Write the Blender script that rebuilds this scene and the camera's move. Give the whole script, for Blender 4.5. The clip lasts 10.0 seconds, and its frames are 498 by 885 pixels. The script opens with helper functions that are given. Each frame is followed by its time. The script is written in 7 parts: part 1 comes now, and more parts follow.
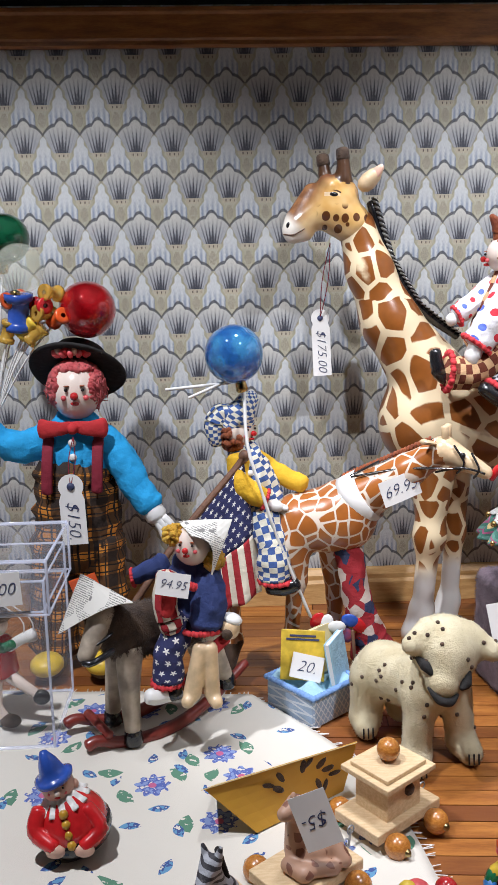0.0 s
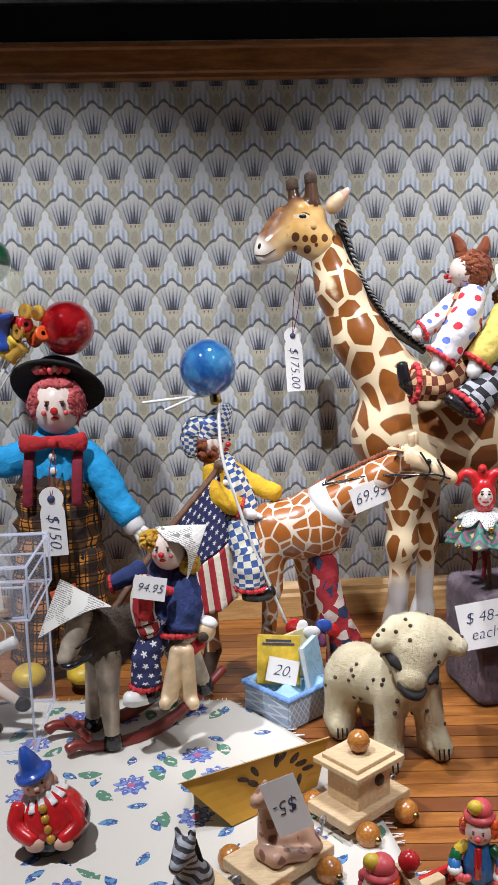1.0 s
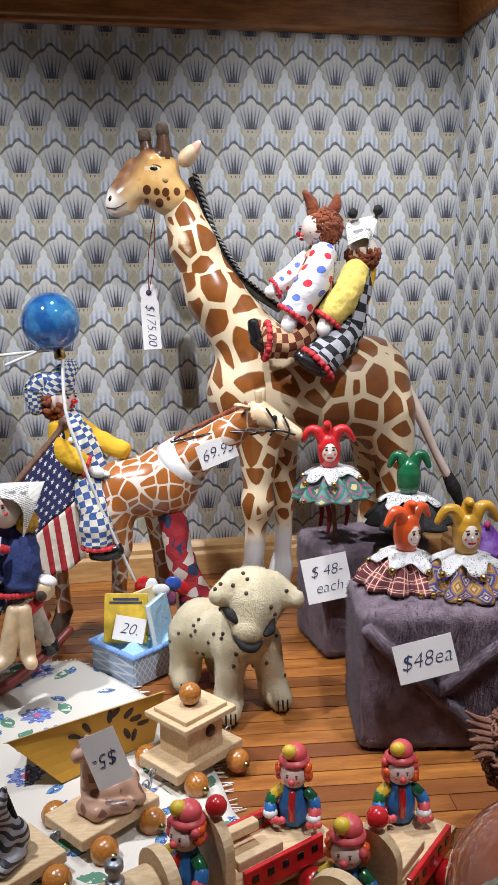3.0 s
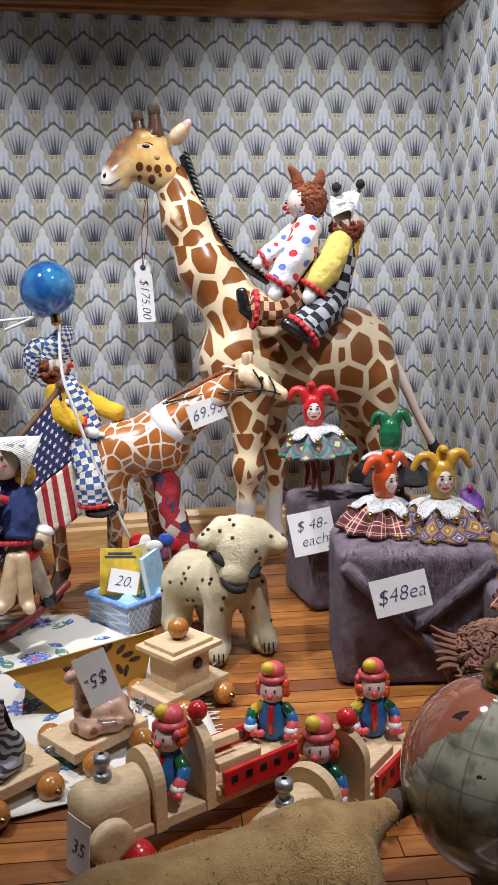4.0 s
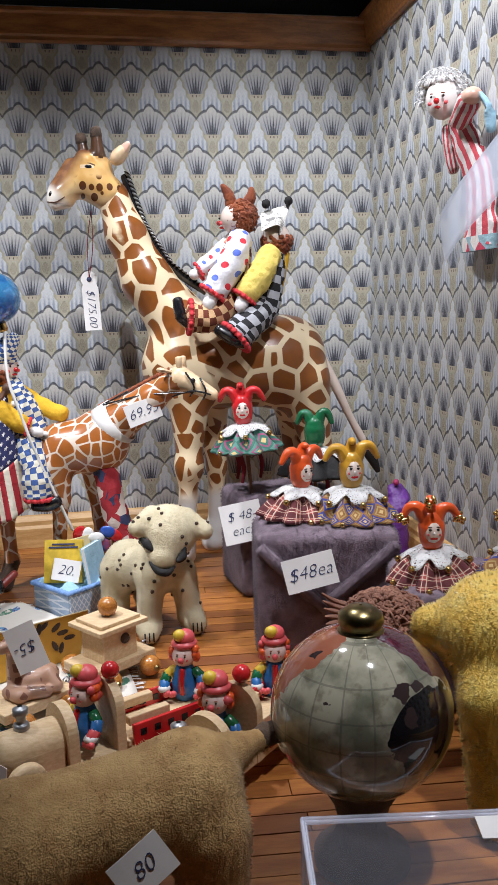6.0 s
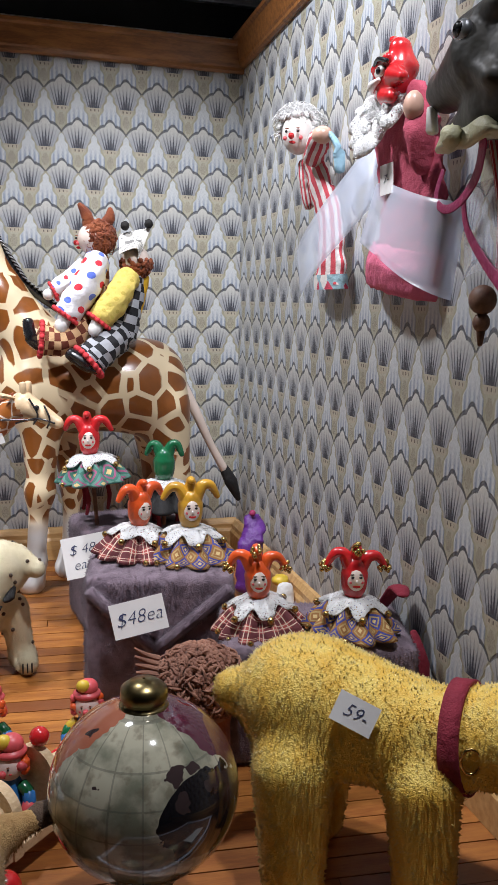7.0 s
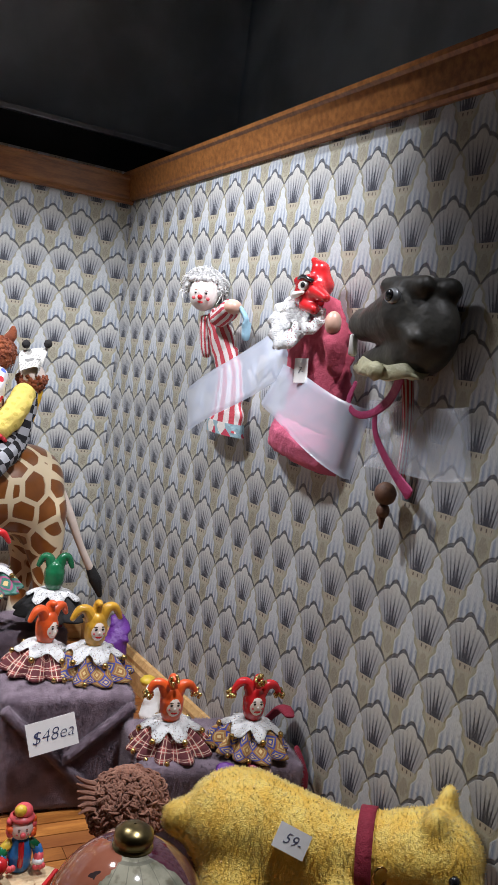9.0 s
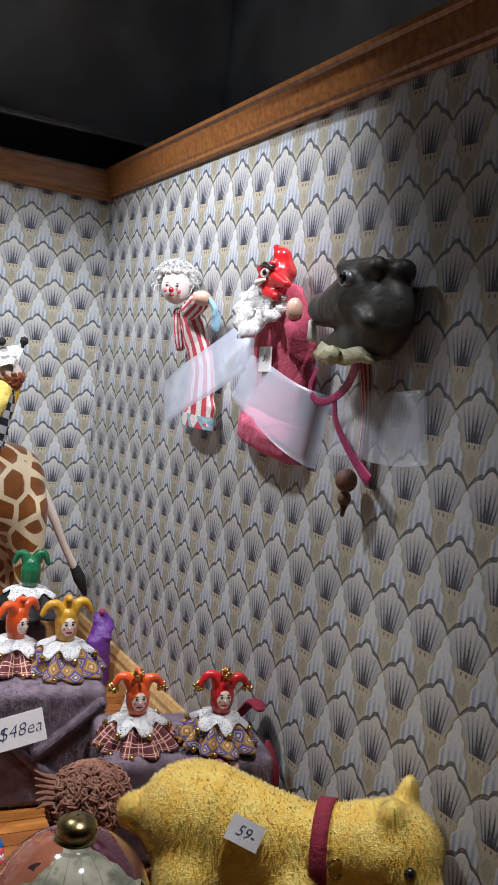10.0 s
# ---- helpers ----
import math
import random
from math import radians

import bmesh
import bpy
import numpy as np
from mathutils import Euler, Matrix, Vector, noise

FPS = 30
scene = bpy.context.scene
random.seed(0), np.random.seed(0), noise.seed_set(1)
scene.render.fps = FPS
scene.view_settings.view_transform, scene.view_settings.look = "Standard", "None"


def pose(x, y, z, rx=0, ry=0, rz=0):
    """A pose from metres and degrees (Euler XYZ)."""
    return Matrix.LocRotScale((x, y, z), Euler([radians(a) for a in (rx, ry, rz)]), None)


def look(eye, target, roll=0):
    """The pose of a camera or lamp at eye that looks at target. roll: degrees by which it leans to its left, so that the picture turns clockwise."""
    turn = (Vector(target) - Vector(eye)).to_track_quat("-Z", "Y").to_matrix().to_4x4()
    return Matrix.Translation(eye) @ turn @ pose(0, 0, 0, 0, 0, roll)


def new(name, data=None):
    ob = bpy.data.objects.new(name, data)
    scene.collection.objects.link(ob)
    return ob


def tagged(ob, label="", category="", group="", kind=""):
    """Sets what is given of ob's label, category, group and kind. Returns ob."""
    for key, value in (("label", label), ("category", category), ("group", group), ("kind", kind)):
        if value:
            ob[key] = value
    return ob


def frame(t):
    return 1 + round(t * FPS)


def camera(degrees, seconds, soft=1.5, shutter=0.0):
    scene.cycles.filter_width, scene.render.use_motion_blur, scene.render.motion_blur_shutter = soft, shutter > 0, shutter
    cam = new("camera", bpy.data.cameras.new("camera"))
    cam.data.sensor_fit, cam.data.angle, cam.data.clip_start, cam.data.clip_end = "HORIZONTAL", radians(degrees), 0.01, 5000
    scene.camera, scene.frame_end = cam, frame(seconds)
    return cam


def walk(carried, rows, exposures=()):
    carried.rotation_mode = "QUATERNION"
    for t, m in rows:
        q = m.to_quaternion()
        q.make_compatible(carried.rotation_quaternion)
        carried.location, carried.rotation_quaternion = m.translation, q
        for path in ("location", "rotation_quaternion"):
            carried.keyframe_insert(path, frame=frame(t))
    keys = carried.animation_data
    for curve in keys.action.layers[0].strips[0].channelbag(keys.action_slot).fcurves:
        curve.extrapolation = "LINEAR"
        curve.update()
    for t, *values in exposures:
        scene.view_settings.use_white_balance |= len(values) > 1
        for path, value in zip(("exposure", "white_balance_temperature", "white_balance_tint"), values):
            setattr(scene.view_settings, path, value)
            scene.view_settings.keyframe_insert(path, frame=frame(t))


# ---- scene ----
cam = camera(32.8, 10.0)
PATH = [
    (0, (-0.583, -1.215, 0.496), (-0.497, 0.744, 0.1), -1.2),
    (0.5, (-0.57, -1.207, 0.485), (-0.479, 0.759, 0.127), -1.6),
    (1, (-0.57, -1.255, 0.473), (-0.452, 0.716, 0.159), -1.8),
    (1.5, (-0.561, -1.276, 0.467), (-0.395, 0.694, 0.163), -1.5),
    (2, (-0.54, -1.279, 0.455), (-0.3, 0.678, 0.116), -1.1),
    (2.5, (-0.509, -1.251, 0.455), (-0.204, 0.689, 0.074), -0.6),
    (3, (-0.5, -1.256, 0.454), (-0.168, 0.678, 0.066), -0.8),
    (3.2, (-0.499, -1.263, 0.452), (-0.159, 0.671, 0.07), -0.8),
    (4.5, (-0.48, -1.346, 0.383), (-0.172, 0.6, 0.037), -1.5),
    (5, (-0.464, -1.376, 0.398), (-0.146, 0.573, 0.08), -1.6),
    (5.2, (-0.451, -1.399, 0.384), (-0.124, 0.548, 0.068), -1.7),
    (6.3, (-0.426, -1.416, 0.394), (-0.041, 0.519, 0.063), -1.2),
    (6.5, (-0.409, -1.422, 0.391), (0.016, 0.505, 0.064), -0.6),
    (7, (-0.351, -1.397, 0.43), (0.208, 0.494, 0.099), 1.1),
    (7.5, (-0.349, -1.364, 0.493), (0.416, 0.457, 0.181), 3.1),
    (8, (-0.422, -1.368, 0.526), (0.484, 0.393, 0.246), 5.7),
    (8.5, (-0.582, -1.367, 0.539), (0.433, 0.339, 0.292), 7.5),
    (9, (-0.553, -1.436, 0.556), (0.503, 0.25, 0.35), 7.3),
    (9.5, (-0.527, -1.436, 0.548), (0.519, 0.257, 0.353), 6.5),
    (10, (-0.494, -1.46, 0.545), (0.523, 0.251, 0.346), 6.2),
]
walk(cam, [(t, look(eye, target, roll)) for t, eye, target, roll in PATH])

# ---------- world and lamps ----------
world = bpy.data.worlds.new("world")
scene.world = world
world.use_nodes = True
world.node_tree.nodes["Background"].inputs[0].default_value = (0.55, 0.6, 0.7, 1)
world.node_tree.nodes["Background"].inputs[1].default_value = 0.03


def spot(name, at, aim, watts, cone, blend, radius, colour):
    data = bpy.data.lights.new(name, "SPOT")
    data.energy, data.spot_size, data.spot_blend = watts, radians(cone), blend
    data.shadow_soft_size, data.color = radius, colour
    ob = new(name, data)
    ob.matrix_world = look(at, aim)
    return ob


WHITE = (0.97, 0.98, 1.06)
spot("unseen_spot", (-0.45, -0.39, 1.18), (0.0, -0.37, 0.22), 33, 82, 0.75, 0.050, WHITE)
spot("unseen_spot", (-0.14, -0.95, 1.18), (-0.18, -0.14, 0.22), 34, 58, 0.7, 0.025, WHITE)
spot("unseen_spot", (-0.93, -0.68, 1.17), (-0.76, -0.24, 0.22), 46, 72, 0.7, 0.020, WHITE)
# Fill lamp added to brighten bear, lion and globe; no such source seen.
spot("unseen_spot", (-0.12, -1.00, 1.16), (-0.22, -0.87, 0.0), 28, 44, 0.8, 0.025, WHITE)

# ---------- material helpers ----------
V = Vector


class Sock:
    """Arithmetic on shader sockets."""

    def __init__(self, tree, s):
        self.t, self.s = tree, s

    def op(self, kind, *others, clamp=False):
        n = self.t.nodes.new("ShaderNodeMath")
        n.operation, n.use_clamp = kind, clamp
        for i, o in enumerate((self, *others)):
            if isinstance(o, Sock):
                self.t.links.new(o.s, n.inputs[i])
            else:
                n.inputs[i].default_value = o
        return Sock(self.t, n.outputs[0])

    def __add__(self, o): return self.op("ADD", o)
    def __sub__(self, o): return self.op("SUBTRACT", o)
    def __mul__(self, o): return self.op("MULTIPLY", o)
    def __truediv__(self, o): return self.op("DIVIDE", o)
    def __neg__(self): return self.op("MULTIPLY", -1.0)
    def abs(self): return self.op("ABSOLUTE")
    def sin(self): return self.op("SINE")
    def mod(self, o): return self.op("FLOORED_MODULO", o)
    def floor(self): return self.op("FLOOR")
    def lt(self, o): return self.op("LESS_THAN", o)
    def gt(self, o): return self.op("GREATER_THAN", o)
    def min(self, o): return self.op("MINIMUM", o)
    def max(self, o): return self.op("MAXIMUM", o)
    def pow(self, o): return self.op("POWER", o)

    def step(self, a, b):
        """Smooth step from a to b."""
        n = self.t.nodes.new("ShaderNodeMapRange")
        n.interpolation_type = "SMOOTHSTEP"
        self.t.links.new(self.s, n.inputs[0])
        n.inputs[1].default_value, n.inputs[2].default_value = a, b
        return Sock(self.t, n.outputs[0])


class Shade:
    """A material under construction."""

    def __init__(self, name, rough=0.5, metal=0.0):
        self.m = bpy.data.materials.new(name)
        self.m.use_nodes = True
        self.t = self.m.node_tree
        self.b = self.t.nodes["Principled BSDF"]
        self.b.inputs["Roughness"].default_value = rough
        self.b.inputs["Metallic"].default_value = metal

    def put(self, key, value):
        if isinstance(value, Sock):
            self.t.links.new(value.s, self.b.inputs[key])
        else:
            self.b.inputs[key].default_value = value
        return self

    def coords(self, which="Object"):
        n = self.t.nodes.new("ShaderNodeTexCoord")
        x = self.t.nodes.new("ShaderNodeSeparateXYZ")
        self.t.links.new(n.outputs[which], x.inputs[0])
        self.vec = n.outputs[which]
        return [Sock(self.t, o) for o in x.outputs]

    def noise(self, scale, detail=3.0, stretch=None, which="Object"):
        n = self.t.nodes.new("ShaderNodeTexNoise")
        c = self.t.nodes.new("ShaderNodeTexCoord")
        src = c.outputs[which]
        if stretch:
            mp = self.t.nodes.new("ShaderNodeMapping")
            mp.inputs["Scale"].default_value = stretch
            self.t.links.new(src, mp.inputs[0])
            src = mp.outputs[0]
        self.t.links.new(src, n.inputs["Vector"])
        n.inputs["Scale"].default_value, n.inputs["Detail"].default_value = scale, detail
        return Sock(self.t, n.outputs["Fac"])

    def voronoi(self, scale, feature="F1", rand=1.0, stretch=None, dims="3D"):
        n = self.t.nodes.new("ShaderNodeTexVoronoi")
        n.feature, n.voronoi_dimensions = feature, dims
        c = self.t.nodes.new("ShaderNodeTexCoord")
        src = c.outputs["Object"]
        if stretch:
            mp = self.t.nodes.new("ShaderNodeMapping")
            mp.inputs["Scale"].default_value = stretch
            self.t.links.new(src, mp.inputs[0])
            src = mp.outputs[0]
        self.t.links.new(src, n.inputs["Vector"])
        n.inputs["Scale"].default_value, n.inputs["Randomness"].default_value = scale, rand
        self.last = n
        return Sock(self.t, n.outputs["Distance"])

    def random(self):
        return Sock(self.t, self.t.nodes.new("ShaderNodeObjectInfo").outputs["Random"])

    def mix(self, fac, a, b):
        n = self.t.nodes.new("ShaderNodeMix")
        n.data_type = "RGBA"
        if isinstance(fac, Sock):
            self.t.links.new(fac.s, n.inputs[0])
        else:
            n.inputs[0].default_value = fac
        for i, c in ((6, a), (7, b)):
            if isinstance(c, Sock):
                self.t.links.new(c.s, n.inputs[i])
            else:
                n.inputs[i].default_value = (*c, 1)
        return Sock(self.t, n.outputs[2])

    def bump(self, height, strength=0.3, dist=0.001):
        n = self.t.nodes.new("ShaderNodeBump")
        n.inputs["Strength"].default_value, n.inputs["Distance"].default_value = strength, dist
        self.t.links.new(height.s, n.inputs["Height"])
        self.t.links.new(n.outputs[0], self.b.inputs["Normal"])
        return self


def dim(c, k):
    return tuple(x * k for x in c)


def paint(name, c, rough=0.5, var=0.2, scale=60, bump=0.15, bscale=400, metal=0.0, coat=0.0, c2=None, dist=0.0006):
    """Paint, plaster, plastic or cloth with a mottled colour and a fine relief."""
    s = Shade(name, rough, metal)
    a = s.noise(scale, 4)
    s.put("Base Color", s.mix(a.step(0.3, 0.7), dim(c, 1 - var), c2 or dim(c, 1 + var * 0.5)))
    if bump:
        s.bump(s.noise(bscale, 2), bump, dist)
    if coat:
        s.put("Coat Weight", coat).put("Coat Roughness", 0.08)
    return s.m


def cloth(name, c, pattern=None, c2=(0.8, 0.8, 0.8), su=1, sv=1, c3=(0.5, 0.05, 0.05), which="UV", rough=0.85):
    """Woven cloth with small creases; pattern is laid along the piece."""
    s = Shade(name, rough)
    u, v, _ = s.coords(which)
    n = s.noise(90, 3)
    base = s.mix(n, dim(c, 0.75), dim(c, 1.1))
    if pattern == "check":
        k = ((u * su).floor() + (v * sv).floor()).mod(2.0)
        base = s.mix(k, base, c2)
    elif pattern == "diamond":
        k = ((u * su + v * sv).floor() + (u * su - v * sv).floor()).mod(2.0)
        r = ((u * su + v * sv).mod(1.0) - 0.5).abs().max(((u * su - v * sv).mod(1.0) - 0.5).abs())
        base = s.mix(k, base, c2)
        base = s.mix((r - 0.30).abs().lt(0.05), base, c3)
        base = s.mix(r.lt(0.12), base, (0.6, 0.45, 0.2))
    elif pattern == "lattice":
        w = (u + v) * su
        lines = ((w + _ * su).mod(1.0).lt(0.22)).max((w - _ * su).mod(1.0).lt(0.22))
        base = s.mix(lines, base, c2)
    elif pattern == "stripe":
        base = s.mix((u * su).mod(1.0).gt(0.5), base, c2)
    elif pattern == "zebra":
        base = s.mix((_ * su + u * su * 0.4 + s.noise(45, 1) * 2.2).mod(1.0).gt(0.45), base, c2)
    elif pattern == "dots":
        a = (u * su).mod(1.0) - 0.5
        b = (v * sv).mod(1.0) - 0.5
        spot_ = (a * a + b * b).lt(0.05)
        row = ((u * su).floor() * 0.37 + (v * sv).floor() * 0.61).mod(1.0)
        dot = s.mix(row.gt(0.5), c2, c3)
        base = s.mix(spot_, base, dot)
    elif pattern == "stars":
        row = (v * sv).floor().mod(2.0) * 0.5
        a, b = (u * su + row).mod(1.0) - 0.5, (v * sv).mod(1.0) - 0.5
        rad = (a * a + b * b).pow(0.5)
        point = (b.op("ARCTAN2", a) * 5.0).sin() * 0.09 + 0.20
        base = s.mix((rad - point).lt(0.0), base, c2)
    elif pattern == "plaid":
        a = ((u * su).mod(1.0) - 0.5).abs()
        b = ((v * sv).mod(1.0) - 0.5).abs()
        base = s.mix(a.lt(0.24) * 0.85, base, c2)
        base = s.mix(b.lt(0.24) * 0.85, base, c2)
        base = s.mix((a - 0.36).abs().lt(0.03), base, c3)
        base = s.mix((b - 0.36).abs().lt(0.03), base, c3)
    elif pattern == "patch":
        vv = s.voronoi(70, rand=0.9)
        col = Sock(s.t, s.last.outputs["Color"])
        g = Sock(s.t, s.t.nodes.new("ShaderNodeSeparateColor").outputs[0])
        s.t.links.new(col.s, g.s.node.inputs[0])
        base = s.mix(g.gt(0.55), base, c2)
        base = s.mix(g.gt(0.8), base, c3)
    s.put("Base Color", base)
    s.bump(s.noise(800, 2) * 0.25 + s.noise(130, 4), 0.75, 0.0028)
    return s.m


def wood(name, c, c2, rough=0.45, along=(1, 12, 12), scale=18, coat=0.0, rnd=False):
    s = Shade(name, rough)
    g = s.noise(scale, 6, along)
    fine = s.noise(scale * 7, 3, along)
    f = (g * 0.7 + fine * 0.3).step(0.3, 0.7)
    col = s.mix(f, c, c2)
    if rnd:
        r = s.random()
        col = s.mix(r.pow(2.0) * 0.85, col, (0.15, 0.045, 0.016))
        col = s.mix((s.noise(7, 2)).step(0.5, 0.75) * 0.35, col, dim(c, 0.35))
    s.put("Base Color", col)
    s.bump(fine, 0.12, 0.0005)
    if coat:
        s.put("Coat Weight", coat).put("Coat Roughness", 0.2)
    return s.m


def fur(name, c, c2, rough=0.7, clear=0.16):
    s = Shade(name, rough)
    tone = s.mix(s.noise(70, 4).step(0.3, 0.7), c, c2)
    s.put("Base Color", s.mix(s.noise(17, 3).step(0.42, 0.72) * 0.45, tone, dim(c, 0.6)))
    s.put("Sheen Weight", 0.15)
    s.bump(s.noise(900, 3) + s.noise(260, 2), 0.7, 0.0016)
    thin = s.t.nodes.new("ShaderNodeBsdfTranslucent")
    thin.inputs[0].default_value = (*dim(c2, 1.1), 1)
    both = s.t.nodes.new("ShaderNodeMixShader")
    both.inputs[0].default_value = clear
    s.t.links.new(s.b.outputs[0], both.inputs[1])
    s.t.links.new(thin.outputs[0], both.inputs[2])
    s.t.links.new(both.outputs[0], s.t.nodes["Material Output"].inputs[0])
    return s.m


def glassy(name, c, rough=0.02, ior=1.45, tint=1.0):
    s = Shade(name, rough)
    s.put("Base Color", (*c, 1)).put("Transmission Weight", tint).put("IOR", ior)
    return s.m


def lace(name):
    """Crocheted cotton with small open holes."""
    s = Shade(name, 0.9)
    d = s.voronoi(420, "DISTANCE_TO_EDGE", 0.8)
    s.put("Base Color", (0.74, 0.74, 0.73, 1))
    s.put("Alpha", (d - 0.17).lt(0.0).max(s.noise(90, 2).gt(0.60)))
    s.bump(d * -1.0, 0.8, 0.002)
    return s.m


def sheer(name, c, rough, alpha):
    """A clear sheet: mostly see-through, with a pale gloss."""
    s = Shade(name, rough)
    s.put("Base Color", (*c, 1)).put("Alpha", alpha).put("Specular IOR Level", 0.8)
    return s.m


def lustre(name, deep, bright):
    """Hand-blown coloured glass with a mottled lustre."""
    s = Shade(name, 0.05)
    a = s.noise(38, 4)
    s.put("Base Color", s.mix(a.step(0.38, 0.64), deep, bright))
    s.put("Metallic", a.step(0.45, 0.7) * 0.25).put("Coat Weight", 1.0).put("Coat Roughness", 0.03)
    s.put("Transmission Weight", 0.6)
    return s.m


def wallpaper():
    """Rows of fans under scalloped arches, with pale flames between, in grey-blue, white and beige."""
    s = Shade("fan_wallpaper", 0.5)
    x, y, z = s.coords()
    un = x / 0.05
    zn = z / 0.0619
    grain = s.noise(420, 3, (4, 1, 0.6))
    patchy = s.noise(9, 3).step(0.3, 0.7)
    tan = (0.36, 0.34, 0.23)
    col = s.mix(patchy, (0.38, 0.365, 0.275), (0.46, 0.44, 0.34))
    relief = grain * 0.3
    for shift, drop in ((0.0, 0.0), (0.5, 1.0)):
        a = (un + 0.5 + shift).mod(1.0) - 0.5
        b = (-zn + 0.7 - drop).mod(2.0) - 0.7
        m = a.abs()
        inner = (m / 0.17) * (m / 0.17) * 0.13
        q = (m - 0.17) / 0.33
        outer = q * q * 0.20 + 0.13
        arch = inner.min(outer * m.gt(0.17) + (m.lt(0.17) * 9.0))
        wob = grain * 0.09 - 0.045
        # pale flame standing on the arch
        width = b.step(-0.69, -0.56) * 0.11 + b.step(-0.47, -0.36) * 0.10 + b.step(-0.26, -0.08) * 0.13 + wob * 0.5
        above = arch + 0.02 - b
        flame = (width - m).step(0.0, 0.035) * above.step(0.0, 0.02) * b.gt(-0.69)
        rim = (width - m).step(-0.075, -0.035) * above.step(0.0, 0.02) * b.gt(-0.71)
        streak = (((a + wob * 0.8) * 44.0).sin() * 0.5 + 0.5) * (b + wob * 3.0).step(-0.40, 0.02)
        tone = s.mix(streak * 0.85, (0.56, 0.585, 0.59), (0.20, 0.255, 0.36))
        col = s.mix(rim * 0.75, col, tan)
        col = s.mix(flame, col, tone)
        # fan under the arch
        side = (b - 0.33).max(0.0) * (-0.60) + 0.485
        fan = (b - arch).step(0.0, 0.02) * (side - m).step(0.0, 0.03) * (b.lt(0.70))
        lead = a / ((b * -0.80) + 0.94) + wob * 0.35
        rays = ((lead * 40.0).sin() * 0.5 + 0.5).pow(2.2)
        depth = (b + wob * 3.0).step(0.04, 0.55)
        deep = (b + (rays * 0.24) - lead.abs() * 0.55 + wob * 4.0).step(0.34, 0.62)
        inside = (lead.abs() * -1.0 + 0.56).step(0.0, 0.16)
        ink = (rays * depth * 0.80).max(deep * 0.95) * inside
        # printed fan tone, its pale top raised to carry the paper's shine as colour
        shade = s.mix(b.step(0.05, 0.55), (0.56, 0.555, 0.51), (0.36, 0.375, 0.40))
        col = s.mix(fan, col, s.mix(ink, shade, (0.018, 0.022, 0.038)))
        edge = fan * (((side - m) * -1.0 + 0.05).step(0.0, 0.04)) * b.step(0.30, 0.36)
        col = s.mix(edge * 0.6, col, tan)
        # cup with beads below the fan, and a small leaf
        cup = (b.gt(0.70) * b.lt(0.82)) * (m.lt(0.20))
        bead = ((a * 52.0).sin().gt(0.6)) * ((b - 0.755).abs().lt(0.026)) * m.lt(0.15)
        col = s.mix(cup * 0.8, col, (0.45, 0.40, 0.30))
        col = s.mix(bead, col, (0.12, 0.09, 0.07))
        leaf = (b.gt(0.86) * b.lt(1.16)) * ((m - ((b - 1.02).abs() * -0.55 + 0.13)).lt(0.0)) * ((lead * 75.0).sin().gt(-0.1))
        col = s.mix(leaf * 0.65, col, (0.17, 0.13, 0.09))
        line = ((b - arch + 0.01 + wob * 0.5).abs() * -1.0 + 0.046).step(0.0, 0.022)
        col = s.mix(line * 0.82, col, (0.050, 0.052, 0.062))
        relief = relief + flame * 0.8 + fan * 0.5 - line * 0.8 - ink * fan * 0.5
    col = s.mix(grain.step(0.4, 0.75) * 0.30, col, (0.14, 0.14, 0.15))
    col = s.mix(s.noise(700, 2, (5, 1, 0.35)).step(0.55, 0.75) * 0.30, col, (0.70, 0.71, 0.70))
    s.put("Base Color", col)
    s.put("Roughness", grain * 0.3 + 0.30)
    s.bump(relief, 0.6, 0.0015)
    return s.m


def hide(name, ground, patch, scale, gap, soft, sock=None, rough=0.28, small=0.0):
    """Painted giraffe coat: brown patches divided by a pale net."""
    s = Shade(name, rough)
    d = s.voronoi(scale, "F2", 0.8, (1, 1, 0.85)) - s.voronoi(scale, "F1", 0.8, (1, 1, 0.85))
    n = s.noise(60, 3)
    if small:
        e = s.voronoi(scale * small, "F2", 0.85, (1, 1, 0.8)) - s.voronoi(scale * small, "F1", 0.85, (1, 1, 0.8))
        zz = s.coords()[2]
        w = zz.step(0.455, 0.460).max(zz.step(0.205, 0.200))
        d = d + (e - d) * w
    brown = s.mix(n, dim(patch, 0.7), dim(patch, 1.35))
    cream = s.mix(s.noise(14, 3), ground, dim(ground, 0.8))
    f = (d + n * 0.10 - 0.05).step(gap, gap + soft)
    if sock:
        z = s.coords()[2]
        f = f * (z + s.noise(30, 2) * 0.03).step(sock, sock + 0.02)
        cream = s.mix((z + s.noise(30, 2) * 0.02).step(sock - 0.02, sock + 0.015), (0.75, 0.75, 0.73), cream)
    s.put("Base Color", s.mix(f, cream, brown))
    s.put("Coat Weight", 0.35).put("Coat Roughness", 0.15)
    s.bump(f * -1.0 + s.noise(120, 3) * 0.4, 0.12, 0.0008)
    return s.m


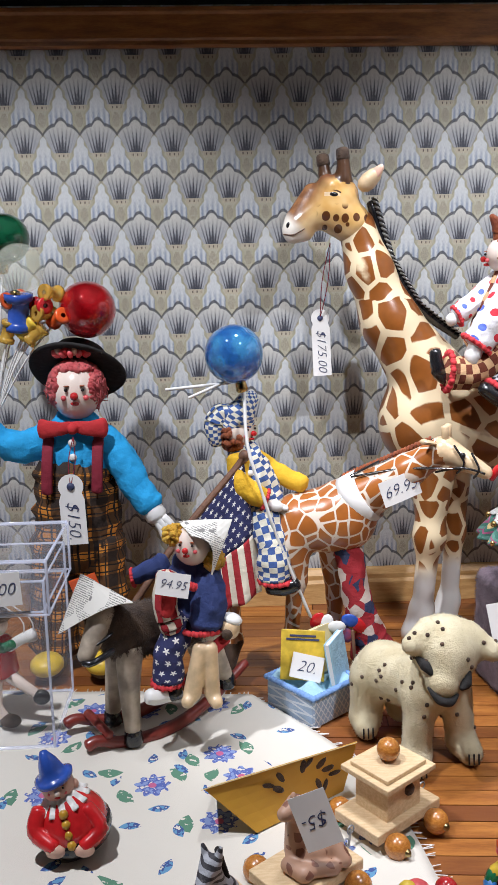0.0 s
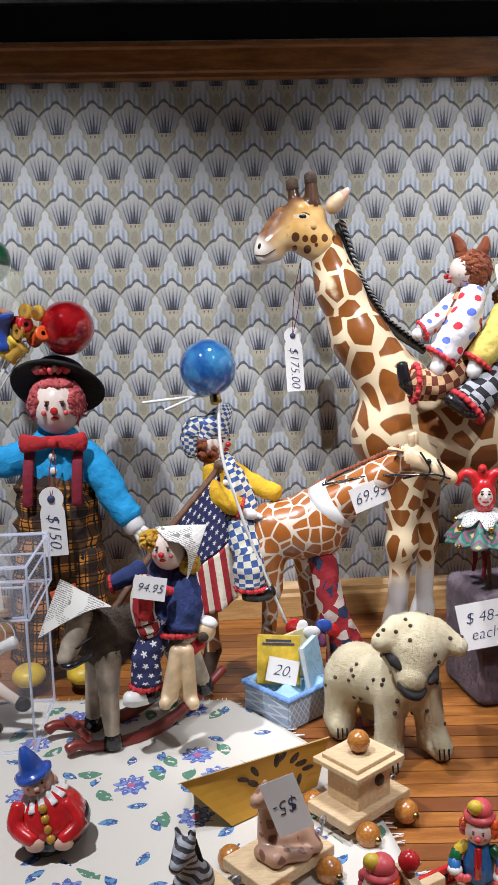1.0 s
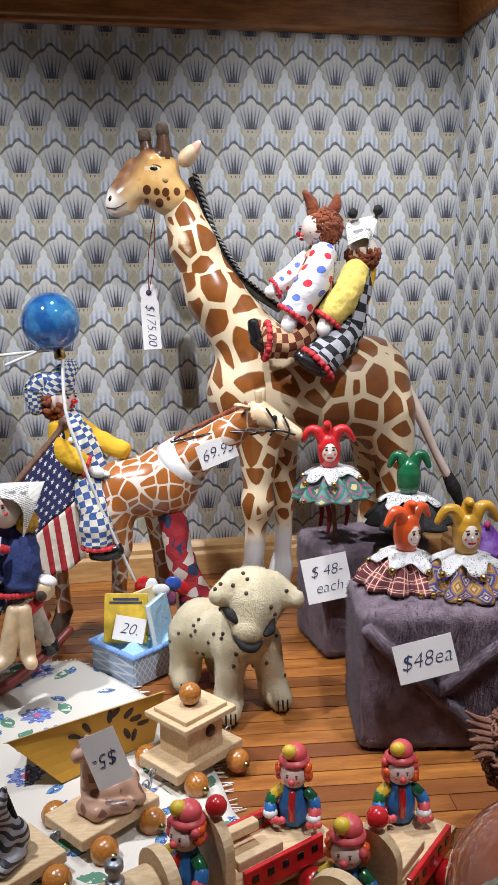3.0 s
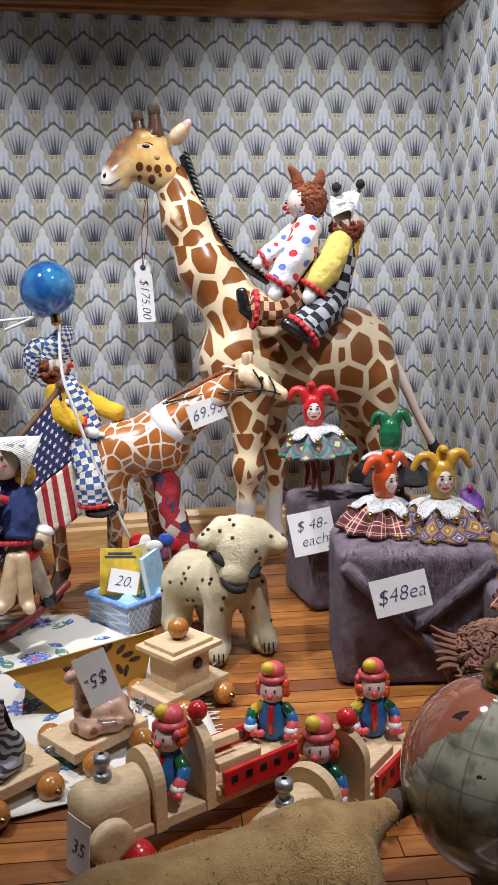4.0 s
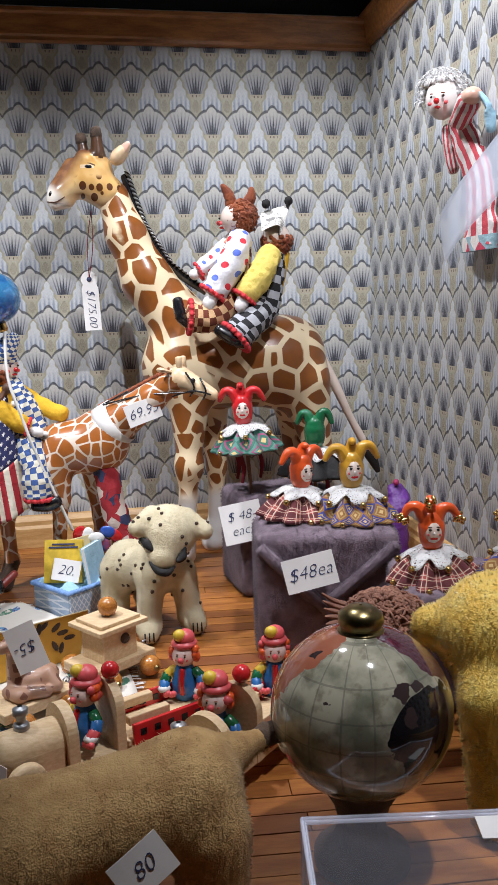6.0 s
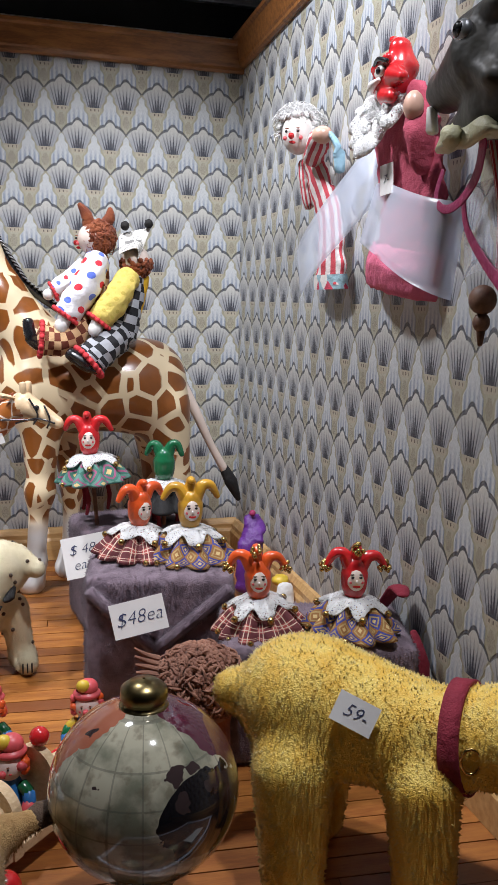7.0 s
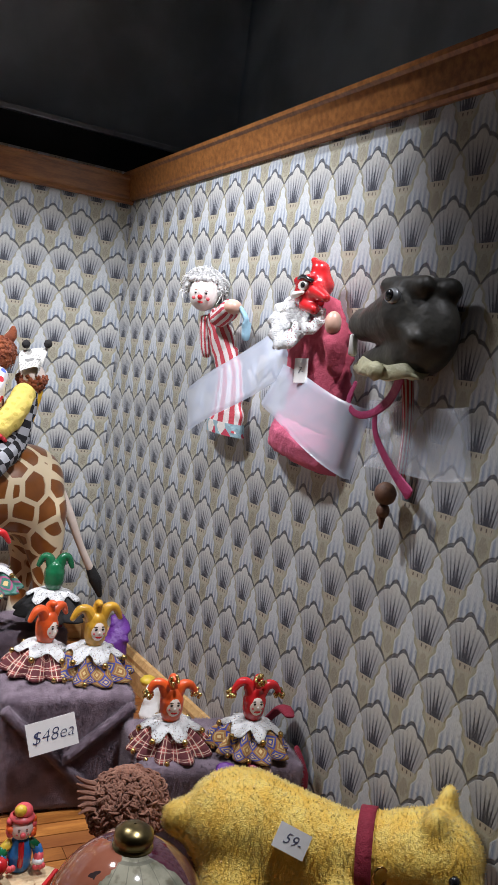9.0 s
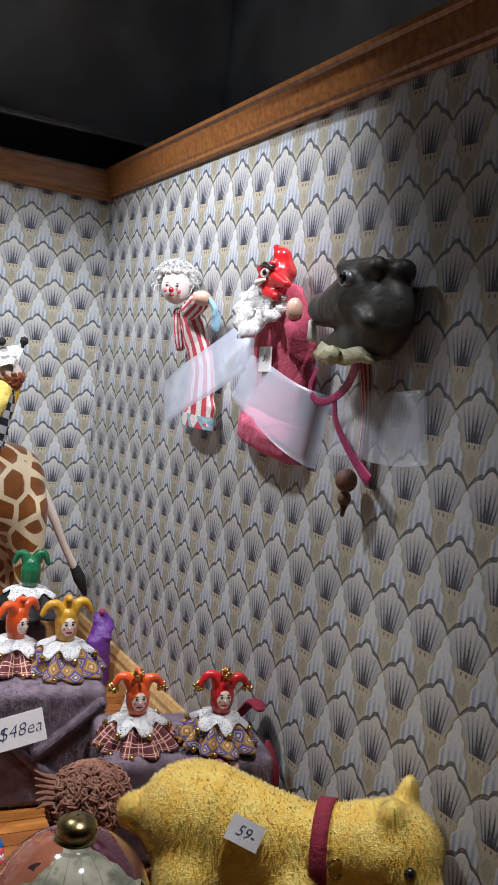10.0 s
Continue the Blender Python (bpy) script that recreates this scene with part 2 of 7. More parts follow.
def giraffe_head_coat():
    """Ochre head with a brown bridge and brow, a white muzzle and a few dark cheek spots."""
    s = Shade("giraffe_head_coat", 0.25)
    x, _, z = s.coords()
    n = s.noise(45, 3) * 0.012 - 0.006
    base = s.mix(s.noise(22, 3).step(0.35, 0.65), (0.56, 0.31, 0.085), (0.70, 0.47, 0.20))
    pale = (z * -1.0 - x * 0.3 + n).step(-0.498, -0.478)
    base = s.mix(pale * 0.45, base, (0.80, 0.66, 0.42))
    bridge = (x * -0.84 + z * 0.54 + n * 0.7).step(0.494, 0.516)
    base = s.mix(bridge, base, (0.17, 0.075, 0.035))
    base = s.mix(bridge * s.noise(70, 3).step(0.45, 0.62) * 0.5, base, (0.36, 0.17, 0.07))
    crown = (z + n * 0.5).step(0.603, 0.612)
    base = s.mix(crown, base, (0.15, 0.062, 0.030))
    muzzle = (x * -0.75 - z * 0.66 + n * 0.6).step(-0.184, -0.170)
    base = s.mix(muzzle, base, (0.80, 0.75, 0.66))
    d = s.voronoi(78, "F1", 0.55, (1, 0.4, 0.85))
    cheek = x.step(-0.228, -0.220) * (z * -1.0).step(-0.577, -0.570)
    base = s.mix((d * -1.0 + 0.42).step(0.0, 0.05) * cheek, base, (0.10, 0.035, 0.012))
    s.put("Base Color", base)
    s.put("Coat Weight", 0.4).put("Coat Roughness", 0.12)
    s.bump(s.noise(150, 3), 0.12, 0.0008)
    return s.m


def newsprint():
    s = Shade("newsprint", 0.8)
    u, v, z = s.coords("Object")
    w = (u * 0.5 + v * 0.3 + z) * 420.0
    n = s.noise(330, 2, (3, 3, 1))
    blocks = s.noise(45, 1).gt(0.44)
    big = s.noise(70, 1).gt(0.66)
    ink = (((w.mod(1.0)).gt(0.5)) * (n.gt(0.45)) * blocks).max(big)
    s.put("Base Color", s.mix(ink * 0.8, (0.70, 0.69, 0.64), (0.09, 0.09, 0.09)))
    return s.m


def embroidery():
    """Cream linen with scattered printed flowers in blue, green and pink."""
    s = Shade("floral_linen", 0.9)
    x, y, _ = s.coords()
    base = s.mix(s.noise(6, 3), (0.62, 0.59, 0.52), (0.74, 0.71, 0.64))
    th = s.noise(170, 2)
    d = s.voronoi(12.5, "F1", 0.7, None, "2D")
    sep = s.t.nodes.new("ShaderNodeSeparateXYZ")
    s.t.links.new(s.last.outputs["Position"], sep.inputs[0])
    px, py = Sock(s.t, sep.outputs[0]), Sock(s.t, sep.outputs[1])
    ang = (y - py).op("ARCTAN2", x - px)
    pick = (px * 91.7 + py * 57.3).sin()
    petal = (ang * 9.0).sin() * 0.03 + 0.20
    flower = (d - petal).lt(0.0) * (d.gt(0.05)) * pick.gt(-0.2)
    ring = (d - 0.12).abs().lt(0.02)
    lr = ((ang * 2.0 + pick * 3.0).sin() * 0.5 + 0.5)
    leaf = (((d - 0.38).abs() * 7.0 + (lr * -1.0 + 1.0) * 3.2).lt(0.62)) * pick.gt(-0.45)
    leaf2 = (((d - 0.48).abs() * 8.0 + (((ang * 3.0 - pick * 5.0).sin() * -0.5 + 0.5)) * 3.0).lt(0.50))
    ink = th.gt(0.40)
    col = s.mix(leaf * ink, base, (0.10, 0.24, 0.16))
    col = s.mix(leaf2 * ink, col, s.mix(th.gt(0.52), (0.05, 0.09, 0.27), (0.12, 0.30, 0.50)))
    col = s.mix(flower * ink, col, s.mix(th.gt(0.54), (0.09, 0.13, 0.40), (0.22, 0.30, 0.56)))
    col = s.mix(d.lt(0.05) * pick.gt(-0.2), col, (0.50, 0.12, 0.25))
    s.put("Base Color", col)
    s.bump(s.noise(900, 2) + flower * 0.3, 0.4, 0.0006)
    return s.m


def globe_glaze():
    """Aged map-like glaze: grey-green seas, rust, plum and black lands, a faint net of lines."""
    s = Shade("mottled_globe_glaze", 0.08)
    x, y, z = s.coords()
    col = s.mix(s.noise(38, 7).step(0.38, 0.62), (0.17, 0.175, 0.125), (0.42, 0.40, 0.30))
    col = s.mix(s.noise(120, 4).step(0.5, 0.7) * 0.5, col, (0.10, 0.075, 0.045))
    grid = ((z * 170.0).sin().abs().lt(0.09)).max(((y.op("ARCTAN2", x)) * 9.0).sin().abs().lt(0.10))
    col = s.mix(grid * 0.45, col, (0.09, 0.09, 0.075))
    wob = s.noise(50, 4) * 0.03 - 0.015
    rust = (z + x * -0.75 + y * 0.75 + wob * 1.4 - 0.060).gt(0.0)
    col = s.mix(rust, col, s.mix(s.noise(70, 3), (0.27, 0.07, 0.035), (0.40, 0.16, 0.10)))
    plum = (z + x * 0.9 + y * 0.6 + wob - 0.052).gt(0.0)
    col = s.mix(plum, col, (0.075, 0.018, 0.032))
    big = ((x - 0.027 + wob) * (x - 0.027 + wob) + (z - 0.006 + wob) * (z - 0.006 + wob)).lt(0.00075)
    col = s.mix(big, col, (0.010, 0.009, 0.011))
    gold = (z + 0.030 + wob * 1.2).lt(0.0)
    col = s.mix(gold * 0.6, col, (0.22, 0.17, 0.07))
    spots = (s.noise(24, 4) - 0.62).gt(0.0)
    col = s.mix(spots, col, (0.045, 0.03, 0.03))
    s.put("Base Color", col).put("Coat Weight", 0.7)
    return s.m


M_WALL = wallpaper()
M_TRIM = wood("oak_trim_varnish", (0.16, 0.060, 0.018), (0.34, 0.14, 0.04), 0.38, (2, 14, 14), 10, 0.25)
M_BASE = wood("pine_baseboard", (0.42, 0.23, 0.08), (0.60, 0.38, 0.16), 0.45, (2, 14, 14), 10, 0.2)
M_BOARD = wood("floor_board_honey", (0.23, 0.072, 0.015), (0.44, 0.175, 0.038), 0.40, (2, 16, 16), 9, 0.12, True)
M_BLACK = paint("matt_black", (0.010, 0.010, 0.011), 0.75, 0.3, 20, 0.1)
M_DARKCEIL = paint("dark_ceiling_paint", (0.46, 0.51, 0.55), 0.55, 0.3, 6, 0.05)
M_STEEL = paint("grey_steel", (0.40, 0.42, 0.44), 0.4, 0.15, 60, 0.05, metal=0.7)
M_GIR = hide("giraffe_coat", (0.84, 0.69, 0.45), (0.215, 0.070, 0.014), 27, 0.15, 0.05, 0.11, small=1.45)
M_GIRHEAD = giraffe_head_coat()
M_GIRBROW = paint("giraffe_brow_brown", (0.075, 0.034, 0.016), 0.3, 0.4, 50, 0.1, coat=0.3)
M_GIRNOSE = paint("giraffe_nose_cream", (0.70, 0.52, 0.32), 0.3, 0.25, 60, 0.1, coat=0.3)
M_SGIR = hide("leather_giraffe_coat", (0.80, 0.69, 0.58), (0.36, 0.115, 0.024), 58, 0.075, 0.05, 0.02)
M_WHITE = paint("white_paint", (0.74, 0.74, 0.72), 0.4, 0.08)
M_CARD = paint("white_card", (0.76, 0.75, 0.73), 0.7, 0.05, 30, 0.05)
M_INK = paint("blue_black_ink", (0.035, 0.045, 0.11), 0.6, 0.1)
M_PORC = paint("painted_porcelain", (0.78, 0.66, 0.58), 0.22, 0.05, 60, 0.0, coat=0.4)
M_FACEW = paint("white_face_paint", (0.80, 0.76, 0.72), 0.3, 0.06, 60, 0.0, coat=0.3)
M_RED = paint("red_gloss", (0.58, 0.018, 0.022), 0.25, 0.25, 60, 0.05, coat=0.5)
M_REDFELT = cloth("red_felt", (0.52, 0.025, 0.03))
M_REDTRIM = cloth("red_loop_trim", (0.62, 0.04, 0.05))
M_WINE = cloth("wine_ribbon", (0.22, 0.012, 0.03))
M_BLKGLOSS = paint("black_gloss", (0.012, 0.012, 0.014), 0.2, 0.3, 60, 0.05, coat=0.4)
M_BLKFELT = cloth("black_felt", (0.014, 0.013, 0.013))
M_BLUEKNIT = cloth("bright_blue_knit", (0.015, 0.36, 0.74))
M_ORPLAID = cloth("orange_plaid", (0.66, 0.25, 0.03), "plaid", (0.012, 0.010, 0.010), 7, 7, (0.015, 0.012, 0.01))
M_YELLOW = cloth("yellow_cloth", (0.72, 0.42, 0.02))
M_PALEYEL = cloth("pale_yellow_dots", (0.74, 0.58, 0.14), "dots", (0.55, 0.42, 0.08), 8, 10, (0.62, 0.50, 0.10))
M_DOTS = cloth("white_spotted_cloth", (0.74, 0.73, 0.75), "dots", (0.10, 0.16, 0.6), 5, 6, (0.62, 0.03, 0.05))
M_CHECK = cloth("blue_check", (0.05, 0.11, 0.32), "check", (0.72, 0.70, 0.58), 13, 17)
M_BWCHECK = cloth("black_white_check", (0.015, 0.015, 0.018), "check", (0.38, 0.39, 0.42), 8, 10)
M_BRCHECK = cloth("brown_check", (0.16, 0.035, 0.015), "check", (0.60, 0.38, 0.2), 10, 10)
M_STARS = cloth("star_spangled_blue", (0.025, 0.03, 0.11), "stars", (0.75, 0.74, 0.72), 8, 9)
M_STRIPES = cloth("red_white_stripes", (0.40, 0.02, 0.03), "stripe", (0.72, 0.66, 0.54), 5, 1)
M_NAVY = cloth("navy_boucle", (0.025, 0.045, 0.16))
M_HAIRRED = fur("red_wool_hair", (0.46, 0.05, 0.06), (0.68, 0.14, 0.14))
M_HAIRBR = fur("auburn_curls", (0.22, 0.045, 0.012), (0.42, 0.11, 0.03))
M_HAIRYEL = fur("yellow_wool_hair", (0.62, 0.33, 0.02), (0.80, 0.50, 0.06))
M_HAIRWH = fur("white_wool_hair", (0.78, 0.78, 0.76), (0.86, 0.86, 0.86))
M_NEWS = newsprint()
M_LINEN = embroidery()
M_GREEN = paint("green_gloss", (0.01, 0.13, 0.05), 0.22, 0.3, 60, 0.05, coat=0.5)
M_ORANGE = paint("orange_gloss", (0.74, 0.10, 0.02), 0.28, 0.25, 60, 0.05, coat=0.4)
M_MUSTARD = paint("mustard_gloss", (0.60, 0.32, 0.03), 0.28, 0.25, 60, 0.05, coat=0.4)
M_BLUE = paint("blue_gloss", (0.03, 0.09, 0.42), 0.25, 0.25, 60, 0.05, coat=0.4)
M_PURPLE = cloth("purple_satin", (0.13, 0.03, 0.25), rough=0.4)
M_GOLD = paint("gold_bead", (0.62, 0.43, 0.16), 0.22, 0.2, 80, 0.05, metal=1.0)
M_BRASS = paint("aged_brass", (0.28, 0.22, 0.10), 0.28, 0.4, 70, 0.1, metal=1.0)
M_LACE = cloth("white_cotton", (0.76, 0.76, 0.74))
M_NETLACE = lace("open_white_lace")
M_TAPEST = cloth("tapestry", (0.34, 0.16, 0.05), "diamond", (0.05, 0.06, 0.26), 16, 4.5, (0.42, 0.30, 0.12))
M_TAPESTG = cloth("green_tapestry", (0.05, 0.17, 0.13), "diamond", (0.10, 0.24, 0.20), 9, 2.5, (0.30, 0.08, 0.16))
M_PLAIDRED = cloth("red_plaid", (0.42, 0.085, 0.075), "plaid", (0.10, 0.02, 0.025), 17, 7, (0.62, 0.5, 0.4))
M_LAV = fur("mauve_fleece", (0.16, 0.115, 0.145), (0.29, 0.22, 0.265), 0.95)
M_PLUSH = fur("cream_plush", (0.66, 0.57, 0.36), (0.80, 0.72, 0.50))
M_BEAR = fur("golden_mohair", (0.90, 0.55, 0.070), (0.97, 0.72, 0.16), 0.45)
M_BEARTIP = fur("golden_mohair_tips", (0.93, 0.62, 0.110), (0.98, 0.79, 0.28), 0.28, 0.25)
M_LION = fur("tan_short_plush", (0.44, 0.25, 0.085), (0.64, 0.41, 0.16))
M_BROWNFUR = fur("brown_curly_pile", (0.22, 0.085, 0.050), (0.46, 0.22, 0.14))
M_TOYWOOD = wood("bare_toy_wood", (0.60, 0.42, 0.23), (0.75, 0.58, 0.36), 0.55, (3, 14, 14), 30)
M_BEADWOOD = wood("varnished_bead_wood", (0.36, 0.12, 0.02), (0.56, 0.24, 0.05), 0.25, (6, 6, 14), 60, 0.6)
M_STICK = wood("brown_stick", (0.10, 0.045, 0.025), (0.20, 0.10, 0.06), 0.6, (4, 4, 4), 40)
M_ROCKER = paint("rocker_red_brown", (0.22, 0.03, 0.022), 0.4, 0.3, 60, 0.1, coat=0.2)
M_HORSE = paint("horse_grey_skin", (0.44, 0.37, 0.29), 0.6, 0.35, 60, 0.2)
M_HORSEBR = fur("dark_horse_coat", (0.045, 0.024, 0.014), (0.12, 0.07, 0.04))
M_CLAY = hide("spotted_clay", (0.52, 0.31, 0.21), (0.20, 0.085, 0.055), 105, 0.36, 0.06, rough=0.5)
M_ZEBRA = cloth("zebra_clay", (0.05, 0.05, 0.06), "zebra", (0.46, 0.48, 0.53), 165, 1, which="Object", rough=0.5)
M_PINKHAT = paint("coral_clay", (0.70, 0.10, 0.11), 0.4, 0.2, 90, 0.05)
M_BLUECLAY = paint("blue_clay", (0.03, 0.17, 0.46), 0.35, 0.3, 90, 0.05)
M_YELCLAY = paint("yellow_clay", (0.72, 0.50, 0.05), 0.4, 0.2, 90, 0.05)
M_MANILA = paint("manila_card", (0.58, 0.31, 0.035), 0.6, 0.12, 8, 0.05)
M_CREAMP = paint("cream_paper", (0.66, 0.56, 0.30), 0.6, 0.2, 60, 0.05)
M_BLUEPAPER = cloth("blue_lattice_paper", (0.36, 0.48, 0.66), "lattice", (0.62, 0.68, 0.76), 95, 95, which="Object", rough=0.7)
M_BLUECLOTH = cloth("pale_blue_gauze", (0.36, 0.60, 0.74))
M_BLUETRIM = cloth("blue_braid", (0.20, 0.36, 0.70))
M_PATCH = cloth("patchwork", (0.36, 0.02, 0.03), "patch", (0.62, 0.52, 0.46), 1, 1, (0.03, 0.04, 0.10), which="Object")
M_ACRYL = sheer("clear_acrylic", (0.80, 0.84, 0.95), 0.03, 0.04)
# Pale colour that imitates the gleam along clear acrylic edges.
M_ACGLINT = sheer("acrylic_edge_glint", (0.78, 0.82, 0.95), 0.12, 0.42)
M_GLASSB = lustre("blue_lustre_glass", (0.03, 0.16, 0.50), (0.10, 0.46, 0.88))
M_GLASSR = lustre("red_lustre_glass", (0.30, 0.002, 0.006), (0.80, 0.02, 0.03))
M_GLASSG = lustre("green_lustre_glass", (0.0, 0.035, 0.015), (0.02, 0.20, 0.09))
M_GLASSC = sheer("smoky_clear_glass", (0.75, 0.80, 0.66), 0.04, 0.22)
M_AMBER = glassy("amber_plastic", (0.85, 0.52, 0.10), 0.15, 1.3, 0.6)
M_FILM = sheer("frosted_plastic_film", (0.70, 0.76, 0.88), 0.3, 0.40)
M_FILMTHIN = sheer("thin_plastic_film", (0.72, 0.76, 0.84), 0.3, 0.22)
M_GLOBE = globe_glaze()
M_PINK = cloth("pink_terry", (0.68, 0.14, 0.24))
M_DARKROSE = cloth("dark_rose_cloth", (0.50, 0.075, 0.125))
M_RATFUR = paint("charcoal_papier_mache", (0.058, 0.055, 0.046), 0.5, 0.5, 50, 0.45, 70, dist=0.004)
M_CREAMBOW = cloth("cream_satin", (0.62, 0.60, 0.38), rough=0.45)
M_CANDY = cloth("red_striped_cotton", (0.74, 0.68, 0.66), "stripe", (0.52, 0.06, 0.08), 9, 1)
M_HEMPRINT = cloth("floral_hem_print", (0.30, 0.46, 0.52), "patch", (0.70, 0.66, 0.62), 1, 1, (0.50, 0.05, 0.09), which="Object")
M_MAGENTA = cloth("magenta_ribbon", (0.38, 0.03, 0.12), rough=0.5)
M_SKINPALE = paint("pale_pink_clay", (0.76, 0.58, 0.52), 0.4, 0.1, 90, 0.05)
M_SKIN = paint("peach_composition", (0.68, 0.42, 0.32), 0.35, 0.15, 60, 0.03)

# ---------- mesh helpers ----------
def basis(d, up=(0, 0, 1)):
    """Two directions across d."""
    d = V(d).normalized()
    a = V(up)
    if abs(d.dot(a)) > 0.95:
        a = V((0, 1, 0))
    x = a.cross(d).normalized()
    return x, d.cross(x).normalized()


def nets(F, org, h):
    """The smooth surface where the field F passes zero."""
    nx, ny, nz = F.shape
    c = [(i, j, k) for i in (0, 1) for j in (0, 1) for k in (0, 1)]
    acc = np.zeros((nx - 1, ny - 1, nz - 1, 3))
    cnt = np.zeros((nx - 1, ny - 1, nz - 1))
    part_ = lambda o: F[o[0]:nx - 1 + o[0], o[1]:ny - 1 + o[1], o[2]:nz - 1 + o[2]]
    for a in c:
        for b in c:
            if sum(b) - sum(a) == 1 and all(q >= p for p, q in zip(a, b)):
                fa, fb = part_(a), part_(b)
                m = (fa < 0) != (fb < 0)
                t = np.where(m, fa / np.where(m, fa - fb, 1), 0)
                for k in range(3):
                    acc[..., k] += np.where(m, a[k] + t * (b[k] - a[k]), 0)
                cnt += m
    mask = cnt > 0
    idx = -np.ones(cnt.shape, int)
    idx[mask] = np.arange(mask.sum())
    verts = np.argwhere(mask) + acc[mask] / cnt[mask][:, None]
    S = F < 0
    faces = []
    for ax in range(3):
        lo = [slice(1, -1)] * 3
        hi = [slice(1, -1)] * 3
        lo[ax], hi[ax] = slice(0, -1), slice(1, None)
        s0, s1 = S[tuple(lo)], S[tuple(hi)]
        p = np.argwhere(s0 != s1)
        flip = s0[s0 != s1]
        off = np.ones(3, int)
        off[ax] = 0
        p = p + off
        b, d = (ax + 1) % 3, (ax + 2) % 3
        eb, ed = np.eye(3, dtype=int)[b], np.eye(3, dtype=int)[d]
        q = [idx[tuple((p - o).T)] for o in (eb + ed, ed, 0 * eb, eb)]
        quad = np.stack(q, 1)
        quad[~flip] = quad[~flip][:, ::-1]
        faces.append(quad)
    return org + h * verts, np.concatenate(faces)


CREASED = {m.name for m in (M_BLUEKNIT, M_ORPLAID, M_YELLOW, M_PALEYEL, M_DOTS, M_CHECK, M_BWCHECK, M_BRCHECK, M_STARS, M_STRIPES, M_NAVY, M_CANDY, M_DARKROSE, M_PINK, M_PATCH, M_PURPLE, M_REDFELT)}


class Form:
    """A mesh under construction, in world places."""

    def __init__(self):
        self.v, self.f, self.m, self.uv, self.mats, self.sm, self.lean = [], [], [], [], [], [], {}

    def slot(self, mat):
        if mat not in self.mats:
            self.mats.append(mat)
        return self.mats.index(mat)

    def add(self, verts, faces, mat, uv=None, smooth=True):
        o, s = len(self.v), self.slot(mat)
        self.v += [tuple(p) for p in verts]
        self.uv += uv if uv else [(0.0, 0.0)] * len(verts)
        self.f += [tuple(i + o for i in f) for f in faces]
        self.m += [s] * len(faces)
        self.sm += [smooth] * len(faces)
        return self

    def grid(self, fn, nu, nv, mat, smooth=True, two=0.0):
        """A surface from fn(u, v); two gives it a thickness."""
        pts = [[V(fn(i / nu, j / nv)) for i in range(nu + 1)] for j in range(nv + 1)]
        vs = [p for row in pts for p in row]
        uv = [(i / nu, j / nv) for j in range(nv + 1) for i in range(nu + 1)]
        w = nu + 1
        fs = [(j * w + i, j * w + i + 1, (j + 1) * w + i + 1, (j + 1) * w + i) for j in range(nv) for i in range(nu)]
        if two:
            nor = []
            for j in range(nv + 1):
                for i in range(nu + 1):
                    du = pts[j][min(i + 1, nu)] - pts[j][max(i - 1, 0)]
                    dv = pts[min(j + 1, nv)][i] - pts[max(j - 1, 0)][i]
                    nor.append(du.cross(dv).normalized())
            k = len(vs)
            vs = vs + [p - n * two for p, n in zip(vs, nor)]
            uv = uv + uv
            fs = fs + [tuple(k + i for i in reversed(f)) for f in fs]
            ring = [i for i in range(w)] + [j * w + nu for j in range(1, nv + 1)] + [nv * w + i for i in range(nu - 1, -1, -1)] + [j * w for j in range(nv - 1, 0, -1)]
            fs += [(ring[(i + 1) % len(ring)], ring[i], ring[i] + k, ring[(i + 1) % len(ring)] + k) for i in range(len(ring))]
        return self.add(vs, fs, mat, uv, smooth)

    def ball(self, c, r, mat, turn=(0, 0, 0), seg=16, rings=10, lump=0.0):
        r = (r, r, r) if isinstance(r, (int, float)) else r
        q = Euler([radians(a) for a in turn]).to_matrix()
        c = V(c)

        def fn(u, v):
            a, b = 2 * math.pi * u, math.pi * (v - 0.5)
            n = V((math.cos(a) * math.cos(b), math.sin(a) * math.cos(b), math.sin(b)))
            k = 1 + (lump * noise.noise((c + n * 0.6) * 7.0 + n * 3) if lump else 0)
            return c + q @ V((n.x * r[0], n.y * r[1], n.z * r[2])) * k
        return self.grid(fn, seg, rings, mat)

    def tube(self, pts, rad, mat, seg=10, flat=1.0, caps=True, up=(0, 0, 1), sub=4):
        """A round, tapering tube through pts; flat squeezes it along up."""
        pts = [V(p) for p in pts]
        rad = [rad] * len(pts) if isinstance(rad, (int, float)) else list(rad)
        if mat.name in CREASED and seg >= 12:
            sub = 9
        if len(pts) == 2 and sub == 9:
            pts, rad = [pts[0], (pts[0] + pts[1]) / 2, pts[1]], [rad[0], (rad[0] + rad[1]) / 2, rad[1]]
        if len(pts) > 2 and sub > 1:
            P, R = [], []
            for i in range(len(pts) - 1):
                p0, p1, p2, p3 = pts[max(i - 1, 0)], pts[i], pts[i + 1], pts[min(i + 2, len(pts) - 1)]
                for k in range(sub):
                    t = k / sub
                    P.append(0.5 * ((2 * p1) + (p2 - p0) * t + (2 * p0 - 5 * p1 + 4 * p2 - p3) * t * t + (3 * p1 - p0 - 3 * p2 + p3) * t ** 3))
                    R.append(rad[i] + (rad[i + 1] - rad[i]) * t)
            pts, rad = P + [pts[-1]], R + [rad[-1]]
        if mat.name in CREASED and seg >= 12:
            seg = seg + 8
        n = len(pts)
        rows = []
        soft = seg >= 12 and mat.name in CREASED
        x0, y0 = basis(pts[1] - pts[0], up)
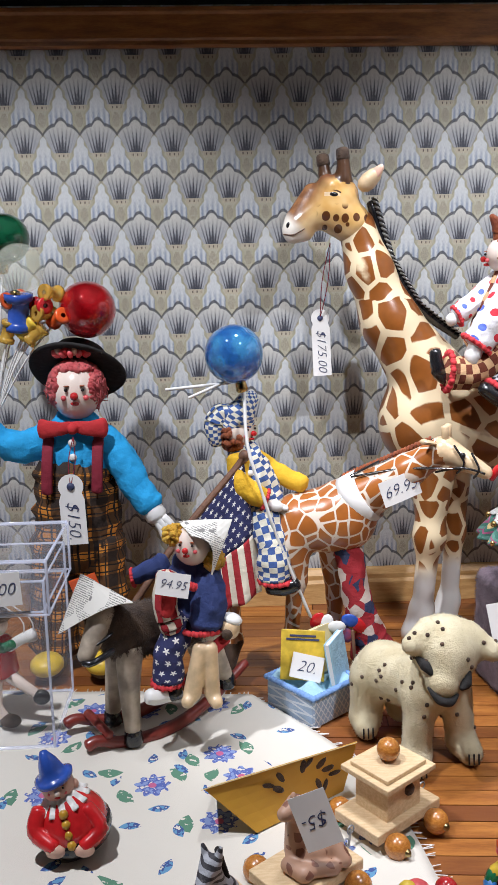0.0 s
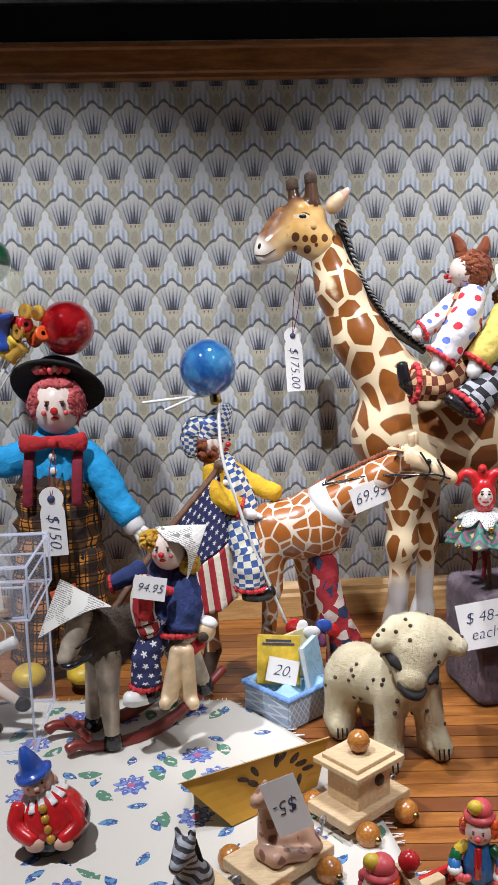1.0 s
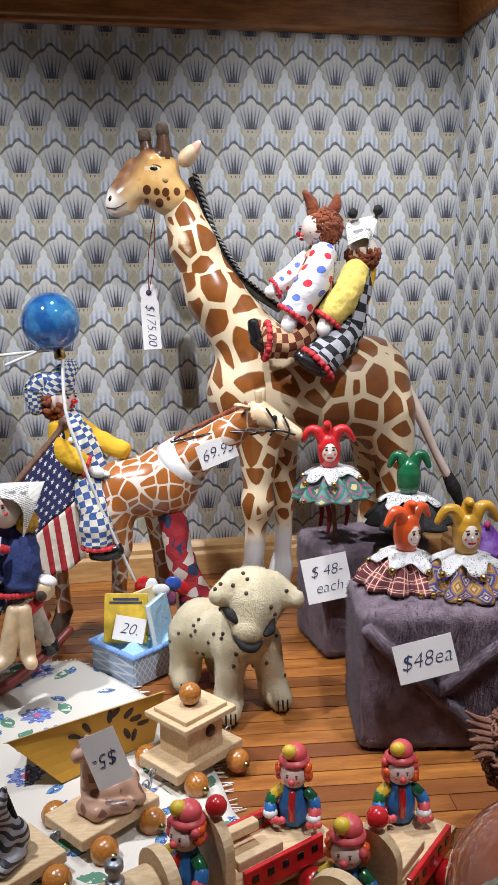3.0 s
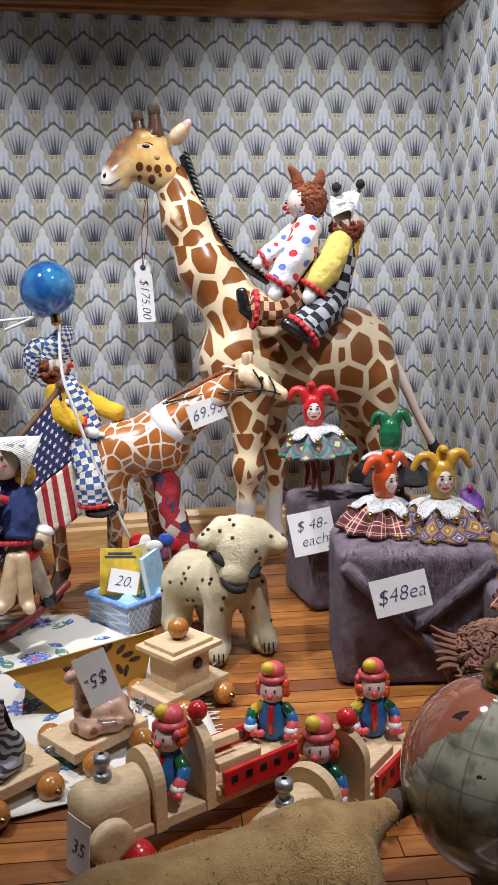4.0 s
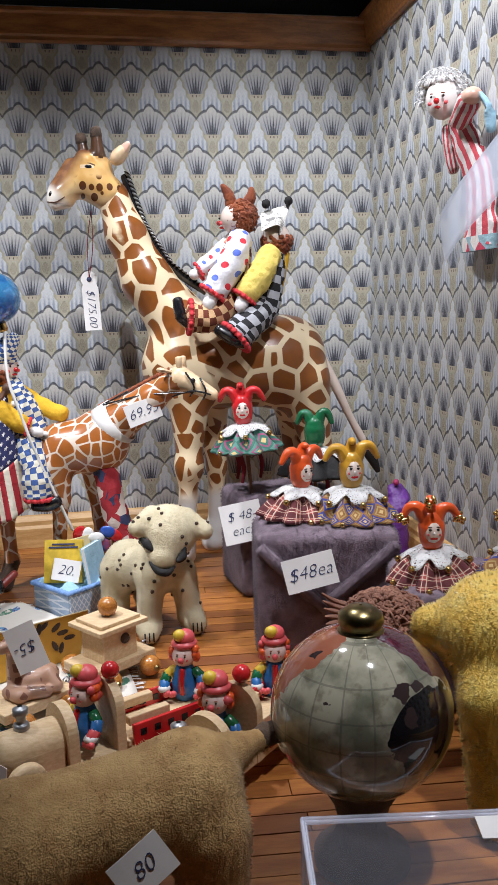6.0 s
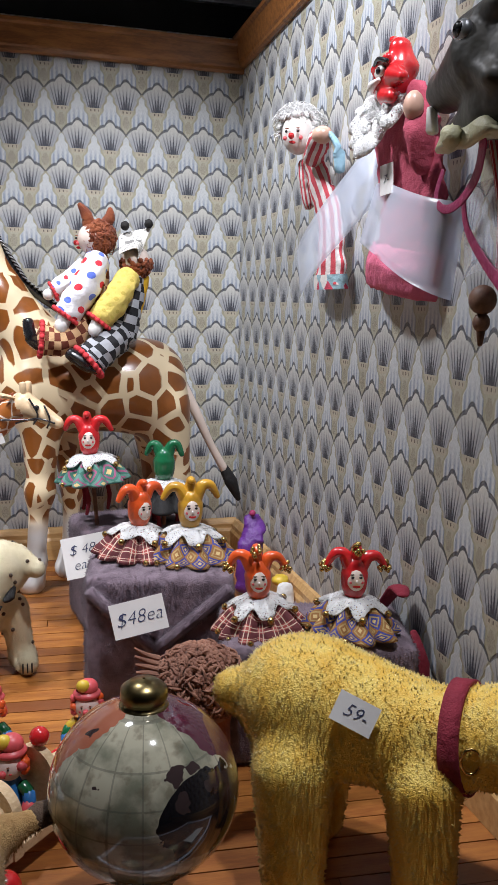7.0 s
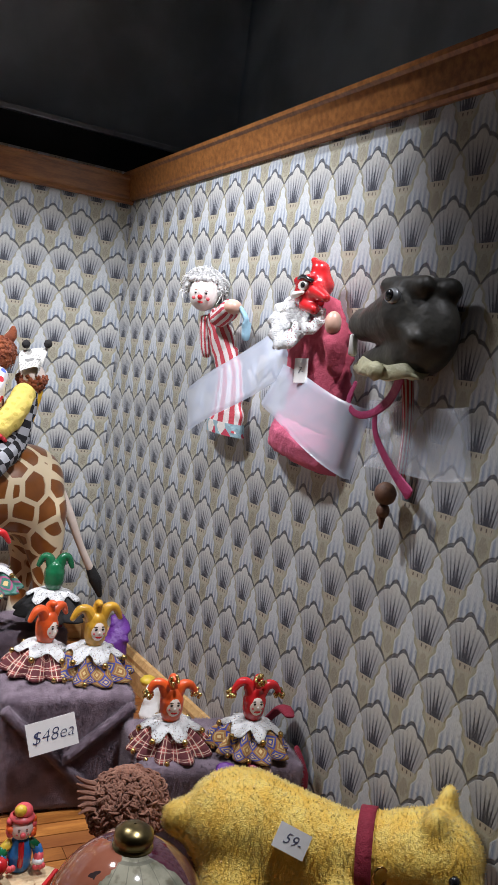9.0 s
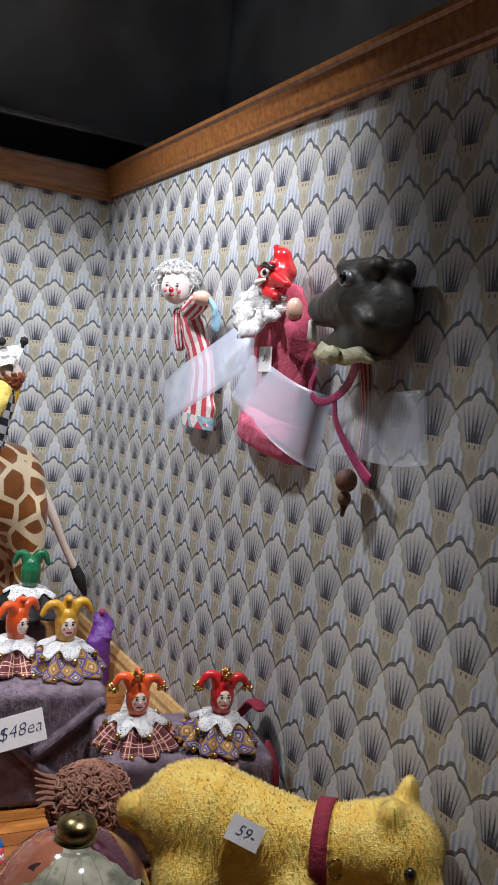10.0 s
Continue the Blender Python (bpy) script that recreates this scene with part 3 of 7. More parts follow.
        if caps:
            d = (pts[1] - pts[0]).normalized()
            for k in (0.95, 0.6):
                rows.append((pts[0] - d * rad[0] * 0.5 * k, rad[0] * math.sqrt(1 - k * k) + 1e-5, x0, y0))
        for i, p in enumerate(pts):
            d = pts[min(i + 1, n - 1)] - pts[max(i - 1, 0)]
            x, y = basis(d, up)
            if x.dot(x0) < 0:
                x, y = -x, -y
            x0, y0 = x, y
            rows.append((p, rad[i], x, y))
        if caps:
            d = (pts[-1] - pts[-2]).normalized()
            for k in (0.6, 0.95):
                rows.append((pts[-1] + d * rad[-1] * 0.5 * k, rad[-1] * math.sqrt(1 - k * k) + 1e-5, x0, y0))
        w = seg + 1
        vs, uv = [], []
        for j, (p, r, x, y) in enumerate(rows):
            for i in range(w):
                a = 2 * math.pi * (i % seg) / seg
                q = p + x * (r * math.cos(a)) + y * (r * flat * math.sin(a))
                if soft:
                    k = 1 + 0.16 * noise.noise(q * 75.0) + 0.07 * noise.noise(q * 190.0)
                    q = p + (q - p) * k
                vs.append(q)
                uv.append((i / seg, j / (len(rows) - 1)))
        fs = [(j * w + i, j * w + i + 1, (j + 1) * w + i + 1, (j + 1) * w + i) for j in range(len(rows) - 1) for i in range(seg)]
        if caps:
            fs += [tuple(reversed(range(seg))), tuple((len(rows) - 1) * w + i for i in range(seg))]
        return self.add(vs, fs, mat, uv)

    def lathe(self, prof, c, mat, axis=(0, 0, 1), seg=20, wave=0.0, lobes=8, sx=1.0):
        """A profile of (radius, height) turned round axis at c; wave ruffles it."""
        x, y = basis(axis, (0, 1, 0.01))
        d, c = V(axis).normalized(), V(c)

        def fn(u, v):
            k = v * (len(prof) - 1)
            i = min(int(k), len(prof) - 2)
            t = k - i
            r = prof[i][0] * (1 - t) + prof[i + 1][0] * t
            h = prof[i][1] * (1 - t) + prof[i + 1][1] * t
            a = 2 * math.pi * u
            w = wave * r * math.sin(lobes * a)
            return c + (x * math.cos(a) * sx + y * math.sin(a)) * (r + w) + d * (h + w * 0.6)
        return self.grid(fn, seg, (len(prof) - 1) * 2, mat)

    def box(self, c, size, mat, rz=0.0, bev=0.002, m=None, seg=2, rx=0.0, ry=0.0):
        bm = bmesh.new()
        bmesh.ops.create_cube(bm, size=1.0)
        for v in bm.verts:
            v.co = V((v.co.x * size[0], v.co.y * size[1], v.co.z * size[2]))
        if bev:
            bmesh.ops.bevel(bm, geom=bm.edges[:], offset=min(bev, min(size) * 0.45), segments=seg, affect="EDGES", profile=0.5)
        q = m if m is not None else pose(*c, rx, ry, rz)
        bm.verts.index_update()
        vs = [q @ v.co for v in bm.verts]
        uv = [(v.co.x, v.co.z) for v in bm.verts]
        fs = [tuple(v.index for v in f.verts) for f in bm.faces]
        bm.free()
        return self.add(vs, fs, mat, uv, False)

    def prism(self, outline, m, thick, mat, smooth=False):
        """A flat outline of (x, z), thick along y, placed by m."""
        n = len(outline)
        vs = [m @ V((x, -thick / 2, z)) for x, z in outline] + [m @ V((x, thick / 2, z)) for x, z in outline]
        fs = [tuple(range(n)), tuple(reversed(range(n, 2 * n)))]
        fs += [((i + 1) % n, i, i + n, (i + 1) % n + n) for i in range(n)]
        return self.add(vs, fs, mat, [(p[0], p[1]) for p in outline] * 2, smooth)

    def blob(self, prims, h, k=0.012):
        """Round limbs ('c', a, b, ra, rb, mat) and eggs ('e', centre, radii, turn, mat) grown into one skin."""
        los, his = [], []
        for p in prims:
            if p[0] == "c":
                r = max(p[3], p[4])
                los.append([min(a, b) - r for a, b in zip(p[1], p[2])])
                his.append([max(a, b) + r for a, b in zip(p[1], p[2])])
            else:
                r = max(p[2])
                los.append([a - r for a in p[1]])
                his.append([a + r for a in p[1]])
        lo, hi = np.min(los, 0) - 4 * h, np.max(his, 0) + 4 * h
        n = np.ceil((hi - lo) / h).astype(int) + 1
        F, W, best = np.full(n, 1.0), np.zeros(n, int), np.full(n, 1.0)
        for i, p in enumerate(prims):
            a = np.maximum(np.floor((np.array(los[i]) - lo - 4 * k) / h).astype(int), 0)
            b = np.minimum(np.ceil((np.array(his[i]) - lo + 4 * k) / h).astype(int) + 1, n)
            sl = tuple(slice(x, y) for x, y in zip(a, b))
            X = np.stack(np.meshgrid(*[lo[q] + h * np.arange(a[q], b[q]) for q in range(3)], indexing="ij"), -1)
            if p[0] == "c":
                A, B = np.array(p[1]), np.array(p[2])
                t = np.clip(((X - A) @ (B - A)) / max((B - A) @ (B - A), 1e-12), 0, 1)
                d = np.linalg.norm(X - A - t[..., None] * (B - A), axis=-1) - (p[3] + (p[4] - p[3]) * t)
            else:
                q = np.array(Euler([radians(z) for z in p[3]]).to_matrix())
                Y = (X - np.array(p[1])) @ q
                r = np.array(p[2])
                k0 = np.linalg.norm(Y / r, axis=-1)
                k1 = np.linalg.norm(Y / (r * r), axis=-1) + 1e-9
                d = k0 * (k0 - 1) / k1
            near = d < best[sl]
            W[sl] = np.where(near, self.slot(p[-1]), W[sl])
            best[sl] = np.minimum(best[sl], d)
            e = np.clip(0.5 + 0.5 * (F[sl] - d) / k, 0, 1)
            F[sl] = F[sl] * (1 - e) + d * e - k * e * (1 - e)
        vs, fs = nets(F, lo, h)
        cell = np.clip(np.round((vs - lo) / h).astype(int), 0, n - 1)
        which = W[cell[:, 0], cell[:, 1], cell[:, 2]]
        o = len(self.v)
        self.skin = (o, o + len(vs))
        self.v += [tuple(p) for p in vs]
        self.uv += [(0.0, 0.0)] * len(vs)
        self.f += [tuple(int(i) + o for i in f) for f in fs]
        self.m += [int(np.bincount(which[list(f)]).argmax()) for f in fs]
        self.sm += [True] * len(fs)
        return self

    def pile(self, count, length, width, mat, droop=0.3, seed=1, keep=None):
        """Tufts of pile standing on the last skin."""
        rnd = random.Random(seed)
        lo, hi = self.skin
        fs = [f for f in self.f if lo <= f[0] < hi]
        vs, out = [], []
        cor = [(V(self.v[f[0]]), V(self.v[f[1]]), V(self.v[f[-1]])) for f in fs]
        area, tot = [], 0.0
        for a, b, c in cor:
            tot += (b - a).cross(c - a).length
            area.append(tot)
        for a, b, c in rnd.choices(cor, cum_weights=area, k=count):
            p = a + (b - a) * rnd.random() + (c - a) * rnd.random()
            if keep and not keep(p):
                continue
            n = (b - a).cross(c - a).normalized()
            d = (n + V((rnd.uniform(-1, 1), rnd.uniform(-1, 1), rnd.uniform(-1, 1))) * 0.5 + V((0, 0, -droop))).normalized()
            s = basis(d)[0] * width
            q = length * rnd.uniform(0.5, 1.15)
            o = len(vs)
            w = n.cross(s).normalized() * width
            g = p - n * 0.001
            vs += [g - s - w * 0.6, g + s - w * 0.6, g + w, p + d * q]
            out += [(o, o + 1, o + 3), (o + 1, o + 2, o + 3), (o + 2, o, o + 3)]
            tilt = (n + V((rnd.uniform(-1, 1), rnd.uniform(-1, 1), rnd.uniform(-1, 1))) * 0.14).normalized()
            for k in range(4):
                self.lean[len(self.v) + o + k] = tilt
        return self.add(vs, out, mat)

    def make(self, name, at=(0, 0, 0), parent=None):
        at = V(at)
        base = V(parent.get("at", (0, 0, 0))) if parent else V((0, 0, 0))
        me = bpy.data.meshes.new(name)
        me.from_pydata([V(p) - at for p in self.v], [], self.f)
        for m in self.mats:
            me.materials.append(m)
        me.polygons.foreach_set("material_index", self.m)
        me.polygons.foreach_set("use_smooth", self.sm)
        lay = me.uv_layers.new(name="UVMap")
        li = np.empty(len(me.loops), int)
        me.loops.foreach_get("vertex_index", li)
        lay.data.foreach_set("uv", np.array(self.uv, dtype=np.float32)[li].ravel())
        me.update()
        if self.lean:
            nor = [v.normal.copy() for v in me.vertices]
            for i, n in self.lean.items():
                nor[i] = n
            me.normals_split_custom_set_from_vertices(nor)
        ob = new(name, me)
        ob["at"] = tuple(at)
        if parent:
            ob.parent = parent
            ob.location = at - base
        else:
            ob.location = at
        return ob


def part(name, form, parent, label="", at=None):
    """One mesh under a thing or under a part."""
    ob = form.make(name, at if at is not None else parent["at"], parent)
    del ob["at"]
    ob["at"] = tuple(at if at is not None else parent["at"])
    return tagged(ob, label)


def thing(name, at, label, category, group="", kind=""):
    """An empty at the base of a thing."""
    ob = new(name)
    ob.empty_display_size = 0.02
    ob.location = at
    ob["at"] = tuple(at)
    return tagged(ob, label, category, group, kind)


def solid(form, name, at, label, category, group="", kind=""):
    return tagged(form.make(name, at), label, category, group, kind)


def writing(text, parent, m, size, mat=None, label=""):
    """Handwritten-looking text, flat on its card; m is a world pose."""
    cu = bpy.data.curves.new("writing", "FONT")
    cu.body, cu.size, cu.align_x, cu.align_y = text, size, "CENTER", "CENTER"
    cu.extrude, cu.shear, cu.offset = 0.00010, 0.3, -size * 0.018
    cu.resolution_u = 3
    cu.materials.append(mat or M_INK)
    ob = new("writing", cu)
    ob.parent = parent
    ob.matrix_local = Matrix.Translation(V(parent["at"])).inverted() @ m
    return ob


def facing(c, normal, roll=0.0):
    """A pose at c whose z points along normal and whose y points up."""
    z = V(normal).normalized()
    x = V((0, 0, 1)).cross(z)
    x = x.normalized() if x.length > 1e-4 else V((1, 0, 0))
    y = z.cross(x)
    m = Matrix((x, y, z)).transposed().to_4x4()
    return Matrix.Translation(c) @ m @ pose(0, 0, 0, 0, 0, roll)


def price_card(c, normal, w, h, text, size, roll=0.0, label="white paper price card with handwritten ink figures", name="price_card", bow=0.0016, mat=None):
    """A small paper card, slightly bowed, with writing on it."""
    m = facing(c, normal, roll)
    t = thing(name, c, label, "price tag")
    f = Form()
    f.grid(lambda u, v: m @ V(((u - 0.5) * w, (v - 0.5) * h, bow * (1 - (2 * u - 1) ** 2) * 0.3)), 8, 4, mat or M_CARD, False, 0.0005)
    part("card", f, t)
    lines = text.split("\n")
    for i, line in enumerate(lines):
        writing(line, t, m @ pose(0, (len(lines) - 1) * size * 0.5 - i * size * 1.05, bow * 0.3 + 0.0003), size)
    return t


def hang_tag(c, normal, w, h, text, size, knot, roll=0.0):
    """A long white tag with a round pierced head, hung on a dark red string, written along its length."""
    m = facing(c, normal, roll)
    t = thing("hanging_price_tag", c, "long white card price tag on a dark red string", "price tag")
    out = []
    r = w * 0.5
    for k in range(13):
        a = math.radians(-35 + 250 * k / 12)
        out.append((r * math.cos(a), h / 2 - r + r * math.sin(a)))
    out += [(-w * 0.5, h / 2 - 2.1 * r), (-w * 0.5, -h / 2), (w * 0.5, -h / 2), (w * 0.5, h / 2 - 2.1 * r)]
    f = Form()
    f.prism([(x, y) for x, y in out], m @ pose(0, 0, 0, -90, 0, 0), 0.0008, M_CARD)
    part("card", f, t)
    # Solid dark disc coloured for the shade in the pierced hole.
    f = Form()
    f.tube([m @ V((0, h / 2 - r, -0.0006)), m @ V((0, h / 2 - r, 0.0012))], r * 0.32, M_INK, 10)
    part("hole", f, t)
    f = Form()
    k = V(knot)
    top = m @ V((0, h / 2 - r, 0.0012))
    f.tube([top, (top + k) / 2 + V((0.004, 0, 0)), k], 0.0006, M_WINE, 5)
    f.tube([top, (top + k) / 2 - V((0.004, 0, 0)), k], 0.0006, M_WINE, 5)
    part("string", f, t)
    writing(text, t, m @ pose(0, -r * 0.9, 0.0009, 0, 0, -90), size)
    return t

# ---------- the setting ----------
X0, X1, Y0 = -1.15, 0.040, -1.75


def papered(name, length, height, m, label):
    """A papered wall: its own x runs along the wall and its own z up from the first row of fans."""
    f = Form()
    f.box((length[0] / 2 + length[1] / 2, 0.01, (height[0] + height[1]) / 2), (length[1] - length[0], 0.02, height[1] - height[0]), M_WALL, 0, 0)
    ob = f.make(name)
    ob.matrix_world = m
    return tagged(ob, label, "wall", "", "structure")


papered("wall_back", (X0, X1), (-0.764, 0.08), pose(0, 0, 0.764), "display case back wall with blue-grey fan patterned wallpaper")
side = papered("wall_right", (0.0, 1.683), (-0.764, 0.046), pose(X1, 0, 0.796, 0, 0, -90) @ Matrix.Diagonal((1.04, 1, 1.042, 1)), "display case side wall with blue-grey fan patterned wallpaper")
for v in side.data.vertices:
    if v.co.z > 0 and v.co.x > 1:
        v.co.z += 0.045
papered("wall_left", (0.0, 1.75), (-0.764, 0.08), pose(X0, Y0, 0.764, 0, 0, 90), "display case side wall with blue-grey fan patterned wallpaper")
f = Form()
f.box((-0.55, 0.135, 1.05), (1.7, 0.02, 0.55), M_DARKCEIL, 0, 0)
solid(f, "wall_back_upper", (0, 0, 0.8), "dark panel above the papered back wall", "wall", "", "structure")
f = Form()
f.box((0.32, -0.7, 1.05), (0.02, 1.9, 0.55), M_DARKCEIL, 0, 0)
solid(f, "wall_right_upper", (0, 0, 0.8), "dark wall beyond the display case", "wall", "", "structure")
f = Form()
f.box((-0.5, -0.8, 1.31), (1.9, 2.2, 0.02), M_DARKCEIL, 0, 0)
solid(f, "ceiling", (0, 0, 1.3), "dark painted ceiling over the display case", "ceiling", "", "structure")
# Black panel added out of view to shut out light from the front.
f = Form()
f.box((-0.55, -1.95, 0.65), (1.9, 0.02, 1.5), M_BLACK, 0, 0)
solid(f, "wall_front", (0, 0, 0), "dark shop space in front of the case", "wall", "", "structure")

# Black strip put in for the dark of the gap between trim and rail.
f = Form()
f.box((-0.45, 0.060, 0.870), (1.6, 0.010, 0.085), M_BLACK, 0, 0.001)
solid(f, "ledge_back", (-0.45, 0.060, 0.83), "matt black strip under the metal rail", "ledge", "", "structure")
f = Form()
f.box((-0.45, 0.050, 0.914), (1.6, 0.012, 0.009), M_STEEL, 0, 0.001)
solid(f, "ceiling_rail", (-0.55, 0.035, 0.90), "thin grey metal rail above the wall trim", "rail", "", "structure")


def moulding(name, prof, a, b, n, mat, label):
    """A moulding of profile (out from the wall, up) from a to b, n pointing into the case."""
    f = Form()
    a, b, n = V(a), V(b), V(n)
    d = (b - a).normalized()
    k = len(prof)
    vs = []
    for p, s in ((a, 1), (b, -1)):
        for o, z in prof:
            vs.append(p + n * o + V((0, 0, z)))
    fs = [(i, (i + 1) % k, (i + 1) % k + k, i + k) for i in range(k)] + [tuple(reversed(range(k))), tuple(range(k, 2 * k))]
    f.add(vs, fs, mat, None, False)
    return tagged(f.make(name, (a + b) / 2), label, "trim", "", "structure")


CROWN = [(0.0, 0.790), (0.005, 0.790), (0.008, 0.793), (0.008, 0.798), (0.010, 0.801), (0.013, 0.814), (0.016, 0.828), (0.020, 0.831), (0.021, 0.836), (0.0, 0.838)]
SKIRT = [(0.0, 0.0), (0.013, 0.0), (0.013, 0.032), (0.010, 0.037), (0.010, 0.044), (0.005, 0.052), (0.0, 0.053)]
moulding("trim_back_top", CROWN, (X0, 0.0, 0), (X1, 0.0, 0), (0, -1, 0), M_TRIM, "brown varnished wooden crown moulding on the papered wall")
moulding("trim_right_top", CROWN, (X1, -0.0, 0.006), (X1, Y0, 0.072), (-1, 0, 0), M_TRIM, "brown varnished wooden crown moulding on the side wall")
moulding("baseboard_back", SKIRT, (X0, 0.0, 0), (X1, 0.0, 0), (0, -1, 0), M_BASE, "light pine baseboard along the papered wall")
moulding("baseboard_right", SKIRT, (X1, -0.013, 0), (X1, Y0, 0), (-1, 0, 0), M_BASE, "light pine baseboard along the side wall")

# ---------- large giraffe ----------
def big_giraffe():
    f = Form()
    G, H, N, B = M_GIR, M_GIRHEAD, M_GIRNOSE, M_GIRBROW
    y = -0.125
    f.blob([
        ("c", (-0.392, -0.115, 0.548), (-0.376, -0.118, 0.495), 0.024, 0.028, G),
        ("c", (-0.376, -0.118, 0.495), (-0.350, -0.122, 0.430), 0.028, 0.037, G),
        ("c", (-0.350, -0.122, 0.430), (-0.298, y, 0.355), 0.034, 0.050, G),
        ("e", (-0.301, y, 0.292), (0.056, 0.056, 0.054), (0, 0, 0), G),
        ("c", (-0.295, y, 0.302), (-0.170, y, 0.300), 0.066, 0.070, G),
        ("e", (-0.140, y, 0.298), (0.062, 0.060, 0.072), (0, 12, 0), G),
        ("c", (-0.296, -0.150, 0.255), (-0.300, -0.156, 0.160), 0.033, 0.018, G),
        ("e", (-0.301, -0.158, 0.148), (0.020, 0.019, 0.022), (0, 0, 0), G),
        ("c", (-0.301, -0.156, 0.145), (-0.308, -0.156, 0.050), 0.015, 0.014, G),
        ("c", (-0.310, -0.156, 0.040), (-0.316, -0.158, 0.014), 0.016, 0.021, G),
        ("c", (-0.258, -0.100, 0.250), (-0.250, -0.096, 0.135), 0.030, 0.014, G),
        ("c", (-0.250, -0.096, 0.135), (-0.254, -0.094, 0.035), 0.013, 0.013, G),
        ("c", (-0.255, -0.094, 0.030), (-0.260, -0.096, 0.014), 0.015, 0.019, G),
        ("c", (-0.118, -0.148, 0.265), (-0.098, -0.152, 0.165), 0.042, 0.021, G),
        ("c", (-0.098, -0.152, 0.165), (-0.112, -0.152, 0.045), 0.017, 0.014, G),
        ("c", (-0.112, -0.152, 0.040), (-0.117, -0.154, 0.014), 0.015, 0.020, G),
        ("c", (-0.125, -0.102, 0.262), (-0.120, -0.098, 0.160), 0.040, 0.019, G),
        ("c", (-0.120, -0.098, 0.160), (-0.132, -0.096, 0.016), 0.015, 0.016, G),
    ], 0.0042, 0.016)
    f.blob([
        ("e", (-0.421, -0.118, 0.584), (0.031, 0.025, 0.027), (0, -20, 0), H),
        ("c", (-0.422, -0.118, 0.570), (-0.402, -0.117, 0.555), 0.029, 0.026, H),
        ("c", (-0.432, -0.118, 0.577), (-0.466, -0.118, 0.553), 0.025, 0.0165, H),
        ("c", (-0.450, -0.118, 0.592), (-0.474, -0.118, 0.561), 0.011, 0.009, H),
        ("c", (-0.466, -0.118, 0.552), (-0.475, -0.118, 0.546), 0.0150, 0.0125, H),
        ("c", (-0.458, -0.118, 0.543), (-0.474, -0.118, 0.538), 0.0105, 0.0085, H),
        ("c", (-0.432, -0.128, 0.602), (-0.427, -0.140, 0.597), 0.011, 0.007, H),
        ("c", (-0.411, -0.130, 0.606), (-0.412, -0.131, 0.632), 0.0105, 0.0075, B),
        ("c", (-0.430, -0.106, 0.604), (-0.433, -0.105, 0.628), 0.0095, 0.007, B),
        ("e", (-0.425, -0.140, 0.586), (0.010, 0.005, 0.0065), (0, 12, 0), N),
    ], 0.0024, 0.007)
    f.ball((-0.4255, -0.1445, 0.5865), (0.0065, 0.0030, 0.0040), M_BLKGLOSS, (0, 10, 0))
    f.tube([(-0.434, -0.1425, 0.588), (-0.426, -0.1455, 0.5915), (-0.417, -0.1440, 0.5885)], 0.0014, B, 6)
    f.ball((-0.4795, -0.1285, 0.552), (0.0035, 0.002, 0.0045), M_BLKGLOSS, (0, 30, 0))
    f.tube([(-0.486, -0.124, 0.541), (-0.474, -0.1315, 0.540), (-0.461, -0.1335, 0.547)], 0.0009, B, 6)
    f.lathe([(0.0005, -0.002), (0.006, -0.001), (0.0105, 0.004), (0.0125, 0.012), (0.0100, 0.024), (0.0030, 0.036), (0.0005, 0.037)], (-0.390, -0.134, 0.594), N, (0.62, -0.35, 0.62), 18, 0.0, 2, 0.9)
    f.ball((-0.376, -0.148, 0.609), (0.015, 0.0025, 0.006), M_SKIN, (0, -45, -30))
    for a, b in (((-0.412, -0.131, 0.630), (-0.413, -0.131, 0.640)), ((-0.433, -0.105, 0.626), (-0.434, -0.105, 0.636))):
        f.tube([a, b], [0.0085, 0.0082], M_HORSEBR, 12)
    # rope mane
    pts = [V((-0.374, -0.116, 0.578)), V((-0.352, -0.120, 0.508)), V((-0.316, -0.124, 0.450)), V((-0.262, y, 0.408))]
    f.tube(pts, [0.006, 0.007, 0.007, 0.005], M_BLKGLOSS, 8, 1.0)
    for i in range(64):
        k = i / 63 * 2.999
        j = int(k)
        p = pts[j].lerp(pts[j + 1], k - j)
        f.ball(p + V((0.004, -0.003, 0.003)), (0.0060, 0.0100, 0.0016), M_STEEL if i % 2 else M_BLKGLOSS, (0, 35, 0), 8, 5)
    f.tube([(-0.092, -0.130, 0.312), (-0.066, -0.138, 0.262), (-0.040, -0.135, 0.208), (-0.016, -0.130, 0.166)], [0.011, 0.008, 0.006, 0.007], M_PORC)
    f.tube([(-0.018, -0.130, 0.170), (-0.004, -0.127, 0.145), (0.010, -0.122, 0.115)], [0.007, 0.0105, 0.004], M_BLKFELT)
    return solid(f, "giraffe_figurine", (-0.22, -0.125, 0), "tall glossy painted giraffe figurine with brown patches", "giraffe figurine")


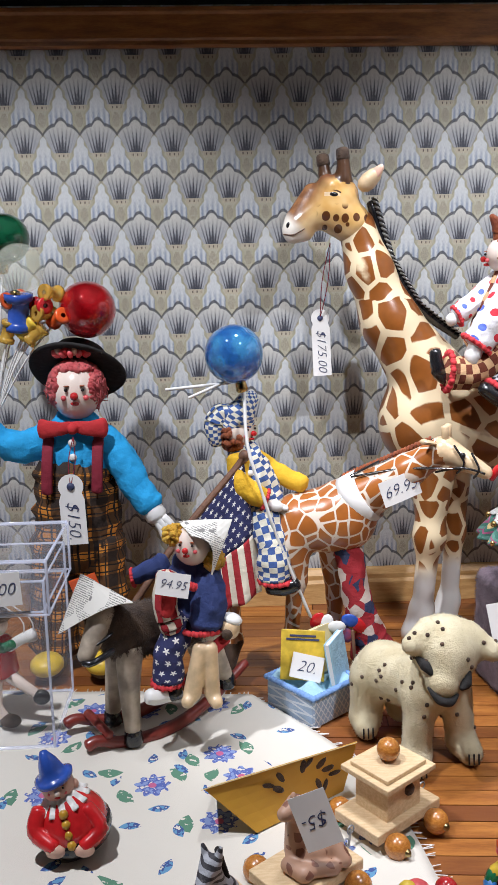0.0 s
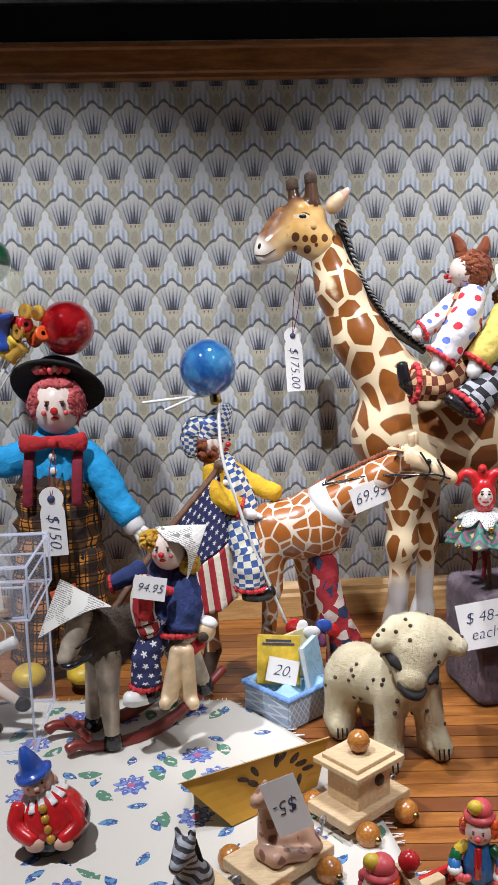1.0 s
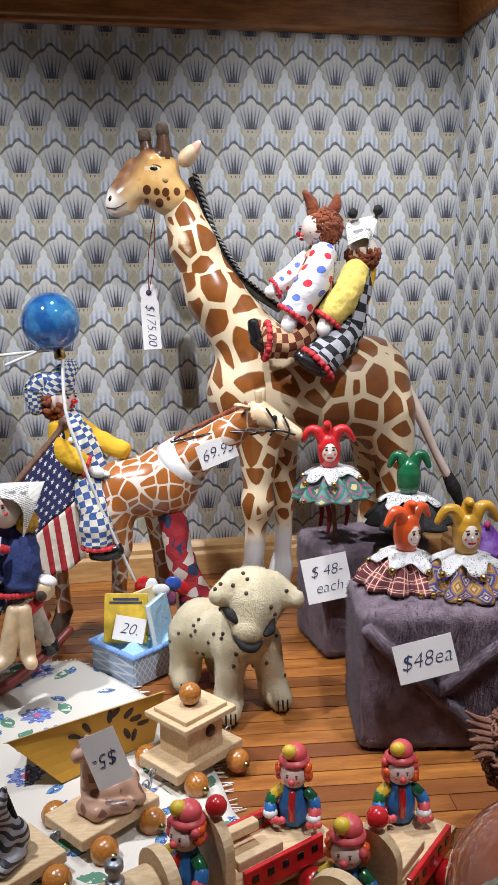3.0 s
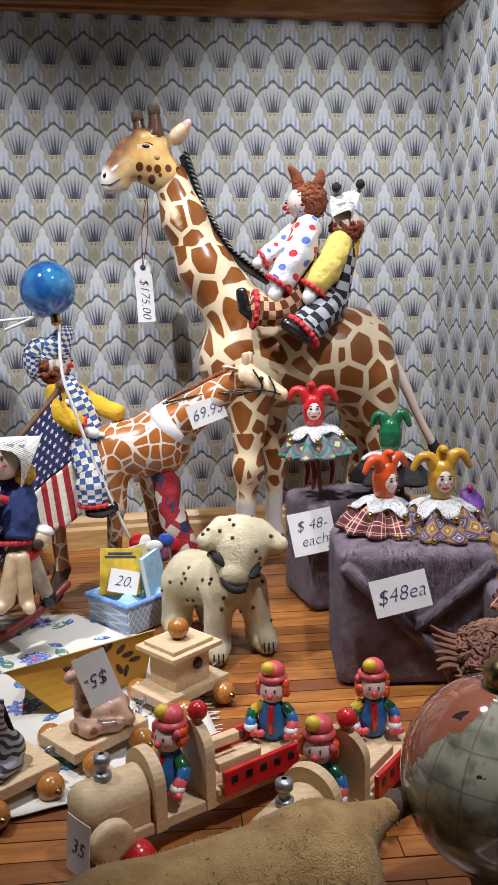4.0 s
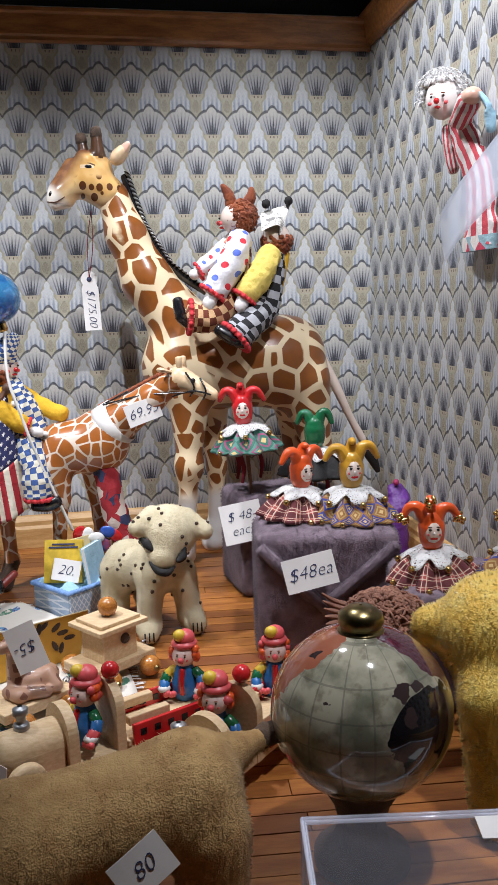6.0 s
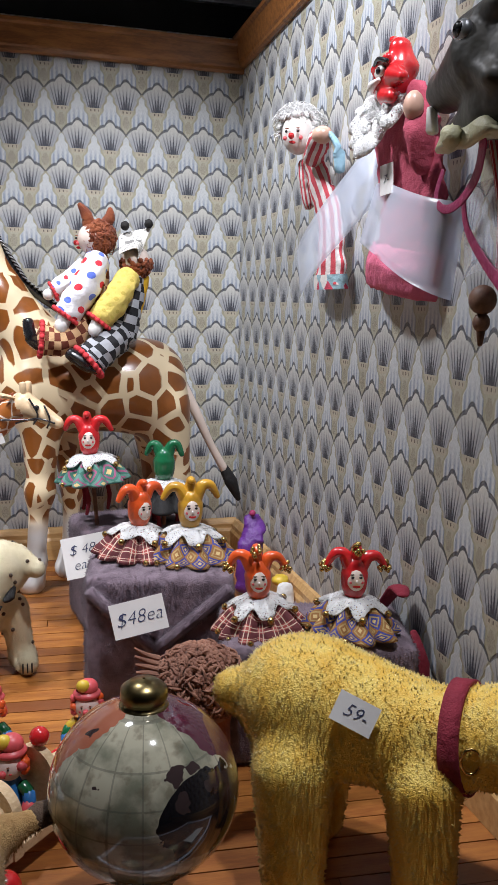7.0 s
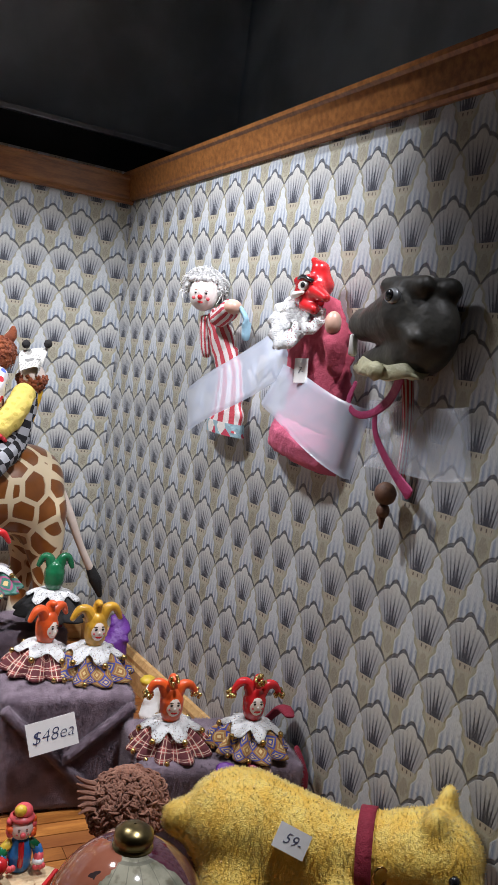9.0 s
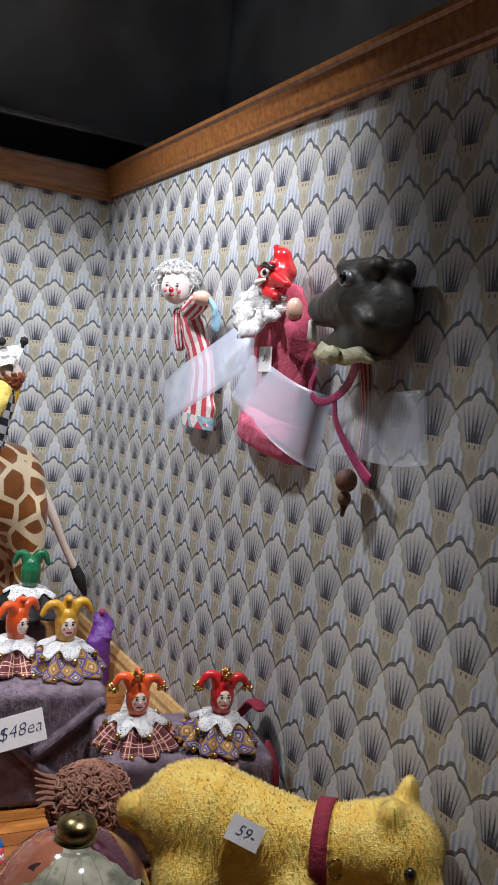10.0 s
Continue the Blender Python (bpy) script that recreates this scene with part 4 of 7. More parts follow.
def small_giraffe():
    f = Form()
    S = M_SGIR
    f.blob([
        ("c", (-0.478, -0.250, 0.203), (-0.432, -0.254, 0.208), 0.036, 0.041, S),
        ("e", (-0.490, -0.248, 0.198), (0.028, 0.030, 0.036), (0, 0, 0), S),
        ("c", (-0.428, -0.256, 0.222), (-0.362, -0.280, 0.268), 0.034, 0.019, S),
        ("c", (-0.362, -0.280, 0.268), (-0.328, -0.294, 0.293), 0.019, 0.015, S),
        ("c", (-0.495, -0.258, 0.180), (-0.489, -0.262, 0.135), 0.026, 0.014, S),
        ("c", (-0.489, -0.262, 0.135), (-0.494, -0.255, 0.060), 0.011, 0.009, S),
        ("c", (-0.494, -0.255, 0.060), (-0.492, -0.256, 0.010), 0.009, 0.011, M_WHITE),
        ("c", (-0.520, -0.225, 0.165), (-0.566, -0.222, 0.110), 0.022, 0.013, S),
        ("c", (-0.566, -0.222, 0.110), (-0.562, -0.220, 0.045), 0.011, 0.009, S),
        ("c", (-0.562, -0.220, 0.040), (-0.574, -0.224, 0.010), 0.010, 0.012, M_HORSEBR),
        ("c", (-0.440, -0.235, 0.180), (-0.436, -0.228, 0.100), 0.022, 0.011, S),
        ("c", (-0.436, -0.228, 0.100), (-0.440, -0.224, 0.010), 0.010, 0.010, S),
        ("c", (-0.322, -0.298, 0.296), (-0.284, -0.322, 0.274), 0.015, 0.008, M_GIRNOSE),
    ], 0.003, 0.009)
    for dx, dy in ((0, 0), (0.007, 0.012)):
        f.tube([(-0.324 + dx, -0.302 + dy, 0.306), (-0.325 + dx, -0.302 + dy, 0.322)], [0.004, 0.0045], M_GIRNOSE, 8)
    f.tube([(-0.336, -0.302, 0.304), (-0.350, -0.312, 0.308)], [0.004, 0.007], M_GIRNOSE, 8, 0.5)
    f.ball((-0.309, -0.319, 0.293), 0.0035, M_BLKGLOSS, (0, 0, 0), 8, 6)
    # bridle
    for p in ([(-0.318, -0.316, 0.304), (-0.308, -0.322, 0.285), (-0.313, -0.313, 0.272)], [(-0.300, -0.322, 0.296), (-0.294, -0.330, 0.280), (-0.297, -0.322, 0.268)],
              [(-0.335, -0.305, 0.272), (-0.310, -0.322, 0.280), (-0.288, -0.332, 0.275)], [(-0.310, -0.320, 0.278), (-0.370, -0.296, 0.275), (-0.425, -0.275, 0.262)],
              [(-0.425, -0.270, 0.262), (-0.370, -0.268, 0.288), (-0.330, -0.290, 0.308)]):
        f.tube(p, 0.0013, M_BLKGLOSS, 6)
    # stubby mane
    for i in range(26):
        k = i / 25
        f.ball(V((-0.430, -0.250, 0.258)).lerp(V((-0.338, -0.286, 0.306)), k), (0.002, 0.004, 0.004), M_HAIRBR, (0, 30, 0), 6, 4)
    return solid(f, "leather_giraffe", (-0.46, -0.25, 0), "small leather-covered toy giraffe with black bridle beside a clown rider", "giraffe figurine")


def patchwork_leg():
    f = Form()
    f.tube([(-0.428, -0.262, 0.185), (-0.420, -0.270, 0.130), (-0.405, -0.268, 0.070), (-0.385, -0.262, 0.012)], [0.017, 0.016, 0.021, 0.034], M_PATCH, 14)
    return solid(f, "patchwork_stocking", (-0.385, -0.26, 0), "red and cream patchwork cloth stocking standing on the floor", "stocking")


big_giraffe()
small_giraffe()
patchwork_leg()

f = Form()
ax = V((0.066, -0.024, 0.046)).normalized()
f.lathe([(0.0325, -0.012), (0.0312, 0.012), (0.0320, 0.012), (0.0333, -0.012), (0.0325, -0.012)], (-0.412, -0.262, 0.233), M_CARD, ax, 28)
solid(f, "paper_band", (-0.414, -0.261, 0.195), "white paper band wrapped round the toy giraffe's neck", "paper band")
price_card((-0.374, -0.303, 0.254), (0.25, -1, 0.15), 0.048, 0.029, "69.95", 0.019, 16)
hang_tag((-0.432, -0.070, 0.400), (0.05, -1, 0.05), 0.025, 0.090, "$175.00", 0.0175, (-0.425, -0.108, 0.530), 2)


# ---------- clown dolls ----------
def face(f, c, fwd, r, mouth=True, cheeks=True, nose=M_RED):
    """Painted eyes, nose, cheeks and mouth on a round head."""
    c, d = V(c), V(fwd).normalized()
    x, y = basis(d)
    if y.z < 0:
        y = -y
    x = y.cross(d)
    put = lambda a, b, k=0.97: c + (d + x * a + y * b).normalized() * r * k
    f.ball(put(0, -0.05, 1.05), r * 0.17, nose, (0, 0, 0), 10, 8)
    for s in (-1, 1):
        f.ball(put(0.38 * s, 0.22), r * 0.075, M_BLKGLOSS, (0, 0, 0), 8, 6)
        f.ball(put(0.38 * s, 0.42, 0.97), (r * 0.12, r * 0.10, r * 0.03), M_HAIRBR, (0, 0, 0), 8, 5)
        if cheeks:
            f.ball(put(0.58 * s, -0.18, 0.92), r * 0.12, M_PINKHAT, (0, 0, 0), 8, 6)
    if mouth:
        f.ball(put(0, -0.42, 0.95), (r * 0.19, r * 0.12, r * 0.09), M_RED, (0, 0, 0), 10, 6)


def curls(f, c, r, mat, n, size, seed, keep=None):
    """Loose curls round a head."""
    rnd = random.Random(seed)
    c = V(c)
    for _ in range(n):
        d = V((rnd.gauss(0, 1), rnd.gauss(0, 1), rnd.gauss(0, 1))).normalized()
        if keep and not keep(d):
            continue
        f.ball(c + d * r, [size * rnd.uniform(0.6, 1.2) for _ in range(3)], mat, (rnd.uniform(0, 90), rnd.uniform(0, 90), 0), 7, 5, 0.3)


def wisps(f, c, r, mat, n, length, seed, keep=None, thick=0.0009):
    """Loose curling strands of hair."""
    rnd = random.Random(seed)
    c = V(c)
    for _ in range(n):
        d = V((rnd.gauss(0, 1), rnd.gauss(0, 1), rnd.gauss(0, 1))).normalized()
        if keep and not keep(d):
            continue
        s = d.cross(V((rnd.gauss(0, 1), rnd.gauss(0, 1), rnd.gauss(0, 1)))).normalized()
        q = length * rnd.uniform(0.6, 1.2)
        p = c + d * r
        f.tube([p, p + d * q * 0.45 + s * q * 0.35, p + d * q * 0.5 + s * q * 0.9 - V((0, 0, q * 0.25))], [thick, thick, thick * 0.6], mat, 5, sub=2)


def frill(f, c, r, mat, axis=(0, 0, 1), lobes=9, thick=0.004, sx=1.0):
    """A ruffled collar or cuff."""
    f.lathe([(r * 0.25, thick * 0.8), (r * 0.7, thick), (r, 0.0), (r * 0.7, -thick * 0.3), (r * 0.25, -thick * 0.2)], c, mat, axis, 48, 0.08, lobes, sx)


def loops(f, a, b, r, mat, n=18, up=(0, 0, 1), turn=1.0):
    """A ring of yarn loops of radius r round the point a with axis b."""
    x, y = basis(b, up)
    n = int(n * 1.5)
    for i in range(n):
        t = 2 * math.pi * i / n * turn
        f.ball(V(a) + (x * math.cos(t) + y * math.sin(t)) * r * (1.06 if i % 2 else 0.96), r * 0.12 + 0.0012, mat, (0, 0, 0), 6, 5)


def big_clown():
    f = Form()
    y = -0.175
    c = (-0.747, -0.185, 0.357)
    f.ball(c, (0.030, 0.028, 0.034), M_PORC, (0, 0, 0), 24, 16)
    face(f, (-0.746, -0.188, 0.356), (0.05, -1, 0.05), 0.029)
    curls(f, (-0.747, -0.180, 0.362), 0.031, M_HAIRRED, 1100, 0.0054, 3, lambda d: d.y > 0.0 or (abs(d.x) > 0.66 and d.z < 0.7) or d.z > 0.72)
    wisps(f, (-0.747, -0.181, 0.360), 0.032, M_HAIRRED, 260, 0.010, 4, lambda d: d.y > 0.1 or (abs(d.x) > 0.72 and d.z < 0.6), 0.0007)
    # bowler hat with a flower band
    up = V((0.10, 0.85, 1)).normalized()
    f.lathe([(0.020, 0.0), (0.036, 0.001), (0.058, -0.003), (0.060, 0.0), (0.036, 0.006), (0.034, 0.012), (0.031, 0.028), (0.020, 0.034), (0.001, 0.035)], (-0.747, -0.160, 0.380), M_BLKFELT, up, 32, 0.02, 2)
    for i in range(9):
        f.ball(V((-0.767 + i * 0.0045, -0.196 + 0.0012 * abs(i - 4), 0.405 + 0.003 * (i % 2))), (0.007, 0.004, 0.006), (M_PINKHAT, M_SKIN, M_PINKHAT, M_REDFELT)[i % 4], (0, 0, 20 * i), 8, 6, 0.3)
    # body
    f.tube([(-0.752, y, 0.330), (-0.752, y, 0.290), (-0.754, y, 0.245), (-0.756, y, 0.205)], [0.022, 0.043, 0.047, 0.045], M_BLUEKNIT, 18, 0.7, up=(0, 1, 0))
    f.tube([(-0.756, y, 0.262), (-0.757, y, 0.225), (-0.757, y, 0.150)], [0.048, 0.053, 0.054], M_ORPLAID, 20, 0.75, up=(0, 1, 0))
    for s, ex in ((-1, 0), (1, 0)):
        f.tube([(-0.757 + 0.026 * s, y, 0.170), (-0.760 + 0.028 * s, y - 0.004, 0.090), (-0.762 + 0.030 * s, y - 0.006, 0.030)], [0.033, 0.033, 0.035], M_ORPLAID, 14)
        f.ball((-0.762 + 0.034 * s, y - 0.03, 0.017), (0.022, 0.045, 0.017), M_HORSEBR, (0, 0, 0), 14, 10)
        f.ball((-0.762 + 0.034 * s, y - 0.055, 0.024), (0.021, 0.024, 0.014), M_YELCLAY, (0, 0, 0), 14, 10)
        f.tube([(-0.752 + 0.030 * s, y - 0.012, 0.312), (-0.752 + 0.030 * s, y - 0.037, 0.28), (-0.754 + 0.030 * s, y - 0.042, 0.24)], 0.0068, M_WINE, 8, 0.35, up=(0, 1, 0))
        f.lathe([(0.0, 0.002), (0.0125, 0.002), (0.0125, -0.002), (0.0, -0.002)], (-0.756 + 0.030 * s, y - 0.054, 0.238), M_YELCLAY, (0, -1, 0), 18)
    for z in (0.298, 0.280):
        f.ball((-0.752, y - 0.032, z), (0.005, 0.003, 0.005), M_WHITE, (0, 0, 0), 10, 6)
    # bow tie
    for s in (-1, 1):
        f.tube([(-0.750, y - 0.030, 0.318), (-0.750 + 0.020 * s, y - 0.036, 0.316), (-0.750 + 0.036 * s, y - 0.032, 0.316)], [0.006, 0.009, 0.013], M_REDFELT, 14, 0.45, up=(0, 1, 0))
    f.ball((-0.750, y - 0.036, 0.316), 0.007, M_REDFELT, (0, 0, 0), 10, 8)
    # arms and gloved hands
    f.tube([(-0.722, y, 0.300), (-0.697, y - 0.006, 0.270), (-0.678, y - 0.012, 0.235), (-0.662, y - 0.018, 0.213)], [0.021, 0.021, 0.019, 0.017], M_BLUEKNIT, 14)
    f.tube([(-0.664, y - 0.018, 0.214), (-0.655, y - 0.021, 0.200)], [0.013, 0.014], M_WHITE, 12)
    for k in range(4):
        f.tube([(-0.658 + 0.004 * k, y - 0.022 - 0.004 * (k % 2), 0.199), (-0.650 + 0.004 * k, y - 0.028, 0.188 + 0.001 * k), (-0.647 + 0.0035 * k, y - 0.030, 0.176 + 0.002 * k)], [0.006, 0.0055, 0.004], M_WHITE, 8)
    f.tube([(-0.785, y, 0.300), (-0.815, y - 0.006, 0.290), (-0.845, y - 0.010, 0.300), (-0.872, y - 0.012, 0.330)], [0.021, 0.021, 0.018, 0.016], M_BLUEKNIT, 14)
    f.ball((-0.876, y - 0.012, 0.345), (0.013, 0.011, 0.016), M_WHITE)
    f.box((-0.742, y - 0.054, 0.120), (0.034, 0.002, 0.034), M_ORANGE, 0, 0.0008, ry=-18)
    return solid(f, "clown_doll", (-0.757, y, 0), "clown doll in black bowler hat, blue shirt and orange plaid trousers", "clown doll")


big_clown()
hang_tag((-0.752, -0.232, 0.222), (0.02, -1, 0.05), 0.030, 0.086, "$150.", 0.021, (-0.748, -0.222, 0.308), 2)


def glass_balloon(c, r, mat, label, stem):
    t = thing("glass_balloon", c, label, "glass ball")
    f = Form()
    f.ball(c, r, mat, (0, 0, 0), 32, 20)
    part("ball", f, t)
    f = Form()
    s = V(stem)
    d = (s - V(c)).normalized()
    f.tube([V(c) + d * (r - 0.001), V(c) + d * (r + 0.008)], [0.006, 0.007], M_GOLD, 12)
    part("cap", f, t)
    f = Form()
    f.tube([V(c) + d * (r + 0.007), (V(c) + d * r + s) / 2 + V((0, 0, 0.006)), s], 0.0012, M_WHITE, 6)
    part("stick", f, t)
    return t


BUNCH = (-0.845, -0.186, 0.330)
glass_balloon((-0.730, -0.170, 0.455), 0.0345, M_GLASSR, "shiny red glass ball balloon held by the clown doll", (-0.83, -0.18, 0.42))
glass_balloon((-0.801, -0.200, 0.505), 0.0290, M_GLASSC, "clear glass ball balloon above the clown doll", BUNCH)
glass_balloon((-0.824, -0.165, 0.540), 0.0300, M_GLASSG, "dark green glass ball balloon above the clown doll", BUNCH)
f = Form()
rnd = random.Random(4)
spools = [(-0.768, 0.476, M_AMBER), (-0.778, 0.452, M_AMBER), (-0.790, 0.428, M_AMBER), (-0.808, 0.455, M_BLUE), (-0.812, 0.470, M_ORANGE), (-0.800, 0.435, M_YELCLAY), (-0.782, 0.462, M_RED), (-0.822, 0.432, M_AMBER), (-0.762, 0.446, M_ORANGE)]
for i, (x, z, m) in enumerate(spools):
    t = thing("spool", (x, -0.19, z), "small shiny coloured spool hung among glass balloons", "spool", "spools of the balloon bunch")
    g = Form()
    d = V((rnd.uniform(-1, 1), rnd.uniform(-1, 0.2), rnd.uniform(-0.5, 1)))
    k = 1.7 if m == M_BLUE else 1.0
    g.lathe([(a * k, b * k) for a, b in ((0.003, -0.013), (0.010, -0.013), (0.010, -0.009), (0.0075, -0.006), (0.0075, 0.006), (0.010, 0.009), (0.010, 0.013), (0.003, 0.013))], (x, -0.19, z), m, d if m != M_BLUE else (0.1, -0.2, 1), 16)
    part("reel", g, t)
    g = Form()
    g.tube([(x, -0.188, z), ((x - 0.845) / 2, -0.186, (z + 0.33) / 2 + 0.01), BUNCH], 0.0011, M_WHITE, 5)
    part("stick", g, t)


def rider_clown():
    """Clown sitting on the small giraffe, in yellow sleeves and blue checks."""
    f = Form()
    y = -0.240
    f.ball((-0.553, y, 0.314), 0.020, M_PORC, (0, 0, 0), 18, 12)
    face(f, (-0.551, y, 0.313), (0.75, -0.65, 0), 0.020)
    curls(f, (-0.556, y, 0.310), 0.019, M_HAIRBR, 220, 0.0045, 5, lambda d: d.x < 0.35 and d.z < 0.5)
    f.tube([(-0.556, y, 0.322), (-0.548, y - 0.006, 0.338), (-0.534, y - 0.004, 0.356)], [0.021, 0.017, 0.007], M_CHECK, 14)
    f.tube([(-0.560, y - 0.002, 0.334), (-0.574, y - 0.006, 0.335), (-0.581, y - 0.006, 0.318), (-0.578, y - 0.006, 0.300)], [0.012, 0.012, 0.012, 0.008], M_CHECK, 12)
    f.tube([(-0.548, y, 0.292), (-0.538, y, 0.262), (-0.525, y, 0.225)], [0.017, 0.026, 0.027], M_CHECK, 16)
    f.tube([(-0.540, y + 0.008, 0.283), (-0.510, y + 0.006, 0.262), (-0.478, y - 0.010, 0.248)], [0.013, 0.012, 0.011], M_YELLOW, 12)
    f.tube([(-0.553, y - 0.014, 0.283), (-0.552, y - 0.024, 0.255), (-0.526, y - 0.030, 0.238)], [0.014, 0.014, 0.012], M_YELLOW, 12)
    loops(f, (-0.524, y - 0.030, 0.237), (1, 0, -0.4), 0.011, M_REDTRIM, 14)
    f.ball((-0.513, y - 0.032, 0.230), (0.011, 0.007, 0.007), M_WHITE, (0, 20, 0), 10, 8)
    for k in range(3):
        f.tube([(-0.512, y - 0.032 + 0.004 * k, 0.229), (-0.499, y - 0.034 + 0.005 * k, 0.226)], 0.0028, M_WHITE, 6)
    f.tube([(-0.527, y - 0.012, 0.222), (-0.518, y - 0.036, 0.185), (-0.515, y - 0.040, 0.146)], [0.020, 0.018, 0.020], M_CHECK, 14)
    loops(f, (-0.514, y - 0.040, 0.142), (0, 0, 1), 0.018, M_REDTRIM, 18)
    f.tube([(-0.522, y - 0.040, 0.134), (-0.505, y - 0.044, 0.134), (-0.490, y - 0.047, 0.139)], [0.009, 0.010, 0.008], M_BLKGLOSS, 12)
    f.ball((-0.541, y - 0.026, 0.268), (0.004, 0.003, 0.004), M_WHITE, (0, 0, 0), 8, 6)
    return solid(f, "clown_rider_doll", (-0.525, y, 0.13), "clown doll in yellow shirt and blue checks riding a toy giraffe", "clown doll")


rider_clown()
blue_ball = glass_balloon((-0.556, -0.258, 0.405), 0.0335, M_GLASSB, "shiny blue glass ball balloon on a white cord", (-0.545, -0.262, 0.352))
f = Form()
f.tube([(-0.545, -0.262, 0.366), (-0.544, -0.282, 0.305), (-0.527, -0.290, 0.245), (-0.512, -0.290, 0.196), (-0.474, -0.286, 0.097)], 0.0020, M_WHITE, 8)
part("cord", f, blue_ball, "white twisted cord")
for p in ([(-0.634, -0.262, 0.367), (-0.545, -0.258, 0.374)], [(-0.608, -0.268, 0.358), (-0.555, -0.262, 0.379)]):
    f = Form()
    f.tube(p, 0.0018, M_WHITE, 7)
    solid(f, "white_stick", p[0], "thin white paper stick under a blue glass ball", "stick", "sticks under the blue ball")

# flag on its pole
t = thing("flag", (-0.60, -0.30, 0.12), "cloth stars and stripes flag hanging on a brown wooden pole", "flag")
f = Form()
f.tube([(-0.545, -0.268, 0.291), (-0.560, -0.270, 0.272), (-0.620, -0.285, 0.205), (-0.685, -0.318, 0.122)], [0.0055, 0.004, 0.0045, 0.004], M_STICK, 10)
f.ball((-0.547, -0.268, 0.289), (0.007, 0.006, 0.007), M_STICK, (0, 0, 0), 10, 8)
part("pole", f, t)


def flag_at(u, v):
    top = V((-0.612, -0.283, 0.212)).lerp(V((-0.548, -0.270, 0.284)), u)
    low = V((-0.600, -0.290, 0.095)).lerp(V((-0.530, -0.282, 0.128)), u)
    p = top.lerp(low, v)
    p.y += 0.007 * math.sin(u * 13 + v * 2) * v
    return p


f = Form()
f.grid(lambda u, v: flag_at(u, v * 0.55), 20, 14, M_STARS, True, 0.0008)
part("star_field", f, t, "navy field with white stars")
f = Form()
f.grid(lambda u, v: flag_at(u, 0.55 + v * 0.45), 24, 14, M_STRIPES, True, 0.0008)
part("stripes", f, t, "red and cream stripes")


# ---------- rocking horse and its clown ----------
def paper_hat(f, a, b, c, d, apex2):
    """A folded paper hat: ridge from a to apex2, brim corners b, c, d."""
    a, b, c, d, e = (V(p) for p in (a, b, c, d, apex2))
    f.grid(lambda u, v: (b.lerp(c, u) + V((0.010, -0.004, 0.011)) * math.sin(math.pi * u)).lerp(a.lerp(e, u), v), 8, 6, M_NEWS, False, 0.0008)
    f.grid(lambda u, v: (b.lerp(c, u) + (d - b.lerp(c, 0.5)) * math.sin(math.pi * u) * 0.9).lerp(a.lerp(e, u), v), 6, 6, M_NEWS, False, 0.0008)


def rocking_horse():
    t = thing("rocking_horse", (-0.65, -0.37, 0.003), "grey and brown rocking horse on red-brown rockers", "rocking horse")
    near = [V((-0.722, -0.404, 0.014)), V((-0.712, -0.400, 0.017)), V((-0.690, -0.392, 0.010)), V((-0.655, -0.376, 0.007)), V((-0.620, -0.352, 0.012)), V((-0.585, -0.320, 0.025)), V((-0.552, -0.292, 0.046))]
    off = V((-0.028, 0.040, 0.004))
    for k, o in enumerate((V((0, 0, 0)), off)):
        f = Form()
        f.tube([p + o for p in near], [0.007, 0.006, 0.0065, 0.0075, 0.007, 0.006, 0.005], M_ROCKER, 8, 1.0)
        part("rocker", f, t)
    f = Form()
    f.tube([near[1] + V((0.012, 0, 0.006)), near[1] + off + V((0.012, 0, 0.006))], 0.005, M_ROCKER, 8)
    part("crossbar", f, t)
    for a, b, c in (((-0.676, -0.386, 0.118), (-0.678, -0.388, 0.070), (-0.676, -0.392, 0.018)), ((-0.690, -0.356, 0.118), (-0.696, -0.354, 0.070), (-0.702, -0.352, 0.020)),
                    ((-0.600, -0.336, 0.110), (-0.588, -0.330, 0.080), (-0.575, -0.316, 0.040)), ((-0.615, -0.306, 0.110), (-0.612, -0.295, 0.080), (-0.604, -0.282, 0.040))):
        f = Form()
        f.tube([a, b, c], [0.016, 0.0115, 0.008], M_HORSE, 10)
        leg = part("leg", f, t)
        f = Form()
        f.tube([V(c) + V((0, 0, 0.004)), V(c) - V((0, 0, 0.008))], [0.009, 0.011], M_BLKGLOSS, 10)
        part("hoof", f, leg)
    f = Form()
    f.blob([("c", (-0.680, -0.372, 0.125), (-0.605, -0.328, 0.122), 0.028, 0.028, M_HORSEBR), ("c", (-0.685, -0.380, 0.130), (-0.700, -0.392, 0.155), 0.024, 0.018, M_HORSEBR)], 0.004, 0.01)
    f.pile(5200, 0.005, 0.0006, M_HORSEBR, 0.3, 3)
    part("body", f, t, "dark brown hairy body")
    f = Form()
    f.blob([("c", (-0.700, -0.398, 0.158), (-0.716, -0.418, 0.122), 0.014, 0.009, M_HORSE)], 0.0025, 0.005)
    f.ball((-0.702, -0.411, 0.150), 0.003, M_BLKGLOSS, (0, 0, 0), 8, 6)
    f.tube([(-0.690, -0.408, 0.140), (-0.708, -0.420, 0.132), (-0.722, -0.412, 0.128)], 0.0016, M_BLKGLOSS, 6)
    f.tube([(-0.690, -0.410, 0.122), (-0.712, -0.428, 0.117), (-0.724, -0.412, 0.119)], 0.0035, M_BLKGLOSS, 8)
    part("head", f, t, "grey painted head with black bridle")
    return t


